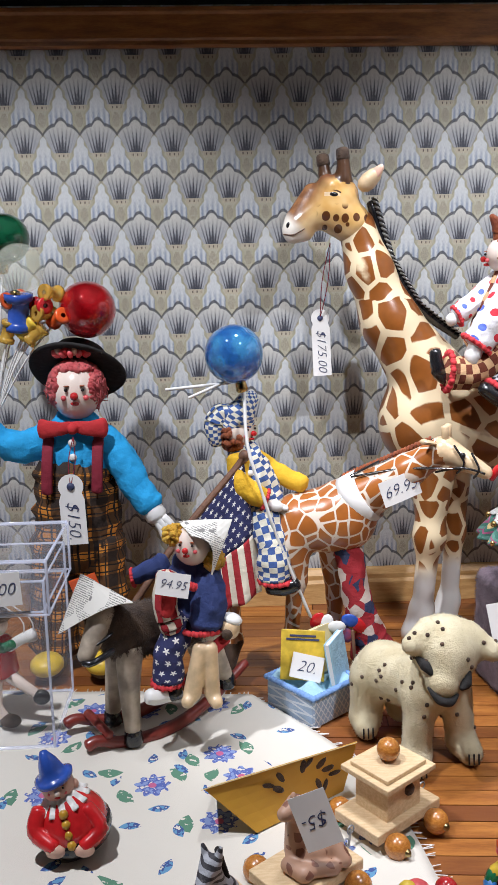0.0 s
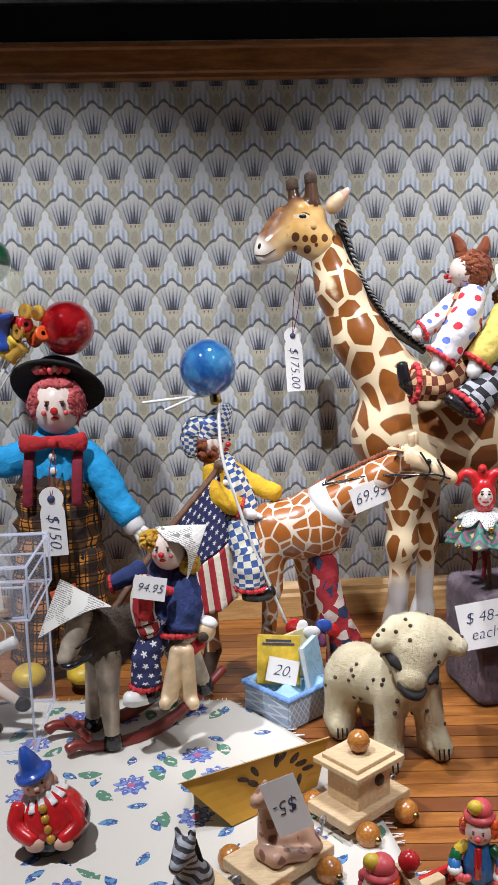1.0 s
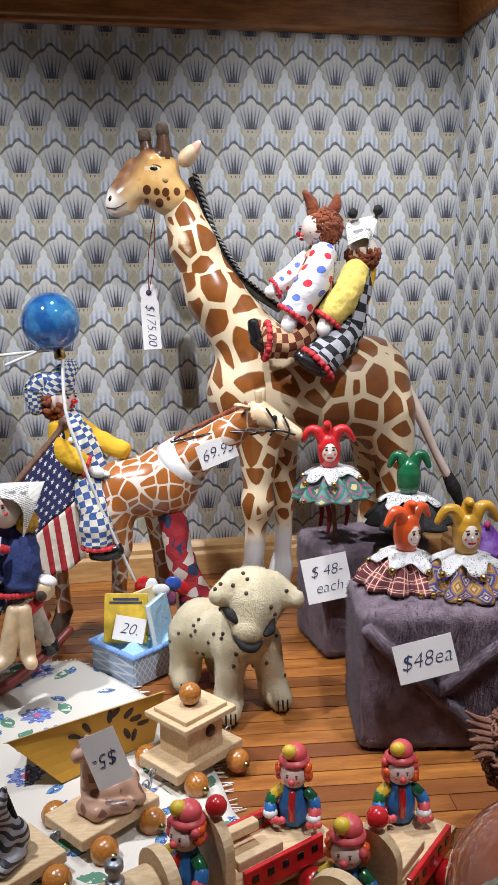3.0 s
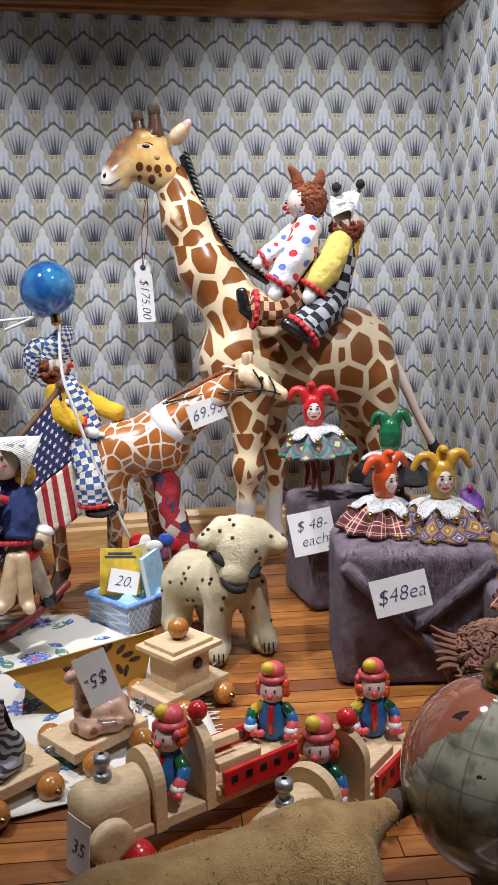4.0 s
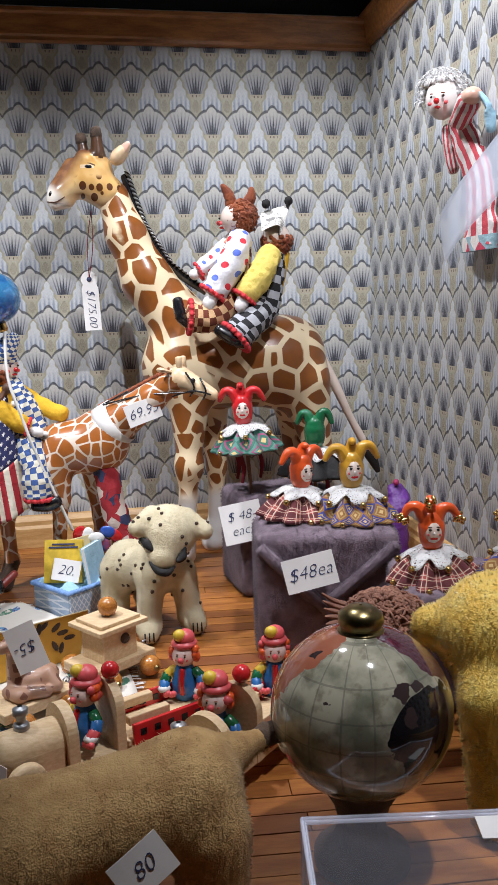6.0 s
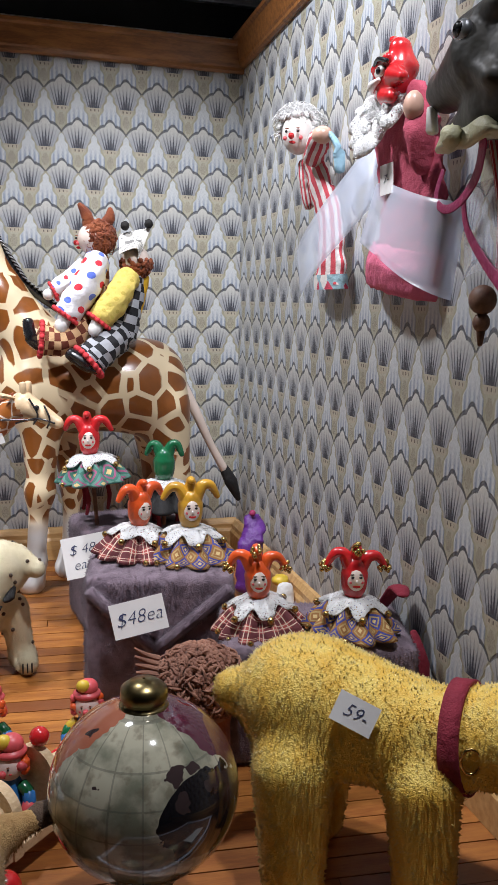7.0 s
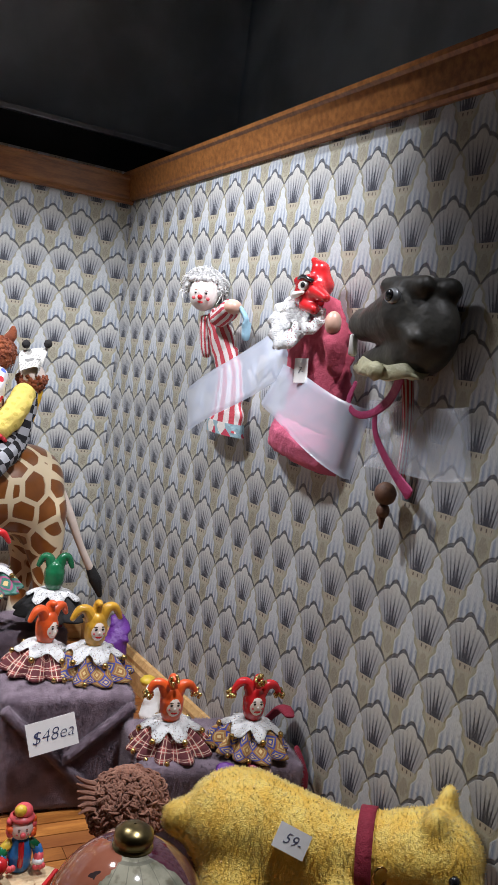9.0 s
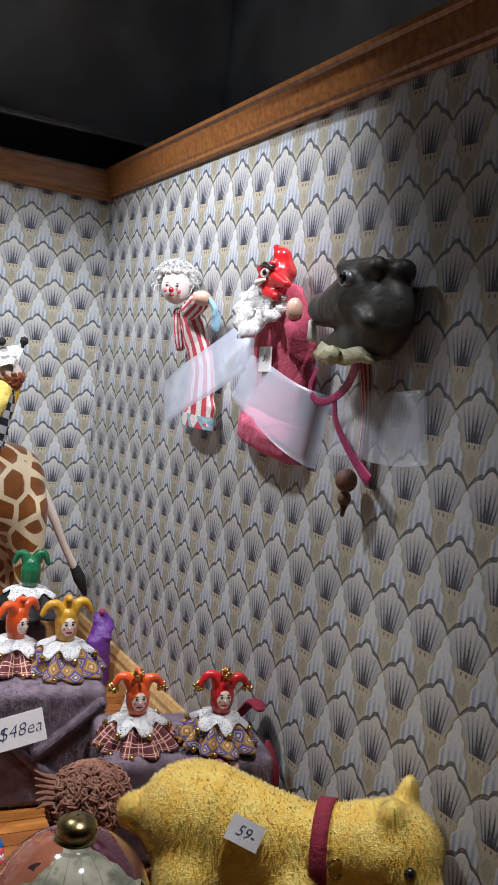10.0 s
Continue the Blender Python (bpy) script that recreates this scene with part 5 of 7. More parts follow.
rocking_horse()
f = Form()
paper_hat(f, (-0.720, -0.395, 0.200), (-0.742, -0.418, 0.146), (-0.668, -0.408, 0.172), (-0.705, -0.372, 0.158), (-0.700, -0.392, 0.186))
solid(f, "newspaper_hat", (-0.70, -0.40, 0.15), "folded newspaper hat on the rocking horse's head", "paper hat", "newspaper hats")


def rocking_clown():
    f = Form()
    c = (-0.607, -0.380, 0.222)
    f.ball(c, (0.0195, 0.019, 0.022), M_PORC, (0, 0, 0), 18, 12)
    face(f, (-0.608, -0.381, 0.222), (-0.30, -1, 0.05), 0.0195)
    for s, dx in ((-1, -0.021), (1, 0.019)):
        curls(f, (-0.605 + dx, -0.381, 0.220 + 0.014 * -s), 0.009, M_HAIRYEL, 90, 0.0042, 11 + s)
    paper_hat(f, (-0.621, -0.378, 0.247), (-0.606, -0.402, 0.238), (-0.588, -0.402, 0.196), (-0.590, -0.352, 0.210), (-0.565, -0.378, 0.247))
    f.tube([(-0.612, -0.366, 0.205), (-0.610, -0.360, 0.175), (-0.612, -0.355, 0.135)], [0.015, 0.028, 0.030], M_NAVY, 16)
    f.tube([(-0.634, -0.380, 0.190), (-0.637, -0.388, 0.160), (-0.630, -0.390, 0.135)], [0.012, 0.013, 0.012], M_STRIPES, 12)
    f.tube([(-0.594, -0.370, 0.192), (-0.592, -0.386, 0.165), (-0.596, -0.392, 0.140)], [0.015, 0.019, 0.018], M_NAVY, 14)
    f.tube([(-0.640, -0.345, 0.190), (-0.660, -0.340, 0.180), (-0.672, -0.338, 0.174)], [0.012, 0.010, 0.009], M_NAVY, 12)
    loops(f, (-0.674, -0.338, 0.173), (1, 0, 0.2), 0.009, M_REDTRIM, 12)
    loops(f, (-0.600, -0.392, 0.132), (0, 0.2, 1), 0.017, M_REDTRIM, 18)
    for k in range(10):
        f.ball((-0.628 + 0.0035 * k, -0.392 - 0.003 * math.sin(k * 0.4), 0.190 - 0.0015 * k), (0.0045, 0.004, 0.005), M_REDTRIM, (0, 0, 0), 7, 5)
    f.tube([(-0.640, -0.396, 0.196), (-0.633, -0.400, 0.172), (-0.636, -0.402, 0.155)], [0.005, 0.009, 0.006], M_REDFELT, 10, 0.5)
    f.tube([(-0.618, -0.372, 0.140), (-0.634, -0.392, 0.110), (-0.636, -0.398, 0.082)], [0.018, 0.016, 0.017], M_STARS, 14)
    loops(f, (-0.637, -0.399, 0.080), (0, 0, 1), 0.015, M_REDTRIM, 16)
    f.tube([(-0.632, -0.402, 0.070), (-0.648, -0.410, 0.070), (-0.656, -0.414, 0.072)], [0.009, 0.009, 0.008], M_WHITE, 12)
    f.ball((-0.632, -0.405, 0.071), (0.011, 0.009, 0.009), M_BLKGLOSS, (0, 0, 0), 12, 8)
    return solid(f, "clown_rider_doll", (-0.615, -0.37, 0.07), "clown doll in navy jacket and newspaper hat on a rocking horse", "clown doll")


rocking_clown()


def toy_monkey():
    f = Form()
    f.blob([("c", (-0.602, -0.406, 0.118), (-0.611, -0.412, 0.074), 0.008, 0.0095, M_GIRNOSE), ("c", (-0.592, -0.405, 0.118), (-0.591, -0.408, 0.072), 0.008, 0.0085, M_GIRNOSE),
            ("c", (-0.611, -0.412, 0.072), (-0.616, -0.420, 0.068), 0.008, 0.007, M_GIRNOSE), ("c", (-0.591, -0.408, 0.068), (-0.587, -0.416, 0.064), 0.0075, 0.007, M_GIRNOSE)], 0.0018, 0.002)
    f.ball((-0.571, -0.392, 0.134), (0.011, 0.011, 0.012), M_GIRNOSE, (0, 0, 0), 14, 10)
    f.ball((-0.574, -0.402, 0.131), (0.006, 0.004, 0.006), M_HORSEBR, (0, 0, 0), 10, 8)
    f.ball((-0.568, -0.390, 0.143), (0.011, 0.011, 0.006), M_WHITE, (0, 20, 0), 12, 8)
    f.tube([(-0.575, -0.392, 0.123), (-0.590, -0.398, 0.113)], [0.006, 0.007], M_REDTRIM, 8)
    return solid(f, "toy_monkey", (-0.59, -0.41, 0.06), "small cream toy monkey hanging on the rocking horse's side", "toy monkey")


toy_monkey()
price_card((-0.627, -0.409, 0.190), (-0.1, -1, 0.25), 0.034, 0.024, "94.95", 0.0125, -8)

# ---------- acrylic box with a jointed doll ----------
def rim_bars(pane, c, s, m=None):
    """Pale bars on an acrylic sheet's edges, their colour standing in for bright glints."""
    thin = s.index(min(s))
    a, b = [i for i in range(3) if i != thin]
    f = Form()
    for i, j in ((a, b), (b, a)):
        for sg in (-1, 1):
            p, q = list(c), list(c)
            p[i], q[i] = c[i] - s[i] / 2, c[i] + s[i] / 2
            p[j] = q[j] = c[j] + sg * s[j] / 2
            p, q = (m @ V(p), m @ V(q)) if m else (V(p), V(q))
            f.tube([p, q], 0.0014, M_ACGLINT, 6)
    ob = part("polished_edge", f, pane)
    ob.visible_shadow = False



t = thing("acrylic_box", (-0.83, -0.32, 0.004), "clear acrylic display box with a shallow lid standing on linen", "display box")
bx0, bx1, by0, by1, bz0, bz1 = -0.915, -0.760, -0.388, -0.262, 0.005, 0.215
for nm, c, s in (("pane", ((bx0 + bx1) / 2, by0, 0.098), (bx1 - bx0, 0.003, 0.186)), ("pane", ((bx0 + bx1) / 2, by1, 0.098), (bx1 - bx0, 0.003, 0.186)), ("pane", (bx1, (by0 + by1) / 2, 0.098), (0.003, by1 - by0 - 0.003, 0.186)),
                 ("pane", (bx0, (by0 + by1) / 2, 0.098), (0.003, by1 - by0 - 0.003, 0.186)), ("lid_top", ((bx0 + bx1) / 2, (by0 + by1) / 2, 0.215), (bx1 - bx0 + 0.010, by1 - by0 + 0.010, 0.003)),
                 ("lid_side", ((bx0 + bx1) / 2, by0 - 0.005, 0.185), (bx1 - bx0 + 0.010, 0.003, 0.057)), ("lid_side", (bx1 + 0.005, (by0 + by1) / 2, 0.185), (0.003, by1 - by0 + 0.007, 0.057)),
                 ("lid_side", ((bx0 + bx1) / 2, by1 + 0.005, 0.185), (bx1 - bx0 + 0.010, 0.003, 0.057)), ("tray", ((bx0 + bx1) / 2, (by0 + by1) / 2, 0.157), (bx1 - bx0 - 0.004, by1 - by0 - 0.004, 0.003)), ("floor_pane", ((bx0 + bx1) / 2, (by0 + by1) / 2, 0.0055), (bx1 - bx0 - 0.004, by1 - by0 - 0.004, 0.003))):
    f = Form()
    f.box(c, s, M_ACRYL, 0, 0.0006)
    ob = part(nm, f, t)
    ob.visible_shadow = False
    rim_bars(ob, c, s)
price_card((-0.806, -0.400, 0.187), (0.0, -1, 0.1), 0.052, 0.034, "60.00", 0.018, 4)


def jointed_doll():
    f = Form()
    f.tube([(-0.826, -0.325, 0.100), (-0.824, -0.325, 0.065)], [0.014, 0.018], M_RED, 12)
    f.ball((-0.830, -0.330, 0.122), 0.016, M_PORC, (0, 0, 0), 16, 12)
    f.tube([(-0.826, -0.346, 0.121), (-0.818, -0.362, 0.119)], [0.0035, 0.002], M_SKIN, 8)
    f.lathe([(0.022, 0.0), (0.018, 0.004), (0.012, 0.018), (0.003, 0.026)], (-0.832, -0.328, 0.130), M_HORSEBR, (0.1, 0, 1), 16)
    for k in range(8):
        f.ball((-0.838 + 0.004 * k, -0.340, 0.100 + 0.002 * math.sin(k)), 0.006, M_GREEN, (0, 0, 0), 7, 5)
    f.tube([(-0.815, -0.330, 0.094), (-0.800, -0.335, 0.105), (-0.786, -0.335, 0.110)], [0.006, 0.006, 0.008], M_WHITE, 8)
    f.tube([(-0.818, -0.330, 0.062), (-0.800, -0.338, 0.052), (-0.786, -0.338, 0.040)], [0.008, 0.006, 0.006], M_PORC, 8)
    f.ball((-0.781, -0.340, 0.038), (0.010, 0.007, 0.009), M_BLKGLOSS, (0, 20, 0), 10, 8)
    f.tube([(-0.832, -0.330, 0.060), (-0.830, -0.340, 0.030), (-0.822, -0.342, 0.016)], [0.008, 0.006, 0.006], M_PORC, 8)
    f.ball((-0.815, -0.346, 0.014), (0.012, 0.007, 0.008), M_HORSEBR, (0, 0, 0), 10, 8)
    return solid(f, "jointed_doll", (-0.825, -0.33, 0.007), "red-suited jointed wooden doll with green ruff inside the acrylic box", "doll")


jointed_doll()
for x, z in ((-0.80, 0.165), (-0.81, 0.17)):
    f = Form()
    f.tube([(x - 0.02, -0.335, 0.155), (x + 0.012, -0.337, 0.13), (x + 0.014, -0.336, 0.112)], 0.0008, M_WHITE, 5)
    solid(f, "puppet_string", (x, -0.335, 0.11), "white puppet string in the acrylic box", "string", "puppet strings")


def roly_poly():
    f = Form()
    c = V((-0.706, -0.548, 0))
    a = V((-0.30, -0.02, 1)).normalized()
    f.lathe([(0.001, 0.001), (0.016, 0.003), (0.028, 0.011), (0.0325, 0.020), (0.0325, 0.026), (0.030, 0.028)], c, M_BLKGLOSS, a, 28)
    f.lathe([(0.030, 0.026), (0.0312, 0.028), (0.029, 0.038), (0.022, 0.050), (0.014, 0.058)], c, M_RED, a, 28)
    h = c + a * 0.068
    f.lathe([(0.010, 0.059), (0.021, 0.052), (0.022, 0.050), (0.012, 0.062)], c, M_WHITE, a, 40, 0.10, 12)
    f.ball(h, 0.0145, M_SKIN, (0, 0, 0), 18, 12)
    face(f, h, (0.15, -1, 0.1), 0.0145, nose=M_PORC)
    f.lathe([(0.010, 0.073), (0.0165, 0.074), (0.017, 0.077), (0.0115, 0.080), (0.008, 0.092), (0.003, 0.102), (0.0005, 0.103)], c - a * 0.0005 + V((-0.001, 0, 0)), M_BLUE, a, 24, 0.05, 3)
    x, y = basis(a)
    for k in range(4):
        f.ball(c + a * (0.028 + 0.008 * k) + V((0.003, -0.0305 + 0.0032 * k, 0)), 0.0042, M_MUSTARD, (0, 0, 0), 8, 6)
    for s in (-1, 1):
        f.tube([c + a * 0.050 + V((0.020 * s, -0.010, 0)), c + a * 0.034 + V((0.027 * s, -0.018, 0)), c + a * 0.026 + V((0.012 * s, -0.030, 0))], [0.007, 0.008, 0.006], M_RED, 10)
        f.ball(c + a * 0.023 + V((0.012 * s, -0.031, 0)), (0.009, 0.005, 0.006), M_SKIN, (0, 0, 0), 10, 6)
        f.ball(h + V((0.014 * s, 0.002, -0.001)), (0.004, 0.003, 0.005), M_SKIN, (0, 0, 0), 8, 6)
    return solid(f, "roly_poly_clown", (-0.706, -0.548, 0.003), "glossy red roly-poly clown with blue pointed hat on linen", "roly-poly toy")


roly_poly()

# ---------- two clowns on the large giraffe ----------
def clown_pair():
    y = -0.178
    f = Form()
    f.ball((-0.222, y, 0.510), 0.022, M_PORC, (0, 0, 0), 16, 12)
    face(f, (-0.224, y, 0.508), (-1, 0.45, -0.1), 0.022)
    curls(f, (-0.215, y, 0.512), 0.021, M_HAIRBR, 620, 0.0046, 21, lambda d: d.x > -0.72 or d.y < -0.5)
    wisps(f, (-0.215, y, 0.512), 0.021, M_HAIRBR, 300, 0.009, 22, lambda d: d.x > -0.6 or d.y < -0.5, 0.0008)
    for p, q in (((-0.228, y, 0.530), (-0.241, y - 0.004, 0.556)), ((-0.206, y, 0.528), (-0.199, y - 0.006, 0.552))):
        f.tube([p, V(p).lerp(V(q), 0.5) + V((0.003, 0, 0)), q], [0.009, 0.008, 0.003], M_HAIRBR, 10)
    f.tube([(-0.216, y, 0.488), (-0.226, y, 0.450), (-0.236, y, 0.400)], [0.016, 0.024, 0.030], M_BRCHECK, 14)
    f.tube([(-0.218, y - 0.016, 0.482), (-0.236, y - 0.032, 0.445), (-0.262, y - 0.034, 0.408)], [0.017, 0.020, 0.019], M_DOTS, 16)
    loops(f, (-0.264, y - 0.034, 0.405), (-0.6, 0, -0.8), 0.018, M_REDTRIM, 20)
    f.tube([(-0.264, y - 0.036, 0.403), (-0.270, y - 0.040, 0.391), (-0.270, y - 0.042, 0.384)], [0.010, 0.010, 0.006], M_WHITE, 10)
    f.tube([(-0.222, y + 0.010, 0.480), (-0.252, y + 0.008, 0.455), (-0.276, y + 0.004, 0.438)], [0.014, 0.014, 0.012], M_DOTS, 12)
    loops(f, (-0.277, y + 0.004, 0.437), (-1, 0, -0.5), 0.012, M_REDTRIM, 14)
    f.ball((-0.284, y + 0.002, 0.433), 0.008, M_WHITE, (0, 0, 0), 10, 8)
    f.tube([(-0.238, y - 0.020, 0.388), (-0.266, y - 0.030, 0.372), (-0.294, y - 0.032, 0.372)], [0.022, 0.019, 0.021], M_BRCHECK, 14)
    loops(f, (-0.297, y - 0.032, 0.373), (-1, 0, 0.1), 0.022, M_REDTRIM, 22)
    f.tube([(-0.300, y - 0.034, 0.364), (-0.310, y - 0.036, 0.375), (-0.314, y - 0.036, 0.398)], [0.008, 0.009, 0.007], M_BLKGLOSS, 12)
    solid(f, "clown_rider_doll", (-0.236, y, 0.36), "curly auburn-haired clown doll in spotted shirt riding a giraffe figurine", "clown doll")
    f = Form()
    f.ball((-0.163, y, 0.482), 0.021, M_PORC, (0, 0, 0), 16, 12)
    curls(f, (-0.162, y, 0.478), 0.020, M_HAIRBR, 260, 0.0045, 23, lambda d: d.z < 0.25)
    paper_hat(f, (-0.187, -0.182, 0.518), (-0.189, -0.205, 0.49), (-0.164, -0.205, 0.484), (-0.159, -0.16, 0.493), (-0.142, -0.182, 0.529))
    for p in ((-0.179, y - 0.010, 0.529), (-0.146, y - 0.010, 0.533)):
        f.ball(p, 0.0065, M_BLKFELT, (0, 0, 0), 12, 8, 0.2)
    f.tube([(-0.166, y, 0.462), (-0.178, y, 0.420), (-0.190, y, 0.380)], [0.016, 0.024, 0.030], M_BWCHECK, 14)
    f.tube([(-0.176, y - 0.018, 0.460), (-0.196, y - 0.036, 0.428), (-0.218, y - 0.040, 0.400)], [0.017, 0.019, 0.018], M_PALEYEL, 16)
    loops(f, (-0.220, y - 0.040, 0.398), (-0.6, 0, -0.8), 0.017, M_REDTRIM, 20)
    f.tube([(-0.221, y - 0.042, 0.396), (-0.226, y - 0.046, 0.386), (-0.226, y - 0.046, 0.380)], [0.010, 0.010, 0.006], M_WHITE, 10)
    f.tube([(-0.156, y + 0.004, 0.462), (-0.164, y + 0.004, 0.420), (-0.178, y, 0.378)], [0.013, 0.013, 0.012], M_YELLOW, 12)
    f.tube([(-0.196, y - 0.022, 0.378), (-0.214, y - 0.040, 0.362), (-0.232, y - 0.046, 0.346)], [0.026, 0.023, 0.024], M_BWCHECK, 14)
    loops(f, (-0.235, y - 0.047, 0.343), (-0.7, -0.1, -0.6), 0.024, M_REDTRIM, 24)
    f.tube([(-0.222, y - 0.054, 0.336), (-0.240, y - 0.058, 0.342), (-0.262, y - 0.056, 0.356)], [0.010, 0.011, 0.008], M_BLKGLOSS, 12)
    solid(f, "clown_rider_doll", (-0.19, y, 0.34), "clown doll in white cone hat and yellow shirt riding a giraffe", "clown doll")


clown_pair()


# ---------- plush dog, cloth, card and blue box ----------
def plush_dog():
    f = Form()
    P = M_PLUSH
    f.blob([
        ("c", (-0.405, -0.375, 0.072), (-0.372, -0.425, 0.078), 0.031, 0.029, P),
        ("e", (-0.360, -0.446, 0.129), (0.035, 0.034, 0.032), (0, 0, -25), P),
        ("c", (-0.364, -0.460, 0.118), (-0.370, -0.474, 0.106), 0.023, 0.016, P),
        ("c", (-0.345, -0.430, 0.075), (-0.336, -0.430, 0.020), 0.018, 0.014, P),
        ("c", (-0.336, -0.430, 0.016), (-0.331, -0.446, 0.013), 0.014, 0.013, P),
        ("c", (-0.382, -0.440, 0.070), (-0.388, -0.452, 0.020), 0.017, 0.014, P),
        ("c", (-0.388, -0.452, 0.016), (-0.389, -0.466, 0.013), 0.014, 0.012, P),
        ("c", (-0.420, -0.372, 0.062), (-0.425, -0.374, 0.020), 0.022, 0.016, P),
        ("c", (-0.425, -0.374, 0.016), (-0.427, -0.390, 0.013), 0.016, 0.013, P),
        ("c", (-0.390, -0.355, 0.062), (-0.384, -0.360, 0.018), 0.021, 0.015, P),
        ("c", (-0.336, -0.452, 0.148), (-0.319, -0.464, 0.131), 0.008, 0.010, P),
        ("c", (-0.380, -0.450, 0.154), (-0.397, -0.462, 0.140), 0.008, 0.010, P),
    ], 0.003, 0.010)
    rnd = random.Random(8)
    lo, hi = f.skin
    body = f.v[lo:hi]
    f.pile(12000, 0.0017, 0.0005, P, 0.1, 5)
    spots = 0
    while spots < 70:
        p = V(body[rnd.randrange(len(body))])
        if p.z < 0.03:
            continue
        f.ball(p, (0.0023, 0.0023, 0.0023), M_HORSEBR, (0, 0, 0), 7, 5, 0.2)
        spots += 1
    for pts in ([(-0.392, -0.464, 0.128), (-0.386, -0.473, 0.123), (-0.381, -0.478, 0.117)], [(-0.344, -0.474, 0.116), (-0.348, -0.479, 0.107), (-0.354, -0.484, 0.104)]):
        f.tube(pts, [0.0025, 0.0056, 0.0025], M_BLKFELT, 10)
    f.tube([(-0.385, -0.481, 0.105), (-0.377, -0.489, 0.096), (-0.366, -0.489, 0.093), (-0.357, -0.484, 0.098)], [0.0012, 0.0040, 0.0044, 0.0012], M_BLKFELT, 10)
    for x, y in ((-0.331, -0.4585), (-0.389, -0.477), (-0.427, -0.402)):
        for k in (-1, 0, 1):
            f.tube([(x + 0.005 * k, y, 0.018), (x + 0.005 * k, y - 0.002, 0.008)], 0.0009, M_BLKFELT, 5)
    return solid(f, "plush_dog", (-0.38, -0.42, 0), "cream plush spotted puppy standing on floorboards", "plush dog")


plush_dog()


def cloth_at(u, v):
    a, b = V((-1.00, -0.235, 0)).lerp(V((-0.545, -0.292, 0)), u), V((-1.00, -0.80, 0)).lerp(V((-0.388, -0.66, 0)), u)
    p = a.lerp(b, v)
    p.x += 0.10 * u * math.sin(math.pi * min(v * 1.15, 1)) * (0.35 if v < 0.9 else 0.2)
    p.z = 0.0035 + 0.0016 * noise.noise((p.x * 14, p.y * 14, 0)) + 0.0008 * noise.noise((p.x * 50, p.y * 50, 3))
    return p


f = Form()
f.grid(cloth_at, 60, 50, M_LINEN, True, 0.0012)
t = solid(f, "table_runner", (-0.7, -0.5, 0), "cream linen runner with printed blue and green flowers, fringed edge", "tablecloth")
f = Form()
rnd = random.Random(2)
for k in range(240):
    s = rnd.random()
    if k % 2:
        p, d = cloth_at(s, 0), V((0.1, 1, 0))
    else:
        p, d = cloth_at(1, s), V((1, 0.1, 0))
    f.tube([p + V((0, 0, -0.001)), p + d * rnd.uniform(0.006, 0.012) + V((rnd.uniform(-0.003, 0.003), rnd.uniform(-0.003, 0.003), -0.0015))], 0.0006, M_LACE, 4, caps=False)
part("fringe", f, t, "short white threads")

# folded card standing as a tent
t = thing("folded_card", (-0.54, -0.47, 0.004), "folded yellow card with printed dark sprigs standing on the runner", "card")
a, b = V((-0.600, -0.546, 0.052)), V((-0.456, -0.496, 0.061))
c, d = V((-0.554, -0.546, 0.006)), V((-0.468, -0.490, 0.006))
f = Form()
f.grid(lambda u, v: a.lerp(b, u).lerp(c.lerp(d, u), v), 6, 6, M_MANILA, False, 0.0006)
front = part("front_leaf", f, t)
f = Form()
f.grid(lambda u, v: (a + V((-0.002, -0.003, 0.001))).lerp(b + V((0.0, -0.003, 0.001)), u).lerp(V((-0.590, -0.470, 0.006)).lerp(V((-0.478, -0.425, 0.008)), u), v), 6, 4, M_CREAMP, False, 0.0006)
part("back_leaf", f, t, "cream paper leaf with brown border")
for i, (u, v) in enumerate(((0.35, 0.3), (0.45, 0.22), (0.62, 0.15), (0.75, 0.2), (0.8, 0.35), (0.4, 0.42), (0.72, 0.6), (0.78, 0.68), (0.66, 0.12), (0.86, 0.5))):
    p = a.lerp(b, u).lerp(c.lerp(d, u), v)
    f = Form()
    f.ball(p + V((0.0003, -0.0010, 0)), (0.0070, 0.0006, 0.0032), M_HORSEBR, (12, 25 + i * 37, 22), 8, 4)
    part("printed_sprig", f, front)

# blue box with small books
C, L, R = V((-0.479, -0.366, 0)), V((-0.529, -0.313, 0)), V((-0.424, -0.322, 0))
ux, uy = (R - C), (L - C)
ang = math.degrees(math.atan2(ux.y, ux.x))
wd, dp = ux.length, uy.length
mid = (L + R) / 2
t = thing("gift_box", mid, "open blue patterned paper box lined with gauze", "box")
f = Form()
for sx, sy, s in ((0, -1, (wd, 0.003, 0.037)), (0, 1, (wd, 0.003, 0.037)), (1, 0, (0.003, dp, 0.037)), (-1, 0, (0.003, dp, 0.037))):
    f.box((0, 0, 0), s, M_BLUEPAPER, 0, 0.0008, m=pose(mid.x, mid.y, 0.0195, 0, 0, ang) @ pose(sx * wd / 2, sy * dp / 2, 0))
f.box((0, 0, 0), (wd, dp, 0.003), M_BLUEPAPER, 0, 0.0005, m=pose(mid.x, mid.y, 0.0025, 0, 0, ang))
part("tray", f, t)
f = Form()
mm = pose(mid.x, mid.y, 0, 0, 0, ang)
for i in range(64):
    q = i / 64 * 4
    k, s = int(q), q - int(q) - 0.5
    p = [(s * wd, -dp / 2), (wd / 2, s * dp), (-s * wd, dp / 2), (-wd / 2, -s * dp)][k]
    f.ball(mm @ V((p[0] * 1.03, p[1] * 1.03, 0.037)), (0.0042, 0.0042, 0.0034), M_BLUETRIM, (0, 0, 0), 6, 5)
part("braid", f, t, "blue braided edge")
f = Form()
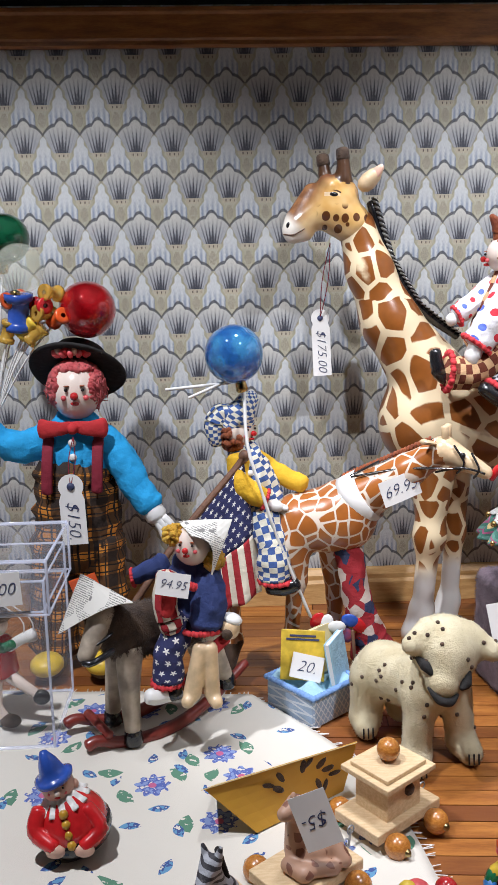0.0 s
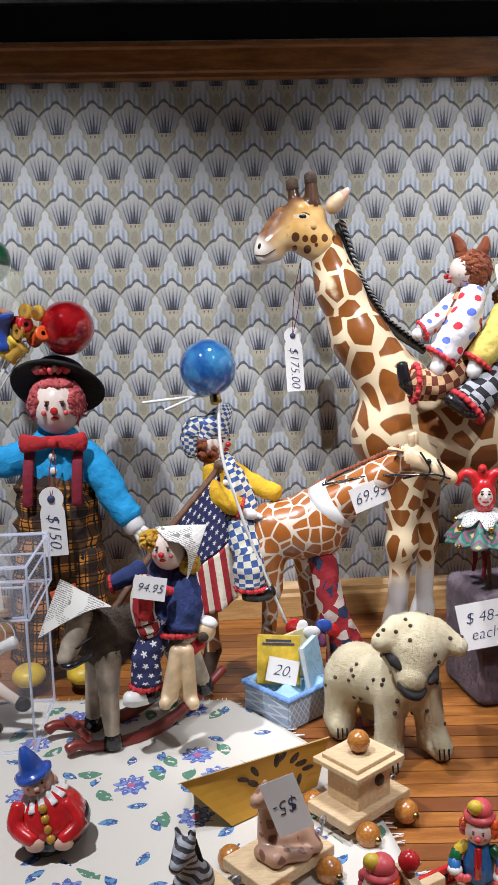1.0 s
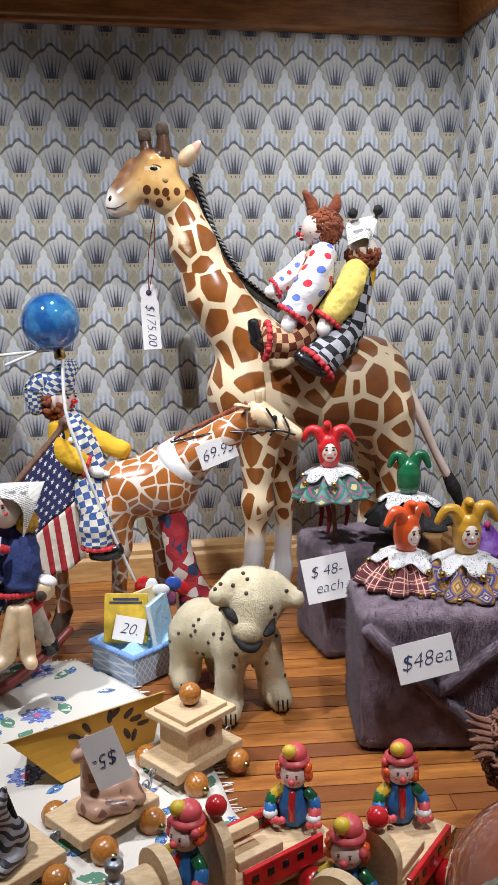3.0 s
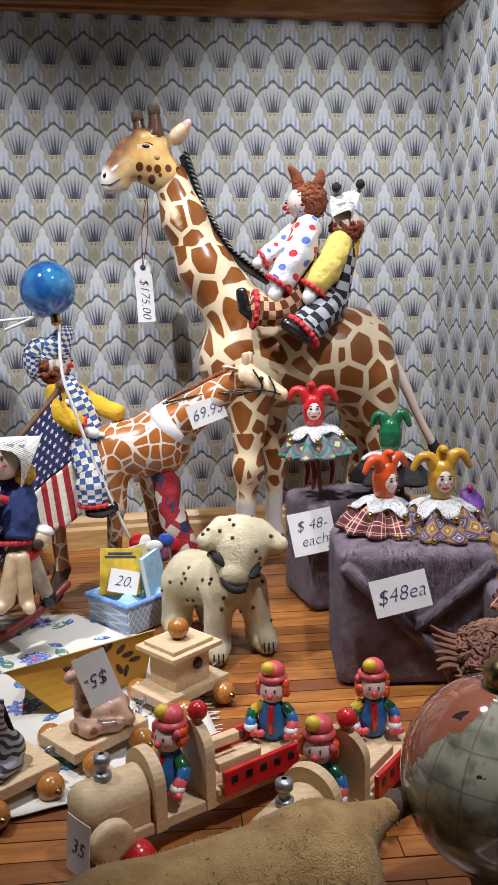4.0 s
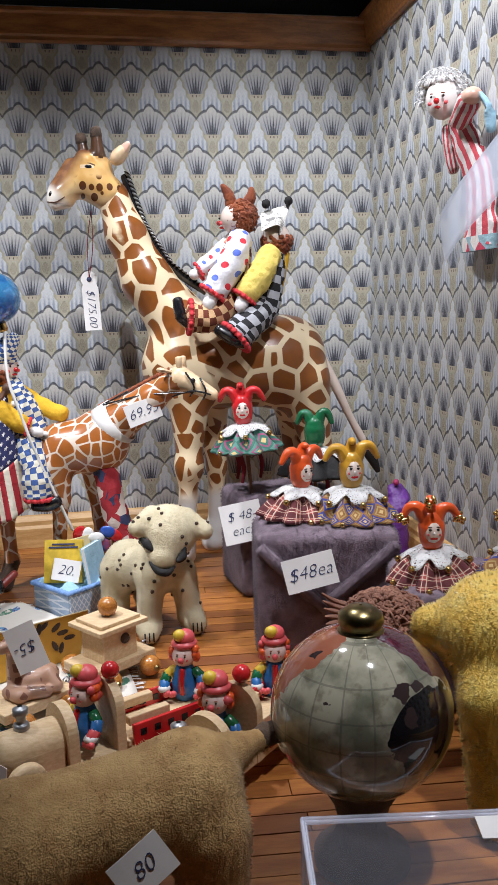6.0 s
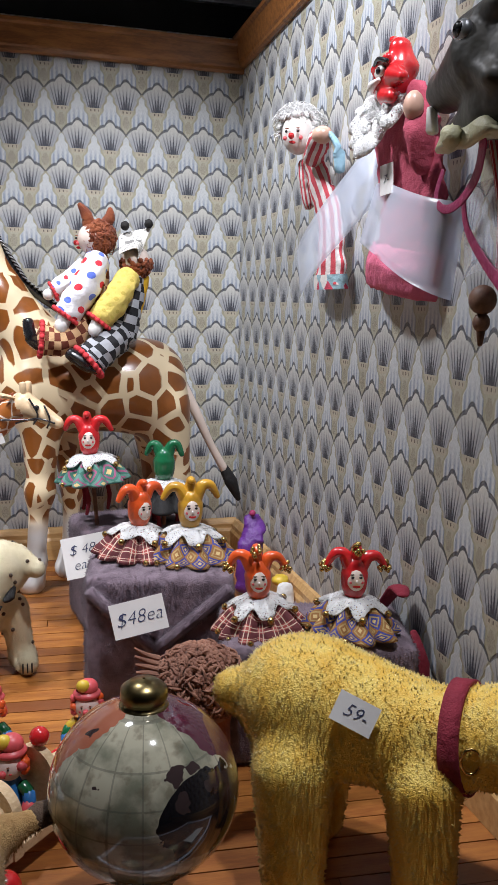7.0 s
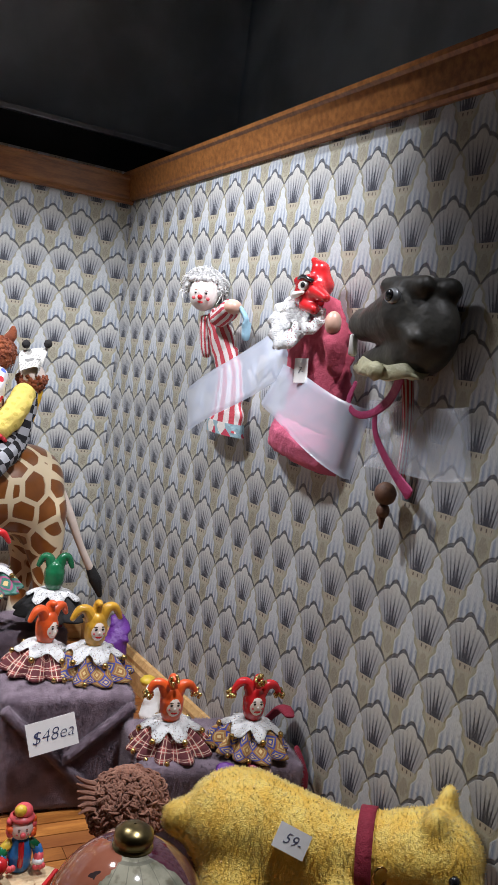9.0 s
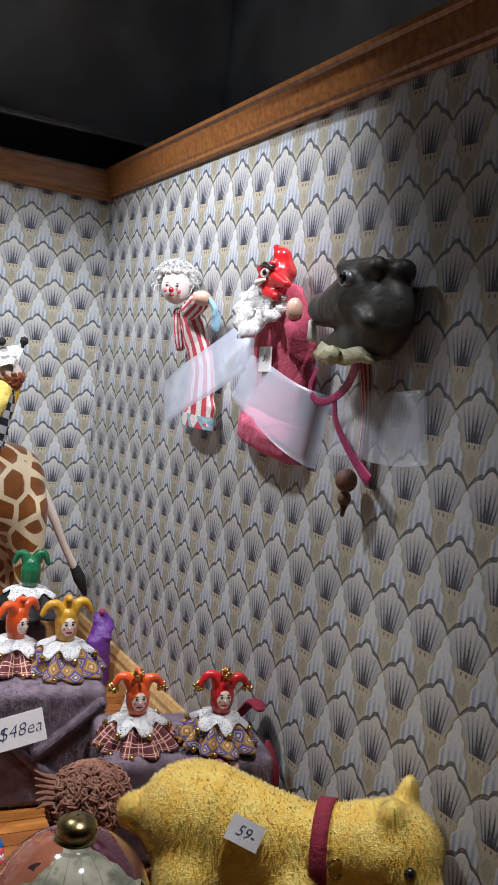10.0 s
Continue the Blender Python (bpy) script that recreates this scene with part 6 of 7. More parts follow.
f.grid(lambda u, v: mm @ V(((u - 0.5) * wd * 0.96, (v - 0.5) * dp * 0.96, 0.036 + 0.008 * noise.noise((u * 5, v * 5, 1)) + 0.006 * math.sin(u * 9) * math.sin(v * 8))), 20, 16, M_BLUECLOTH, True, 0.001)
part("gauze", f, t, "pale blue gauze lining")


def book(c, size, tilt, rz, cover, label):
    t = thing("book", c, label, "book", "small books in the blue box")
    m = pose(*c, 0, 0, rz) @ pose(0, 0, 0, tilt, 0, 0)
    f = Form()
    for s in (-1, 1):
        f.box((0, 0, 0), (size[0], 0.0012, size[2]), cover, 0, 0.0003, m=m @ pose(0, s * size[1] / 2, 0))
    part("cover", f, t)
    f = Form()
    f.box((0, 0, 0), (size[0] * 0.96, size[1] - 0.001, size[2] * 0.96), M_CARD, 0, 0, m=m)
    part("pages", f, t)
    return t, m


M_BOOKY = paint("yellow_book_cover", (0.66, 0.46, 0.05), 0.45, 0.3, 70, 0.05)
M_BOOKB = paint("blue_red_book_cover", (0.06, 0.18, 0.52), 0.4, 0.5, 70, 0.05, c2=(0.55, 0.06, 0.06))
bk, m = book((-0.487, -0.316, 0.064), (0.050, 0.006, 0.056), -18, -12, M_BOOKY, "small yellow illustrated book leaning in the blue box")
for k, wdt in ((0.022, 0.030), (0.018, 0.038)):
    f = Form()
    f.box((0, 0, 0), (wdt, 0.0006, 0.0022), M_INK, 0, 0, m=m @ pose(0, -0.0042, k))
    part("title_bar", f, bk)
book((-0.448, -0.318, 0.060), (0.046, 0.006, 0.050), -10, 62, M_BLUECLOTH, "small pale blue book standing in the blue box")
book((-0.462, -0.300, 0.064), (0.044, 0.005, 0.052), -14, 40, M_CREAMP, "small cream book standing in the blue box")
price_card((-0.484, -0.331, 0.056), (-0.18, -1, 0.35), 0.036, 0.028, "20.", 0.018, -10)

f = Form()
for k, (x, z, m) in enumerate(((-0.444, 0.085, M_WHITE), (-0.428, 0.092, M_BLUE), (-0.418, 0.085, M_RED), (-0.432, 0.074, M_BOOKB), (-0.455, 0.089, M_WHITE), (-0.466, 0.092, M_RED), (-0.410, 0.072, M_RED), (-0.423, 0.080, M_YELCLAY))):
    f.ball((x, -0.290 + 0.001 * k, z), (0.011, 0.0025, 0.008), m, (0, 25 * k, 0), 10, 6)
f.tube([(-0.425, -0.290, 0.080), (-0.420, -0.290, 0.010)], 0.002, M_STICK, 6)
solid(f, "paper_figure", (-0.43, -0.29, 0.01), "red, white and blue cut paper toy figure behind the blue box", "paper toy")


# ---------- wooden train of animals ----------
ANG = 37.0
DV = V((math.cos(radians(ANG)), math.sin(radians(ANG)), 0))
CV = V((-DV.y, DV.x, 0))


def wagon(c, half, wide, label):
    """A bare wooden plate on four turned bead wheels with screw eyes at its ends."""
    t = thing("toy_wagon", c, label, "toy wagon", "animal train wagons")
    c = V(c)
    f = Form()
    f.box(c + V((0, 0, 0.019)), (half * 2, wide * 2, 0.010), M_TOYWOOD, ANG, 0.0012)
    part("platform", f, t)
    for a in (-1, 1):
        for b in (-1, 1):
            f = Form()
            p = c + DV * (half * 0.62 * a) + CV * ((wide + 0.008) * b) + V((0, 0, 0.0115))
            f.ball(p, 0.0115, M_BEADWOOD, (0, 0, 0), 18, 12)
            w = part("wheel", f, t, "varnished round wooden bead")
            f = Form()
            f.ball(p + CV * (0.011 * b), 0.0035, M_BRASS, (0, 0, 0), 10, 6)
            part("axle_nail", f, w)
    for a in (-1, 1):
        f = Form()
        p = c + DV * ((half + 0.006) * a) + V((0, 0, 0.020))
        ring = [p + DV * (0.004 * math.cos(q)) + V((0, 0, 0.004 * math.sin(q))) for q in [2 * math.pi * i / 10 for i in range(11)]]
        f.tube(ring, 0.0008, M_STEEL, 5, caps=False, sub=1)
        part("screw_eye", f, t)
    return t


HUT = V((-0.435, -0.538, 0))
wagon(HUT, 0.042, 0.026, "bare wood toy wagon on four round bead wheels")
t = thing("toy_hut", HUT + V((0, 0, 0.024)), "bare wooden toy hut with lidded roof and round knob", "toy hut")
f = Form()
f.box(HUT + V((0, 0, 0.041)), (0.044, 0.038, 0.034), M_TOYWOOD, ANG, 0.0008)
part("body", f, t)
f = Form()
f.box(HUT + V((0, 0, 0.0605)), (0.064, 0.056, 0.005), M_TOYWOOD, ANG, 0.0008)
roof = part("roof", f, t)
f = Form()
f.box(HUT + V((0, 0, 0.065)), (0.052, 0.044, 0.004), M_TOYWOOD, ANG, 0.0008)
part("roof_panel", f, roof)
f = Form()
f.ball(HUT + V((0, 0, 0.0775)), (0.0105, 0.0105, 0.0105), M_BEADWOOD, (0, 0, 0), 18, 12)
part("knob", f, t, "round wooden bead knob")
# The hut wall is uncut; a dark disc imitates the shaded window.
f = Form()
q = HUT + DV * 0.006 - CV * 0.0188 + V((0, 0, 0.045))
f.tube([q, q - CV * 0.0012], 0.0058, M_HORSEBR, 16)
part("window_hole", f, t, "dark round hole")

GC = V((-0.517, -0.612, 0))
wagon(GC, 0.040, 0.026, "bare wood toy wagon carrying a clay giraffe")
f = Form()
g = GC + V((0, 0, 0.024))
f.blob([("c", g + V((-0.006, 0.004, 0.012)), g + V((-0.008, 0.004, 0.048)), 0.012, 0.008, M_CLAY), ("e", g + V((0.010, 0.008, 0.012)), (0.024, 0.017, 0.013), (0, 0, 37), M_CLAY),
        ("c", g + V((-0.008, 0.002, 0.052)), g + V((-0.018, -0.006, 0.050)), 0.009, 0.006, M_CLAY), ("c", g + V((0.0, -0.016, 0.006)), g + V((0.020, -0.014, 0.006)), 0.006, 0.006, M_CLAY),
        ("c", g + V((-0.016, -0.008, 0.006)), g + V((-0.004, -0.020, 0.006)), 0.006, 0.007, M_CLAY), ("c", g + V((0.022, 0.0, 0.018)), g + V((0.030, -0.008, 0.008)), 0.007, 0.006, M_CLAY)], 0.002, 0.004)
f.ball(g + V((-0.010, 0.0, 0.060)), (0.003, 0.003, 0.005), M_CLAY, (0, 0, 0), 8, 6)
solid(f, "clay_giraffe", g, "speckled brown clay giraffe curled up on a toy wagon", "giraffe figurine")
price_card((-0.512, -0.634, 0.079), (-0.15, -1, 0.2), 0.030, 0.044, "$5-", 0.016, 202, "white price card with ink figures tied to a clay giraffe")

ZC = V((-0.592, -0.668, 0))
wagon(ZC, 0.040, 0.026, "bare wood toy wagon carrying a clay zebra")
f = Form()
g = ZC + V((0.002, 0.004, 0.024))
Z = M_ZEBRA
f.blob([("e", g + V((0.004, 0.004, 0.014)), (0.015, 0.013, 0.017), (0, -20, 37), Z), ("c", g + V((0.000, 0.0, 0.022)), g + V((-0.004, -0.004, 0.044)), 0.010, 0.0075, Z),
        ("c", g + V((-0.004, -0.005, 0.047)), g + V((-0.010, -0.016, 0.040)), 0.0085, 0.0055, Z), ("c", g + V((0.010, -0.006, 0.006)), g + V((0.000, -0.022, 0.006)), 0.0065, 0.006, Z),
        ("c", g + V((-0.008, -0.002, 0.018)), g + V((-0.013, -0.016, 0.005)), 0.0055, 0.005, Z), ("c", g + V((0.004, -0.008, 0.020)), g + V((-0.004, -0.019, 0.008)), 0.0055, 0.005, Z),
        ("c", g + V((-0.007, 0.000, 0.052)), g + V((-0.009, 0.001, 0.060)), 0.0035, 0.002, Z), ("c", g + V((0.002, -0.004, 0.052)), g + V((0.004, -0.004, 0.060)), 0.0035, 0.002, Z)], 0.0017, 0.003)
for k in range(9):
    f.ball(g + V((0.002 + 0.0008 * k, 0.001 + 0.0006 * k, 0.054 - 0.0035 * k)), (0.003, 0.003, 0.0035), M_BLKFELT, (0, 0, 0), 7, 5, 0.3)
solid(f, "clay_zebra", g, "black and grey striped clay zebra sitting on a toy wagon", "zebra figurine")
for a, b in ((HUT - DV * 0.048, GC + DV * 0.046), (GC - DV * 0.046, ZC + DV * 0.046)):
    f = Form()
    f.tube([a + V((0, 0, 0.020)), (a + b) / 2 + V((0, 0, 0.010)), b + V((0, 0, 0.020))], 0.0011, M_STEEL, 6)
    solid(f, "wagon_link", (a + b) / 2, "thin wire link between two toy wagons", "link", "wagon links")


# ---------- two clown engines ----------
def clay_clown(c, yaw, s, seed, bow=M_BLUECLAY):
    """A clay clown with a coral hat, orange curls, blue coat and rainbow sleeves."""
    f = Form()
    q = pose(*c, 0, 0, yaw) @ Matrix.Scale(s, 4)
    at = lambda x, y, z: q @ V((x, y, z))
    f.tube([at(0, 0, 0.0), at(0, 0, 0.014), at(0, 0, 0.030)], [0.012 * s, 0.013 * s, 0.008 * s], M_BLUECLAY, 12)
    f.tube([at(0, -0.011, 0.005), at(0, -0.0125, 0.017), at(0, -0.008, 0.028)], 0.003 * s, M_RED, 8)
    f.ball(at(0, 0, 0.040), 0.0115 * s, M_SKINPALE, (0, 0, 0), 18, 12)
    d = (at(0, -1, 0) - at(0, 0, 0)).normalized()
    face(f, at(0, 0, 0.040), d, 0.0115 * s, True, True, M_PINKHAT)
    f.ball(at(0, -0.0122, 0.039), 0.0030 * s, M_PINKHAT, (0, 0, 0), 10, 8)
    rnd = random.Random(seed)
    for i in range(34):
        a = rnd.uniform(-0.12 * math.pi, 1.12 * math.pi)
        f.ball(at(0.012 * math.cos(a), 0.012 * math.sin(a) * 0.9 + 0.001, 0.040 + rnd.uniform(-0.005, 0.008)), 0.0040 * s, M_ORANGE if i % 3 else M_PINKHAT, (0, 0, 0), 7, 5)
    f.lathe([(0.004 * s, 0.0), (0.0125 * s, 0.001 * s), (0.013 * s, 0.0035 * s), (0.010 * s, 0.006 * s)], at(0, 0.003, 0.0485), M_PINKHAT, (0, 0, 1), 20)
    f.ball(at(0.001, 0.003, 0.057), (0.0098 * s, 0.0098 * s, 0.0085 * s), M_PINKHAT, (0, 0, 0), 14, 10)
    f.ball(at(-0.003, -0.003, 0.061), (0.0066 * s, 0.0058 * s, 0.006 * s), M_YELCLAY, (0, 0, 0), 12, 8)
    for sgn in (-1, 1):
        cols = (M_YELCLAY, M_GREEN, M_BLUECLAY, M_PINKHAT)
        pts = [at(0.010 * sgn, 0, 0.025), at(0.0165 * sgn, -0.002, 0.020), at(0.019 * sgn, -0.006, 0.014), at(0.018 * sgn, -0.011, 0.009)]
        for k in range(3):
            f.tube([pts[k], pts[k + 1]], 0.0052 * s, cols[(k + (sgn > 0)) % 4], 8)
        f.ball(pts[-1], (0.0065 * s, 0.0065 * s, 0.004 * s), M_WHITE, (0, 0, 0), 10, 6)
        for k in range(4):
            f.ball(at(0.015 * sgn + 0.0025 * k, -0.015, 0.005 + 0.001 * (k % 2)), 0.0032 * s, M_PINKHAT, (0, 0, 0), 7, 5)
    return solid(f, "clay_clown", c, "small clay clown with coral hat and blue coat", "clown figurine", "clay clowns on the engines")


def engine(front, yaw, driver, rear, label):
    """A bare wood engine: boiler, arched cab plates, tender with red fence, red bead wheels."""
    t = thing("toy_engine", front, label, "toy train", "clown engines")
    q = pose(*front, 0, 0, yaw)
    at = lambda x, y, z: q @ V((x, y, z))

    def bit(name, c, s, mat=M_TOYWOOD, bev=0.0012, lab=""):
        f = Form()
        f.box((0, 0, 0), s, mat, 0, bev, m=q @ pose(*c))
        return part(name, f, t, lab)

    def arch(name, x, w, z0, h, th):
        out = [(-w / 2, z0), (w / 2, z0)] + [(w / 2 * math.cos(a), z0 + h - w / 2 + w / 2 * math.sin(a)) for a in [math.pi * i / 16 for i in range(17)]]
        f = Form()
        f.prism(out, q @ pose(x, 0, 0, 0, 0, 90), th, M_TOYWOOD)
        return part(name, f, t)

    bit("chassis", (0.100, 0, 0.0215), (0.200, 0.042, 0.009))
    f = Form()
    f.tube([at(0.004, 0, 0.044), at(0.048, 0, 0.044)], 0.0185, M_TOYWOOD, 24)
    part("boiler", f, t)
    bit("boiler_block", (0.026, 0, 0.036), (0.044, 0.037, 0.020))
    arch("cab_arch", 0.054, 0.046, 0.018, 0.055, 0.009)
    arch("seat_back", 0.097, 0.044, 0.018, 0.064, 0.008)
    f = Form()
    f.lathe([(0.0065, 0.0), (0.0065, 0.004), (0.004, 0.005), (0.004, 0.010), (0.0062, 0.012), (0.0062, 0.017), (0.002, 0.019)], at(0.020, 0, 0.062), M_STEEL, (0, 0, 1), 14)
    part("funnel", f, t, "silver screw")
    f = Form()
    f.ball(at(0.098, -0.004, 0.090), 0.0078, M_RED, (0, 0, 0), 16, 12)
    f.tube([at(0.098, -0.004, 0.078), at(0.098, -0.004, 0.084)], 0.002, M_TOYWOOD, 8)
    part("red_knob", f, t, "glossy red bead")
    bit("tender_floor", (0.150, 0, 0.029), (0.096, 0.046, 0.006))
    for s in (-1, 1):
        f = Form()
        f.box((0, 0, 0), (0.072, 0.004, 0.020), M_RED, 0, 0.0008, m=q @ pose(0.142, 0.0245 * s, 0.036))
        side = part("red_fence", f, t, "red painted side rail")
        # Black blocks in an uncut rail, standing in for the shade of slots.
        for k in range(5):
            f = Form()
            f.box((0, 0, 0), (0.006, 0.0052, 0.006), M_BLKGLOSS, 0, 0.0004, m=q @ pose(0.115 + 0.0135 * k, 0.0245 * s, 0.038))
            part("fence_slot", f, side)
        f = Form()
        f.box((0, 0, 0), (0.040, 0.008, 0.008), M_TOYWOOD, 0, 0.001, m=q @ pose(0.126, 0.015 * s, 0.046))
        part("handrail", f, t)
    for x in (0.030, 0.165):
        for s in (-1, 1):
            f = Form()
            f.ball(at(x, 0.031 * s, 0.0125), 0.0125, M_RED, (0, 0, 0), 18, 12)
            w = part("wheel", f, t, "glossy red bead wheel")
            f = Form()
            f.ball(at(x, 0.043 * s, 0.0125), 0.0035, M_BRASS, (0, 0, 0), 8, 6)
            part("axle_nail", f, w)
    f = Form()
    f.lathe([(0.0165, -0.004), (0.0165, 0.004), (0.001, 0.004)], at(0.012, -0.027, 0.029), M_TOYWOOD, q.to_3x3() @ V((0, -1, 0)), 20)
    part("mudguard", f, t)
    clay_clown(at(0.077, driver[0], 0.033), driver[1], 0.98, int(yaw) + 3)
    clay_clown(at(0.182, rear[0], 0.036), rear[1], 0.94, int(yaw) + 7)
    return t


engine((-0.526, -0.767, 0), 26.0, (0.004, -48), (0.014, -22), "bare wood toy engine with red bead wheels carrying two clay clowns")
engine((-0.402, -0.828, 0), 45.0, (0.008, -26), (0.018, -10), "bare wood toy engine with red fence carrying two clay clowns")
price_card((-0.526, -0.790, 0.032), (-0.80, -0.6, 0.1), 0.026, 0.040, "35", 0.015, 0, "white price card with ink figures leaning on a toy engine")


# ---------- fleece-wrapped boxes and jesters ----------
def fleece_box(c, size, rz, fold, label):
    t = thing("fleece_box", c, label, "display block", "fleece-wrapped blocks")
    f = Form()
    f.box((c[0], c[1], size[2] / 2), size, M_LAV, rz, 0.011, seg=4)
    f.skin = (0, len(f.v))
    f.sm = [True] * len(f.sm)
    f.pile(20000, 0.0036, 0.0005, M_LAV, 0.2, int(rz) + 40)
    part("block", f, t)
    if fold:
        m = pose(c[0], c[1], 0, 0, 0, rz)
        w, d, h = size
        tl, tr = V((-w * 0.46, 0, h * 0.90)), V((w * 0.46, 0, h * 0.90))
        for e, mid_ in ((tl, V((w * 0.16, 0, h * 0.22))), (tr, V((-w * 0.02, 0, h * 0.44)))):
            f = Form()
            f.tube([m @ (e + V((0, -d / 2 - 0.003, 0))), m @ (mid_ + V((0, -d / 2 - 0.002, 0)))], 0.0068, M_LAV, 10)
            f.skin = (0, len(f.v))
            f.pile(1600, 0.0042, 0.0005, M_LAV, 0.1, 3)
            part("seam", f, t, "raised fleece seam")
    return t


fleece_box((-0.187, -0.500, 0), (0.158, 0.110, 0.142), -10, True, "mauve fleece-wrapped block with folded front standing on floorboards")
fleece_box((-0.192, -0.285, 0), (0.140, 0.100, 0.138), 8, False, "mauve fleece-wrapped block behind another one")
fleece_box((-0.062, -0.655, 0), (0.185, 0.125, 0.118), -14, False, "low mauve fleece-wrapped block beside the papered side wall")
price_card((-0.222, -0.574, 0.108), (-0.12, -1, 0.22), 0.056, 0.036, "$48ea", 0.020, 12, "white price card with ink figures pinned on a fleece block")
price_card((-0.255, -0.352, 0.108), (-0.12, -1, 0.25), 0.054, 0.052, "$ 48-\neach", 0.018, 10, "white price card with ink figures leaning on a fleece block")


def jester(c, s, hat, robe, look_at, lift=0.0, horns=3, bells=True, lean=(0, 0, 0), label=""):
    """A small jester: curling horned cap, pointed lace collar, pleated patterned robe hung with gold bells."""
    f = Form()
    c = V(c)
    up = (V((0, 0, 1)) + V(lean)).normalized()
    d = V(look_at).normalized()
    x = d.cross(V((0, 0, 1))).normalized()
    base = c + up * lift
    rnd = random.Random(int(abs(c.x) * 1000) + 5)
    ph, lob = rnd.uniform(0, 6), 9 + int(abs(c.x) * 1000) % 3
    bx, by = basis(up, (0, 1, 0.01))
    prof = [(0.006, 0.034), (0.020, 0.033), (0.034, 0.024), (0.044, 0.011), (0.047, 0.003), (0.042, 0.0005), (0.030, 0.001)]

    def robe_at(u, v):
        k = v * (len(prof) - 1)
        i = min(int(k), len(prof) - 2)
        r, h = (prof[i][q] + (prof[i + 1][q] - prof[i][q]) * (k - i) for q in (0, 1))
        a = 2 * math.pi * u
        pleat = 0.5 + 0.5 * math.cos(lob * a + ph + 0.7 * math.sin(2 * a))
        r = r * s * (0.82 + 0.32 * pleat ** 0.6 * min(v * 1.6, 1) + 0.05 * math.sin(2 * a + ph))
        return base + (bx * math.cos(a) + by * math.sin(a)) * r + up * (max(h, 0.0005) * s * (0.76 + 0.32 * pleat))

    f.grid(robe_at, 120, 18, robe)

    def collar_at(u, v):
        a = 2 * math.pi * u
        point = 0.5 + 0.5 * math.cos(6 * a + ph + 0.5 * math.sin(3 * a))
        r = s * (0.009 + (0.017 + 0.012 * point) * v)
        h = s * (0.0375 + 0.002 * math.sin(11 * a) * v - (0.006 + 0.007 * point) * v * v)
        return base + (bx * math.cos(a) + by * math.sin(a)) * r + up * h

    f.grid(collar_at, 96, 8, M_NETLACE, True, 0.0008)
    if bells:
        for i in range(11):
            a = 2 * math.pi * i / 11 + 0.2
            f.ball(base + (bx * math.cos(a) + by * math.sin(a)) * 0.047 * s + up * 0.0045 * s, 0.0034 * s, M_GOLD, (0, 0, 0), 9, 6)
        for i in range(6):
            a = (2 * math.pi * i - ph) / 6
            f.ball(base + (bx * math.cos(a) + by * math.sin(a)) * 0.0385 * s + up * 0.0245 * s, 0.0040 * s, M_GOLD, (0, 0, 0), 9, 6)
    h = base + up * 0.054 * s
    f.blob([("e", h, (0.0138 * s, 0.0138 * s, 0.0210 * s), (0, 0, 0), hat), ("c", h + up * 0.010 * s, h + up * 0.015 * s, 0.0138 * s, 0.0120 * s, hat)], 0.0018, 0.004)
    m = d * 0.0056 * s + up * 0.0045 * s
    f.ball(h + m - up * 0.001 * s, (0.0105 * s, 0.0105 * s, 0.0152 * s), M_PORC, (0, 0, 0), 18, 14)
    # painted features, flat on the face
    y = x.cross(d)
    y = y if y.z > 0 else -y
    dab = lambda a, b, r, mat: f.ball(h + m + d * (0.0101 * s * math.sqrt(max(1 - (a / 0.0105) ** 2 - (b / 0.0152) ** 2, 0.1))) + x * a * s + y * b * s, [q * s for q in r], mat, (0, 0, math.degrees(math.atan2(d.y, d.x)) + 90), 8, 6)
    for g in (-1, 1):
        dab(0.0038 * g, 0.0028, (0.0021, 0.0007, 0.0014), M_BLKGLOSS)
        dab(0.0040 * g, 0.0058, (0.0030, 0.0007, 0.0008), M_HORSEBR)
        dab(0.0056 * g, -0.0026, (0.0020, 0.0006, 0.0016), M_PINKHAT)
    dab(0, -0.0010, (0.0013, 0.0018, 0.0020), M_FACEW)
    dab(0, -0.0066, (0.0042, 0.0009, 0.0018), M_RED)
    top = h + up * 0.018 * s
    for k in range(horns):
        a = (k - (horns - 1) / 2) * (1.0 if horns == 3 else 1.5)
        tw = rnd.uniform(0.85, 1.2)
        if a == 0:
            pts = [top, top + up * 0.011 * s, top + up * 0.020 * s * tw + d * 0.003 * s, top + up * 0.019 * s + d * 0.011 * s * tw]
        else:
            pts = [top + x * a * 0.005 * s - up * 0.003 * s, top + x * a * 0.013 * s + up * 0.010 * s * tw, top + x * a * 0.023 * s + up * 0.010 * s * tw, top + x * a * 0.031 * s - up * 0.002 * s]
        f.tube(pts, [0.0088 * s, 0.0066 * s, 0.0052 * s, 0.0030 * s], hat, 12)
        if horns == 3 and c.y < -0.6:
            for j in range(16):
                v = V((rnd.gauss(0, 1), rnd.gauss(0, 1), rnd.gauss(0, 1))).normalized()
                f.ball(pts[-1] + v * 0.0052, 0.0022, M_GOLD, (0, 0, 0), 7, 5)
    if lift:
        f.tube([c, base + up * 0.010], 0.0026, M_STICK, 8)
        for a in (0.6, 2.4, 4.0):
            p = base + V((math.cos(a), math.sin(a), 0)) * 0.020
            f.tube([p + up * 0.004, p - up * 0.020 + V((0.004, 0, 0)), p - up * 0.040], [0.0022, 0.003, 0.002], M_WINE, 6, 0.3)
    return solid(f, "jester_doll", c, label, "jester doll", "jester dolls")


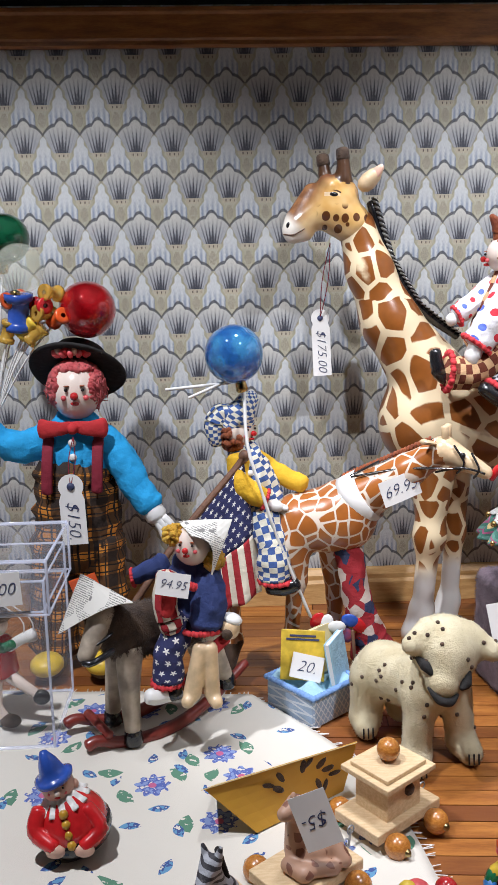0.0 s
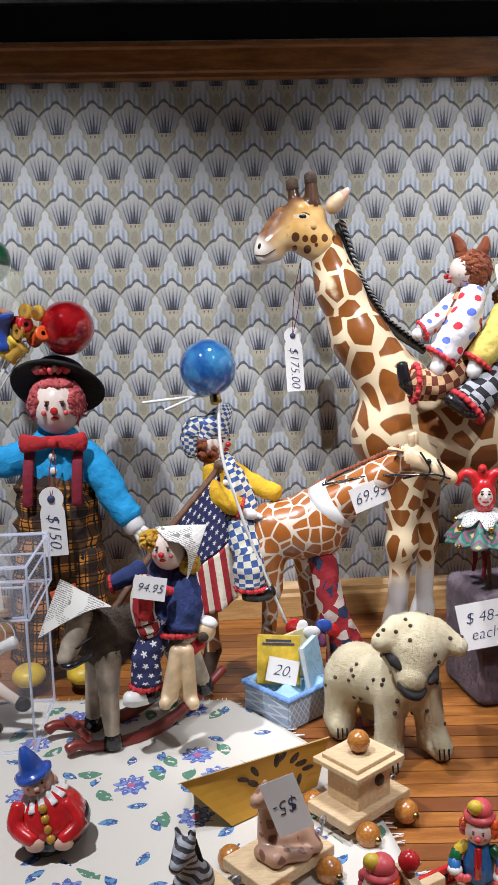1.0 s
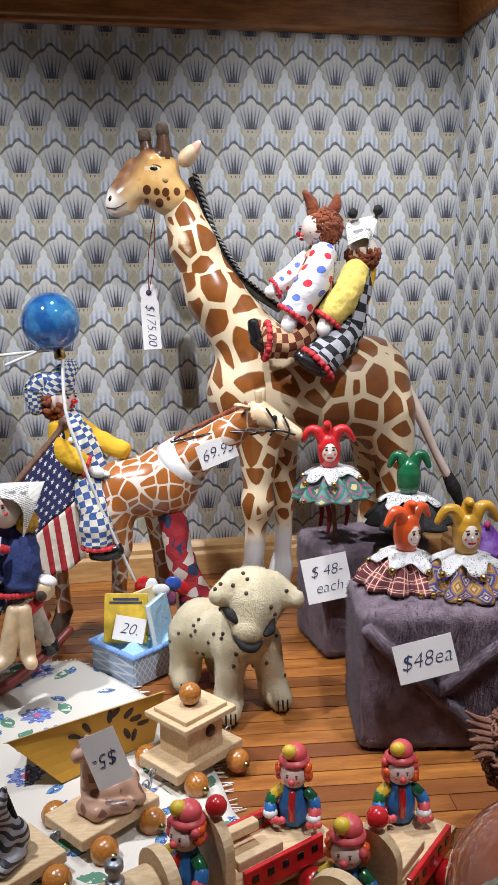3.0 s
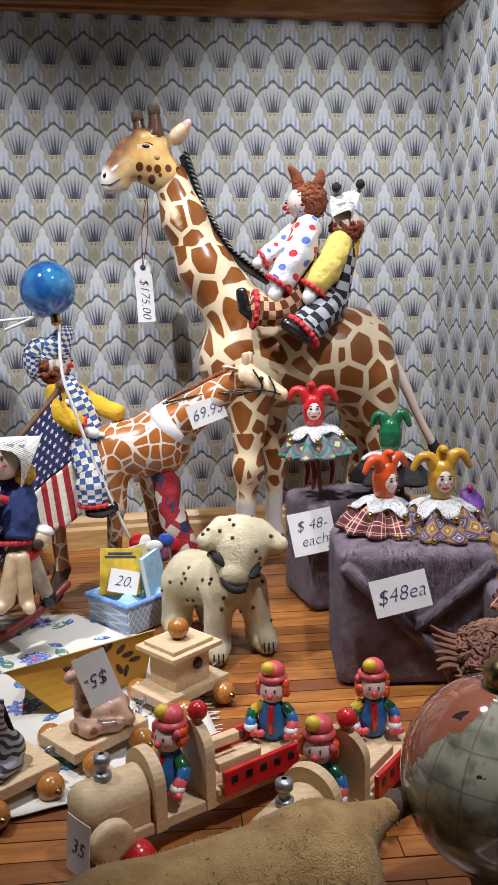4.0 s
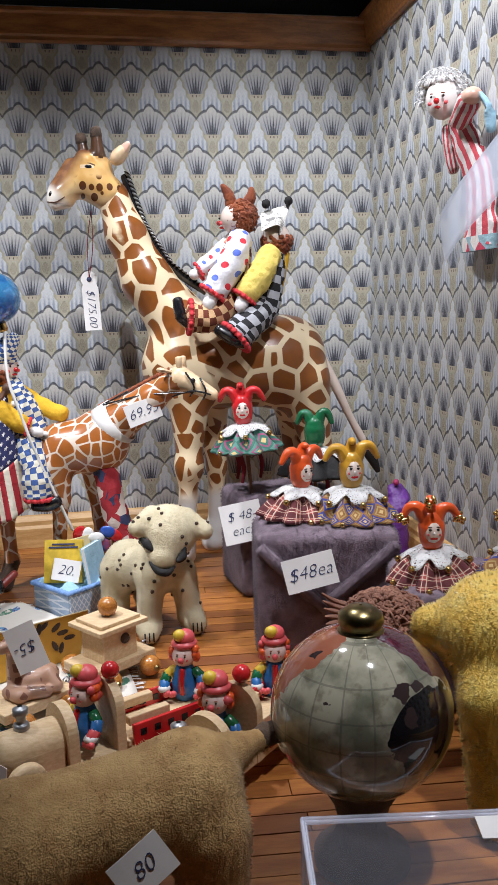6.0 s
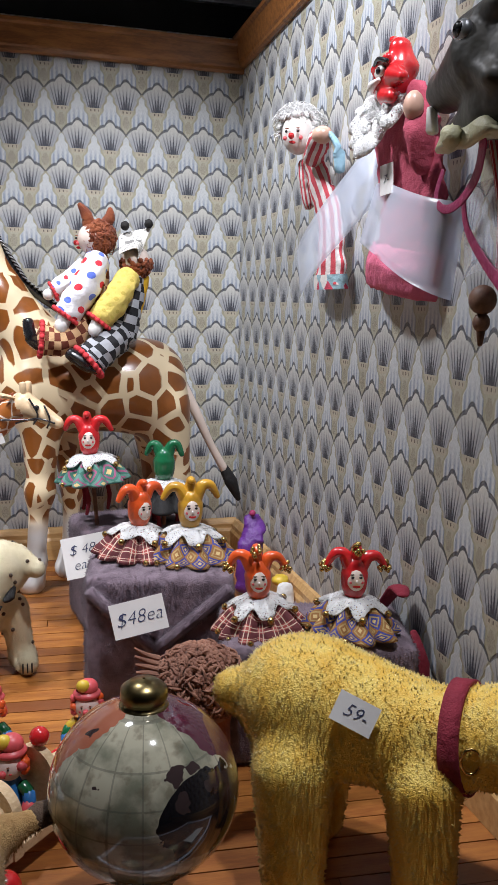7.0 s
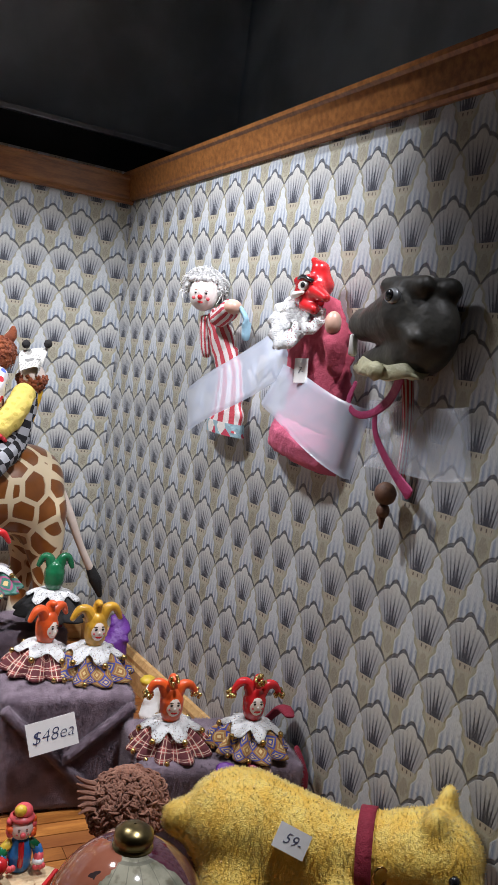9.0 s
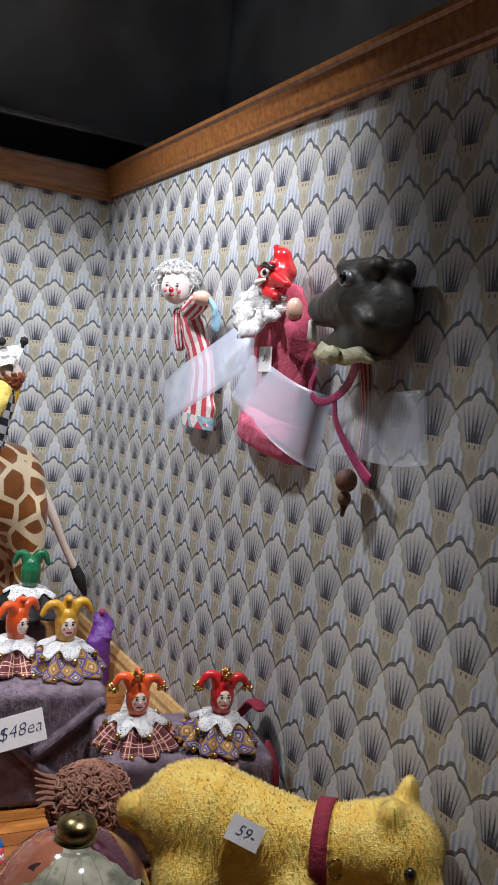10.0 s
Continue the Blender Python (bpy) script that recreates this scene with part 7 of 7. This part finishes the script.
jester((-0.236, -0.322, 0.138), 0.95, M_RED, M_TAPESTG, (-0.2, -1, 0), 0.060, 3, True, (-0.08, 0, 0), "red-capped jester doll with green tapestry skirt on a stick")
jester((-0.208, -0.472, 0.142), 0.95, M_ORANGE, M_PLAIDRED, (0.45, -1, -0.15), 0.0, 3, True, (0.06, 0, 0), "orange-capped jester doll in red plaid sitting on a fleece block")
jester((-0.152, -0.498, 0.142), 1.0, M_MUSTARD, M_TAPEST, (-0.05, -1, 0), 0.0, 3, True, (0, 0, 0), "yellow-capped jester doll in blue and gold tapestry")
jester((-0.150, -0.330, 0.138), 1.0, M_GREEN, M_BLKFELT, (0.3, 1, 0), 0.022, 2, False, (0, 0, 0), "green-capped jester doll in black seen from behind")
jester((-0.116, -0.655, 0.116), 0.90, M_ORANGE, M_PLAIDRED, (-0.2, -1, 0), 0.0, 3, True, (-0.08, 0, 0), "orange-capped jester doll with bell clusters in red plaid")
jester((-0.038, -0.690, 0.116), 0.90, M_RED, M_TAPEST, (-0.25, -1, 0.05), 0.006, 3, True, (0.04, 0, 0), "red-capped jester doll with bell clusters in dark patchwork")

for nm, m, pts, r in (("satin_ribbon", M_PURPLE, [(-0.080, -0.722, 0.120), (-0.100, -0.738, 0.100), (-0.125, -0.748, 0.070)], 0.013), ("satin_ribbon", M_MAGENTA, [(-0.050, -0.730, 0.118), (-0.066, -0.744, 0.095), (-0.078, -0.750, 0.080)], 0.010),
                      ("satin_ribbon", M_SKIN, [(-0.042, -0.735, 0.118), (-0.046, -0.750, 0.095), (-0.052, -0.754, 0.078)], 0.008)):
    f = Form()
    f.tube(pts, [r, r * 0.9, r * 0.7], m, 10, 0.15)
    solid(f, nm, pts[0], "loose satin ribbon end hanging from a fleece block", "ribbon", "ribbon ends")
f = Form()
f.tube([(0.018, -0.640, 0.122), (0.022, -0.665, 0.150), (0.016, -0.690, 0.152)], [0.008, 0.011, 0.006], M_WINE, 10, 0.4)
f.tube([(0.024, -0.700, 0.118), (0.027, -0.715, 0.090), (0.030, -0.715, 0.030)], [0.004, 0.008, 0.006], M_WINE, 8, 0.4)
solid(f, "red_ribbon", (0.02, -0.69, 0.03), "dark red ribbon hanging beside a fleece block", "ribbon")
f = Form()
f.tube([(0.006, -0.215, 0.108), (0.006, -0.225, 0.095), (-0.002, -0.235, 0.070), (-0.004, -0.24, 0.01)], [0.014, 0.017, 0.020, 0.022], M_PURPLE, 14, 0.5)
f.ball((0.003, -0.225, 0.118), 0.005, M_MAGENTA, (0, 0, 0), 10, 8)
solid(f, "purple_puppet", (-0.018, -0.24, 0), "purple satin puppet lying in the corner behind the blocks", "puppet")
f = Form()
f.ball((0.012, -0.335, 0.050), (0.012, 0.011, 0.008), M_YELCLAY, (0, 0, 0), 14, 10, 0.2)
f.tube([(0.014, -0.350, 0.046), (0.012, -0.355, 0.025), (0.006, -0.36, 0.005)], [0.011, 0.014, 0.016], M_LACE, 12, 0.6)
solid(f, "white_cloth", (-0.005, -0.36, 0), "white cloth bundle with yellow top in the corner", "cloth bundle")


# ---------- nearest things: globe, bear, brown-haired doll, lion, box ----------
GB = V((-0.268, -0.888, 0.114))
t = thing("globe_jar", (GB.x, GB.y, 0), "round glazed globe jar with brass knob on a dark stand", "globe jar")
f = Form()
f.ball(GB, (0.0625, 0.0625, 0.0590), M_GLOBE, (0, 0, 0), 40, 26)
part("globe", f, t, at=GB)
f = Form()
f.lathe([(0.016, 0.056), (0.016, 0.0575), (0.0135, 0.059), (0.0155, 0.063), (0.0150, 0.069), (0.009, 0.0735), (0.001, 0.075)], GB, M_BRASS, (0, 0, 1), 24)
part("knob", f, t, "aged brass knob")
f = Form()
f.lathe([(0.001, 0.0), (0.034, 0.0), (0.034, 0.008), (0.022, 0.014), (0.016, 0.03), (0.020, 0.045), (0.030, 0.062), (0.028, 0.072)], (GB.x, GB.y, 0), M_HORSEBR, (0, 0, 1), 24)
part("stand", f, t, "dark turned wooden stand")

f = Form()
B = M_BEAR
f.blob([
    ("c", (-0.126, -0.846, 0.132), (-0.082, -0.878, 0.124), 0.049, 0.042, B),
    ("e", (-0.144, -0.838, 0.137), (0.046, 0.044, 0.046), (0, 0, -36), B),
    ("c", (-0.060, -0.895, 0.126), (-0.026, -0.932, 0.138), 0.032, 0.036, B),
    ("e", (-0.006, -0.954, 0.144), (0.041, 0.040, 0.039), (0, 0, -40), B),
    ("c", (-0.008, -0.980, 0.128), (-0.002, -0.996, 0.122), 0.021, 0.017, B),
    ("e", (0.014, -0.940, 0.184), (0.014, 0.008, 0.015), (0, 0, 30), B),
    ("e", (-0.020, -0.960, 0.183), (0.012, 0.008, 0.010), (0, 0, 30), B),
    ("c", (-0.158, -0.872, 0.100), (-0.160, -0.882, 0.018), 0.030, 0.022, B),
    ("c", (-0.112, -0.815, 0.100), (-0.112, -0.810, 0.018), 0.027, 0.020, B),
    ("c", (-0.080, -0.918, 0.100), (-0.080, -0.930, 0.018), 0.026, 0.020, B),
    ("c", (-0.045, -0.870, 0.100), (-0.044, -0.866, 0.018), 0.025, 0.020, B),
    ("e", (-0.190, -0.815, 0.138), (0.013, 0.013, 0.016), (0, 0, 0), B),
], 0.0038, 0.014)
f.pile(20000, 0.0026, 0.0008, M_BEARTIP, 0.1, 9)
f.ball((-0.022, -0.991, 0.148), 0.005, M_BLKGLOSS, (0, 0, 0), 12, 8)
f.ball((0.001, -1.013, 0.124), (0.006, 0.005, 0.004), M_BLKFELT, (0, 0, 0), 10, 8)
solid(f, "plush_bear", (-0.09, -0.88, 0), "golden mohair plush bear on all fours", "plush bear")
t = thing("collar", (-0.055, -0.895, 0.09), "plum leather collar with brass ring on the plush bear", "collar")
f = Form()
ax = V((0.70, -0.72, 0.12)).normalized()
f.lathe([(0.0365, -0.007), (0.0395, -0.007), (0.0395, 0.007), (0.0365, 0.007)], (-0.046, -0.911, 0.131), M_WINE, ax, 36)
part("band", f, t)
f = Form()
ring = [V((-0.062, -0.947, 0.134)) + V((0.006 * math.cos(q), -0.006 * math.cos(q) * 0.4, 0.009 * math.sin(q))) for q in [2 * math.pi * i / 12 for i in range(13)]]
f.tube(ring, 0.0012, M_GOLD, 6, caps=False, sub=1)
part("ring", f, t, "brass ring")
price_card((-0.126, -0.903, 0.154), (-0.40, -1, 0.45), 0.030, 0.021, "59-", 0.013, -24, "white price card with ink figures pinned on a plush bear")

f = Form()
H0 = V((-0.192, -0.720, 0.098))
f.blob([("e", H0, (0.038, 0.035, 0.031), (0, 0, 0), M_BROWNFUR), ("c", H0 + V((0, -0.006, -0.025)), H0 + V((0, -0.010, -0.070)), 0.026, 0.026, M_HAIRBR)], 0.004, 0.01)
rnd = random.Random(61)
for k in range(500):
    d = V((rnd.gauss(0, 1), rnd.gauss(0, 1), rnd.gauss(0.3, 1))).normalized()
    if d.z < -0.5:
        continue
    p = H0 + V((d.x * 0.038, d.y * 0.035, d.z * 0.031))
    e1, e2 = basis(d)
    a, q = rnd.uniform(0, 6.28), rnd.uniform(0.004, 0.009)
    o = (e1 * math.cos(a) + e2 * math.sin(a)) * q
    f.tube([p, p + d * q * 0.6 + o * 0.3, p + d * q * 0.7 + o, p + d * q * 0.2 + o * 1.5], [0.0013, 0.0013, 0.0011, 0.0006], M_BROWNFUR, 5, sub=2)
curls(f, H0, 0.036, M_BROWNFUR, 1500, 0.0030, 63, lambda d: d.z > -0.5)
for k in range(6):
    p = H0 + V((-0.034, -0.006 + 0.003 * k, 0.004 + 0.004 * k))
    f.tube([p, p + V((-0.012, -0.004, 0.006)), p + V((-0.022, -0.006, 0.004 + 0.002 * k))], [0.003, 0.0025, 0.001], M_BROWNFUR, 6, sub=2)
f.ball(H0 + V((-0.019, -0.034, -0.020)), 0.020, M_SKIN, (0, 0, 0), 16, 12)
solid(f, "brown_haired_doll", (-0.192, -0.730, 0), "doll with brown curly hair standing behind the globe jar", "doll")

f = Form()
L = M_LION
f.blob([
    ("c", (-0.396, -0.922, 0.088), (-0.500, -0.942, 0.078), 0.036, 0.038, L),
    ("e", (-0.394, -0.920, 0.085), (0.034, 0.034, 0.041), (0, 0, 0), L),
    ("c", (-0.500, -0.945, 0.078), (-0.560, -0.962, 0.062), 0.040, 0.042, L),
    ("c", (-0.380, -0.940, 0.068), (-0.376, -0.950, 0.014), 0.024, 0.014, L),
    ("c", (-0.388, -0.898, 0.068), (-0.388, -0.893, 0.014), 0.023, 0.014, L),
    ("c", (-0.520, -0.962, 0.062), (-0.520, -0.982, 0.014), 0.022, 0.014, L),
    ("c", (-0.525, -0.927, 0.062), (-0.525, -0.917, 0.014), 0.022, 0.014, L),
    ("c", (-0.385, -0.912, 0.106), (-0.360, -0.898, 0.100), 0.016, 0.0095, L),
    ("c", (-0.360, -0.898, 0.100), (-0.338, -0.886, 0.100), 0.0095, 0.0075, L),
], 0.0038, 0.012)
f.pile(18000, 0.0034, 0.0005, M_LION, 1.2, 12)
f.tube([(-0.340, -0.887, 0.100), (-0.332, -0.882, 0.101), (-0.324, -0.877, 0.105)], [0.0075, 0.009, 0.003], M_HORSEBR, 10)
f.blob([("e", (-0.572, -0.985, 0.075), (0.040, 0.042, 0.044), (0, 0, 0), M_HORSEBR)], 0.004)
f.pile(4000, 0.012, 0.0009, M_HORSEBR, 0.4, 17)
solid(f, "plush_lion", (-0.47, -0.94, 0), "tan short-haired plush lion with dark mane and tail tip", "plush lion")
price_card((-0.424, -0.972, 0.078), (0.1, -1, 0.25), 0.034, 0.026, "80", 0.014, 32, "white price card with ink figures pinned on a plush lion")

t = thing("acrylic_box", (-0.24, -1.02, 0), "low clear acrylic box holding small dark and pale toys", "display box")
ab = pose(-0.238, -1.005, 0, 0, 0, -9)
for nm, c, s in (("pane", (0, 0.048, 0.036), (0.190, 0.003, 0.072)), ("pane", (0, -0.048, 0.036), (0.190, 0.003, 0.072)), ("pane", (0.0935, 0, 0.036), (0.003, 0.093, 0.072)), ("pane", (-0.0935, 0, 0.036), (0.003, 0.093, 0.072)), ("lid", (0, 0, 0.0735), (0.190, 0.099, 0.003)), ):
    f = Form()
    f.box((0, 0, 0), s, M_ACRYL, 0, 0.0010, m=ab @ pose(*c))
    ob = part(nm, f, t)
    ob.visible_shadow = False
    rim_bars(ob, c, s, ab)
rnd = random.Random(6)
for i, m in enumerate((M_PLUSH, M_CLAY, M_LION, M_HORSEBR, M_CREAMP, M_GOLD, M_BLUECLOTH)):
    f = Form()
    p = ab @ V((-0.07 + 0.023 * i, rnd.uniform(-0.02, 0.02), 0.018))
    f.ball(p, (0.014, 0.013, 0.014), m, (0, 0, 30 * i), 14, 10, 0.35)
    solid(f, "small_toy", p, "small rounded toy lying in the acrylic box", "toy", "toys in the acrylic box")
price_card(ab @ V((0.030, 0.030, 0.0758)), (0.0, -0.15, 1), 0.040, 0.018, "", 0.01, -9, "blank white label on the acrylic box")

# ---------- puppets on the side wall ----------
f = Form()
f.ball((0.006, -0.376, 0.632), (0.020, 0.022, 0.025), M_FACEW, (0, 0, 0), 18, 12)
face(f, (0.004, -0.379, 0.628), (-0.62, -0.78, -0.1), 0.022)
curls(f, (0.008, -0.372, 0.638), 0.023, M_HAIRWH, 420, 0.0048, 31, lambda d: d.z > -0.1 and (d.z > 0.45 or (d.x + d.y) > -0.35))
wisps(f, (0.008, -0.372, 0.638), 0.024, M_HAIRWH, 900, 0.015, 32, lambda d: d.z > -0.3 and (d.z > 0.5 or (d.x + d.y) > -0.35), 0.0005)
f.skin = (0, len(f.v))
f.tube([(0.014, -0.388, 0.605), (0.019, -0.412, 0.575), (0.024, -0.442, 0.530), (0.026, -0.446, 0.490), (0.028, -0.443, 0.454)], [0.014, 0.025, 0.030, 0.036, 0.046], M_CANDY, 22, 0.24, caps=False, up=(1, 0, 0))
f.tube([(0.027, -0.443, 0.462), (0.028, -0.443, 0.445)], [0.0455, 0.0480], M_HEMPRINT, 22, 0.25, caps=False, up=(1, 0, 0))
f.tube([(0.012, -0.415, 0.598), (0.004, -0.448, 0.606), (0.002, -0.462, 0.612)], [0.012, 0.014, 0.013], M_CANDY, 12)
f.ball((0.002, -0.468, 0.614), (0.012, 0.014, 0.010), M_SKIN, (0, 0, 0), 12, 8)
f.tube([(0.006, -0.474, 0.618), (0.016, -0.482, 0.600), (0.020, -0.480, 0.575)], [0.006, 0.008, 0.006], M_BLUECLOTH, 8, 0.5)
f.tube([(0.016, -0.372, 0.598), (0.020, -0.370, 0.572), (0.024, -0.372, 0.548)], [0.011, 0.012, 0.010], M_CANDY, 12, 0.6, up=(1, 0, 0))
solid(f, "clown_hand_puppet", (0.02, -0.42, 0.46), "white-haired clown hand puppet in red striped gown on wallpaper", "hand puppet", "hand puppets on the wall")

f = Form()
R = M_RED
f.blob([("e", (0.008, -0.632, 0.632), (0.017, 0.025, 0.019), (0, 0, 0), R), ("c", (0.000, -0.654, 0.634), (-0.004, -0.679, 0.627), 0.010, 0.005, R), ("c", (0.000, -0.638, 0.619), (-0.004, -0.660, 0.614), 0.009, 0.006, R),
        ("c", (0.012, -0.641, 0.645), (0.010, -0.642, 0.660), 0.017, 0.010, R), ("c", (0.010, -0.642, 0.660), (0.008, -0.630, 0.671), 0.009, 0.004, R), ("c", (-0.004, -0.620, 0.646), (-0.006, -0.650, 0.650), 0.005, 0.004, R)], 0.0022, 0.005)
f.ball((-0.007, -0.637, 0.640), (0.004, 0.010, 0.006), M_FACEW, (0, 0, 0), 12, 8)
f.ball((-0.0105, -0.640, 0.640), (0.002, 0.0035, 0.0035), M_BLKGLOSS, (0, 0, 0), 10, 6)
f.tube([(-0.006, -0.622, 0.647), (-0.011, -0.640, 0.650), (-0.009, -0.656, 0.645)], 0.0022, M_BLKGLOSS, 6)
f.tube([(-0.003, -0.612, 0.627), (-0.011, -0.628, 0.629), (-0.010, -0.642, 0.632)], [0.002, 0.0042, 0.002], M_FACEW, 8)
for c, r in (((0.006, -0.602, 0.606), 0.014), ((0.004, -0.618, 0.592), 0.017), ((0.008, -0.656, 0.602), 0.011)):
    frill(f, V(c) + V((-0.010, 0, 0)), r * 1.7, M_NETLACE, (-1, -0.2, 0.4), 7, 0.005)
f.tube([(0.022, -0.632, 0.612), (0.025, -0.634, 0.580), (0.026, -0.646, 0.535), (0.027, -0.642, 0.505), (0.029, -0.634, 0.476)], [0.046, 0.060, 0.056, 0.056, 0.054], M_DARKROSE, 26, 0.26, up=(1, 0, 0))
hem = [V((-0.684, 0.433)), V((-0.556, 0.453)), V((-0.572, 0.492)), V((-0.696, 0.474))]


def terry(u, v):
    """The turned-up terry hem of the gown, bulging off the wall."""
    p = hem[0].lerp(hem[1], u).lerp(hem[3].lerp(hem[2], u), v)
    puff = (max(math.sin(math.pi * u), 0.0) ** 0.35) * (0.6 + 0.4 * max(math.sin(math.pi * (0.12 + 0.7 * v)), 0.0))
    n = 0.003 * noise.noise((u * 6, v * 4, 2)) + 0.0012 * noise.noise((u * 40, v * 20, 5))
    return (0.037 - 0.031 * puff - n * 0.5, p.x + 0.003 * noise.noise((u * 5, v * 5, 8)), p.y + 0.002 * noise.noise((u * 9, 1, 3)))


f.grid(terry, 48, 20, M_PINK, True, 0.003)
f.tube([(0.016, -0.674, 0.602), (0.010, -0.689, 0.580), (0.016, -0.688, 0.548)], [0.013, 0.015, 0.010], M_DARKROSE, 12, 0.7)
f.ball((0.003, -0.688, 0.601), (0.009, 0.010, 0.013), M_SKIN, (0, 0, 0), 12, 8)
solid(f, "red_faced_hand_puppet", (0.025, -0.63, 0.43), "red-faced hand puppet in rose gown with white lace ruff", "hand puppet", "hand puppets on the wall")
price_card((0.003, -0.639, 0.545), (-1, -0.15, 0), 0.022, 0.028, "7-", 0.011, 4, "tiny white price card pinned on a hand puppet")

f = Form()
R = M_RATFUR
f.blob([("e", (0.013, -0.818, 0.598), (0.026, 0.045, 0.044), (0, 0, 0), R), ("c", (0.008, -0.800, 0.612), (0.006, -0.742, 0.600), 0.033, 0.016, R), ("c", (0.010, -0.806, 0.574), (0.008, -0.750, 0.567), 0.021, 0.008, R),
        ("c", (0.000, -0.776, 0.640), (-0.004, -0.832, 0.640), 0.009, 0.010, R), ("c", (0.012, -0.770, 0.642), (0.016, -0.845, 0.638), 0.010, 0.012, R), ("c", (-0.012, -0.800, 0.612), (-0.010, -0.835, 0.590), 0.007, 0.008, R),
        ("c", (0.004, -0.738, 0.606), (0.004, -0.730, 0.602), 0.012, 0.010, R)], 0.0026, 0.006)
f.ball((-0.019, -0.806, 0.627), (0.006, 0.010, 0.009), M_STEEL, (0, 0, 0), 14, 10)
f.ball((-0.0235, -0.806, 0.628), (0.003, 0.006, 0.006), M_BLKGLOSS, (0, 0, 0), 12, 8)
f.tube([(-0.004, -0.736, 0.588), (-0.004, -0.738, 0.570)], [0.005, 0.006], M_FACEW, 8, 0.6)
frill(f, (0.004, -0.790, 0.556), 0.052, M_CREAMBOW, (-0.35, 0, 1), 5, 0.012, 0.38)
f.ball((-0.016, -0.792, 0.556), (0.008, 0.010, 0.009), M_CREAMBOW, (0, 0, 0), 12, 8, 0.3)
f.tube([(0.018, -0.800, 0.560), (0.028, -0.801, 0.505), (0.030, -0.800, 0.450)], [0.007, 0.005, 0.005], M_CANDY, 10)
solid(f, "rat_head_puppet", (0.02, -0.79, 0.45), "charcoal rat head stick puppet with cream satin bow", "stick puppet")
f = Form()
f.tube([(0.000, -0.812, 0.552), (0.008, -0.792, 0.530), (0.010, -0.767, 0.513), (0.010, -0.742, 0.508), (0.010, -0.724, 0.519), (0.012, -0.730, 0.541)], [0.007, 0.006, 0.0042, 0.0038, 0.0038, 0.0030], M_MAGENTA, 8, 0.16, up=(1, 0, 0))
f.tube([(0.010, -0.770, 0.514), (0.014, -0.772, 0.490), (0.018, -0.796, 0.462), (0.018, -0.828, 0.441)], [0.0038, 0.0042, 0.0050, 0.0070], M_MAGENTA, 8, 0.16, up=(1, 0, 0))
solid(f, "magenta_ribbon", (0.012, -0.76, 0.44), "curling magenta ribbon hanging below the rat head puppet", "ribbon")
f = Form()
f.ball((0.020, -0.792, 0.434), (0.011, 0.012, 0.012), M_STICK, (0, 0, 0), 14, 10)
f.ball((0.020, -0.792, 0.416), (0.007, 0.007, 0.008), M_STICK, (0, 0, 0), 12, 8)
f.tube([(0.020, -0.792, 0.410), (0.020, -0.792, 0.398)], [0.004, 0.002], M_STICK, 8)
solid(f, "wooden_bead_end", (0.02, -0.792, 0.398), "dark turned wooden bead end of a puppet stick", "bead")


def film(corners, bulge, label, mat=M_FILM):
    """A strip of frosted plastic holding a puppet to the wall."""
    a, b, c, d = (V(p) for p in corners)
    f = Form()
    f.grid(lambda u, v: a.lerp(b, u).lerp(d.lerp(c, u), v) + V((-bulge, -bulge * 1.2, 0)) * max(math.sin(math.pi * u), 0.0) ** 0.4 + V((0, 0, 0.002 * math.sin(7 * u))), 18, 8, mat, True, 0.0006)
    ob = solid(f, "plastic_strip", (a + c) / 2, label, "plastic strip", "plastic strips on the wall")
    ob.visible_shadow = False


film([(0.038, -0.298, 0.489), (0.038, -0.553, 0.600), (0.038, -0.570, 0.539), (0.038, -0.318, 0.430)], 0.024, "frosted plastic strip across the striped hand puppet")
film([(0.036, -0.552, 0.550), (0.036, -0.732, 0.512), (0.036, -0.712, 0.432), (0.036, -0.514, 0.496)], 0.033, "frosted plastic strip across the rose hand puppet")
film([(0.036, -0.728, 0.524), (0.036, -0.871, 0.532), (0.036, -0.888, 0.465), (0.036, -0.734, 0.452)], 0.014, "frosted plastic strip across the rat puppet's stick", M_FILMTHIN)

# ---------- floor boards ----------
f = Form()
f.box((-0.5, -0.86, -0.016), (1.40, 1.80, 0.016), M_BLACK, 0, 0)
floor = f.make("floor")
floor["at"] = (0, 0, 0)
tagged(floor, "floor of narrow honey-brown varnished boards with dark joints", "floor", "", "structure")
rnd = random.Random(12)
WB, TILTB = 0.0235, -5.0
shapes = {}
for r in range(-2, 78):
    yb = 0.03 - r * WB
    x = -1.32 + rnd.uniform(0, 0.2)
    while x < 0.20:
        ln = rnd.choice((0.24, 0.32, 0.40, 0.52))
        p = Matrix.Rotation(radians(TILTB), 4, "Z") @ V((x + ln / 2 + 0.45, yb + 0.02, 0))
        px = p.x - 0.45
        lo, hi = max(px - ln / 2, -1.148), min(px + ln / 2, 0.0395)
        if hi - lo > 0.02 and -1.6 < p.y < 0.03:
            key = round(hi - lo, 3)
            if key not in shapes:
                g = Form()
                g.box((0, 0, 0), (key - 0.0010, WB - 0.0013, 0.009), M_BOARD, 0, 0)
                ob = g.make("board")
                shapes[key] = ob.data
                bpy.data.objects.remove(ob)
            mid_x = (lo + hi) / 2
            ob = new("board", shapes[key])
            ob.matrix_local = pose(mid_x, p.y + (mid_x - px) * math.tan(radians(TILTB)), -0.0045 - rnd.uniform(0, 0.0006), 0, 0, TILTB + rnd.uniform(-0.05, 0.05))
            ob.parent = floor
        x += ln
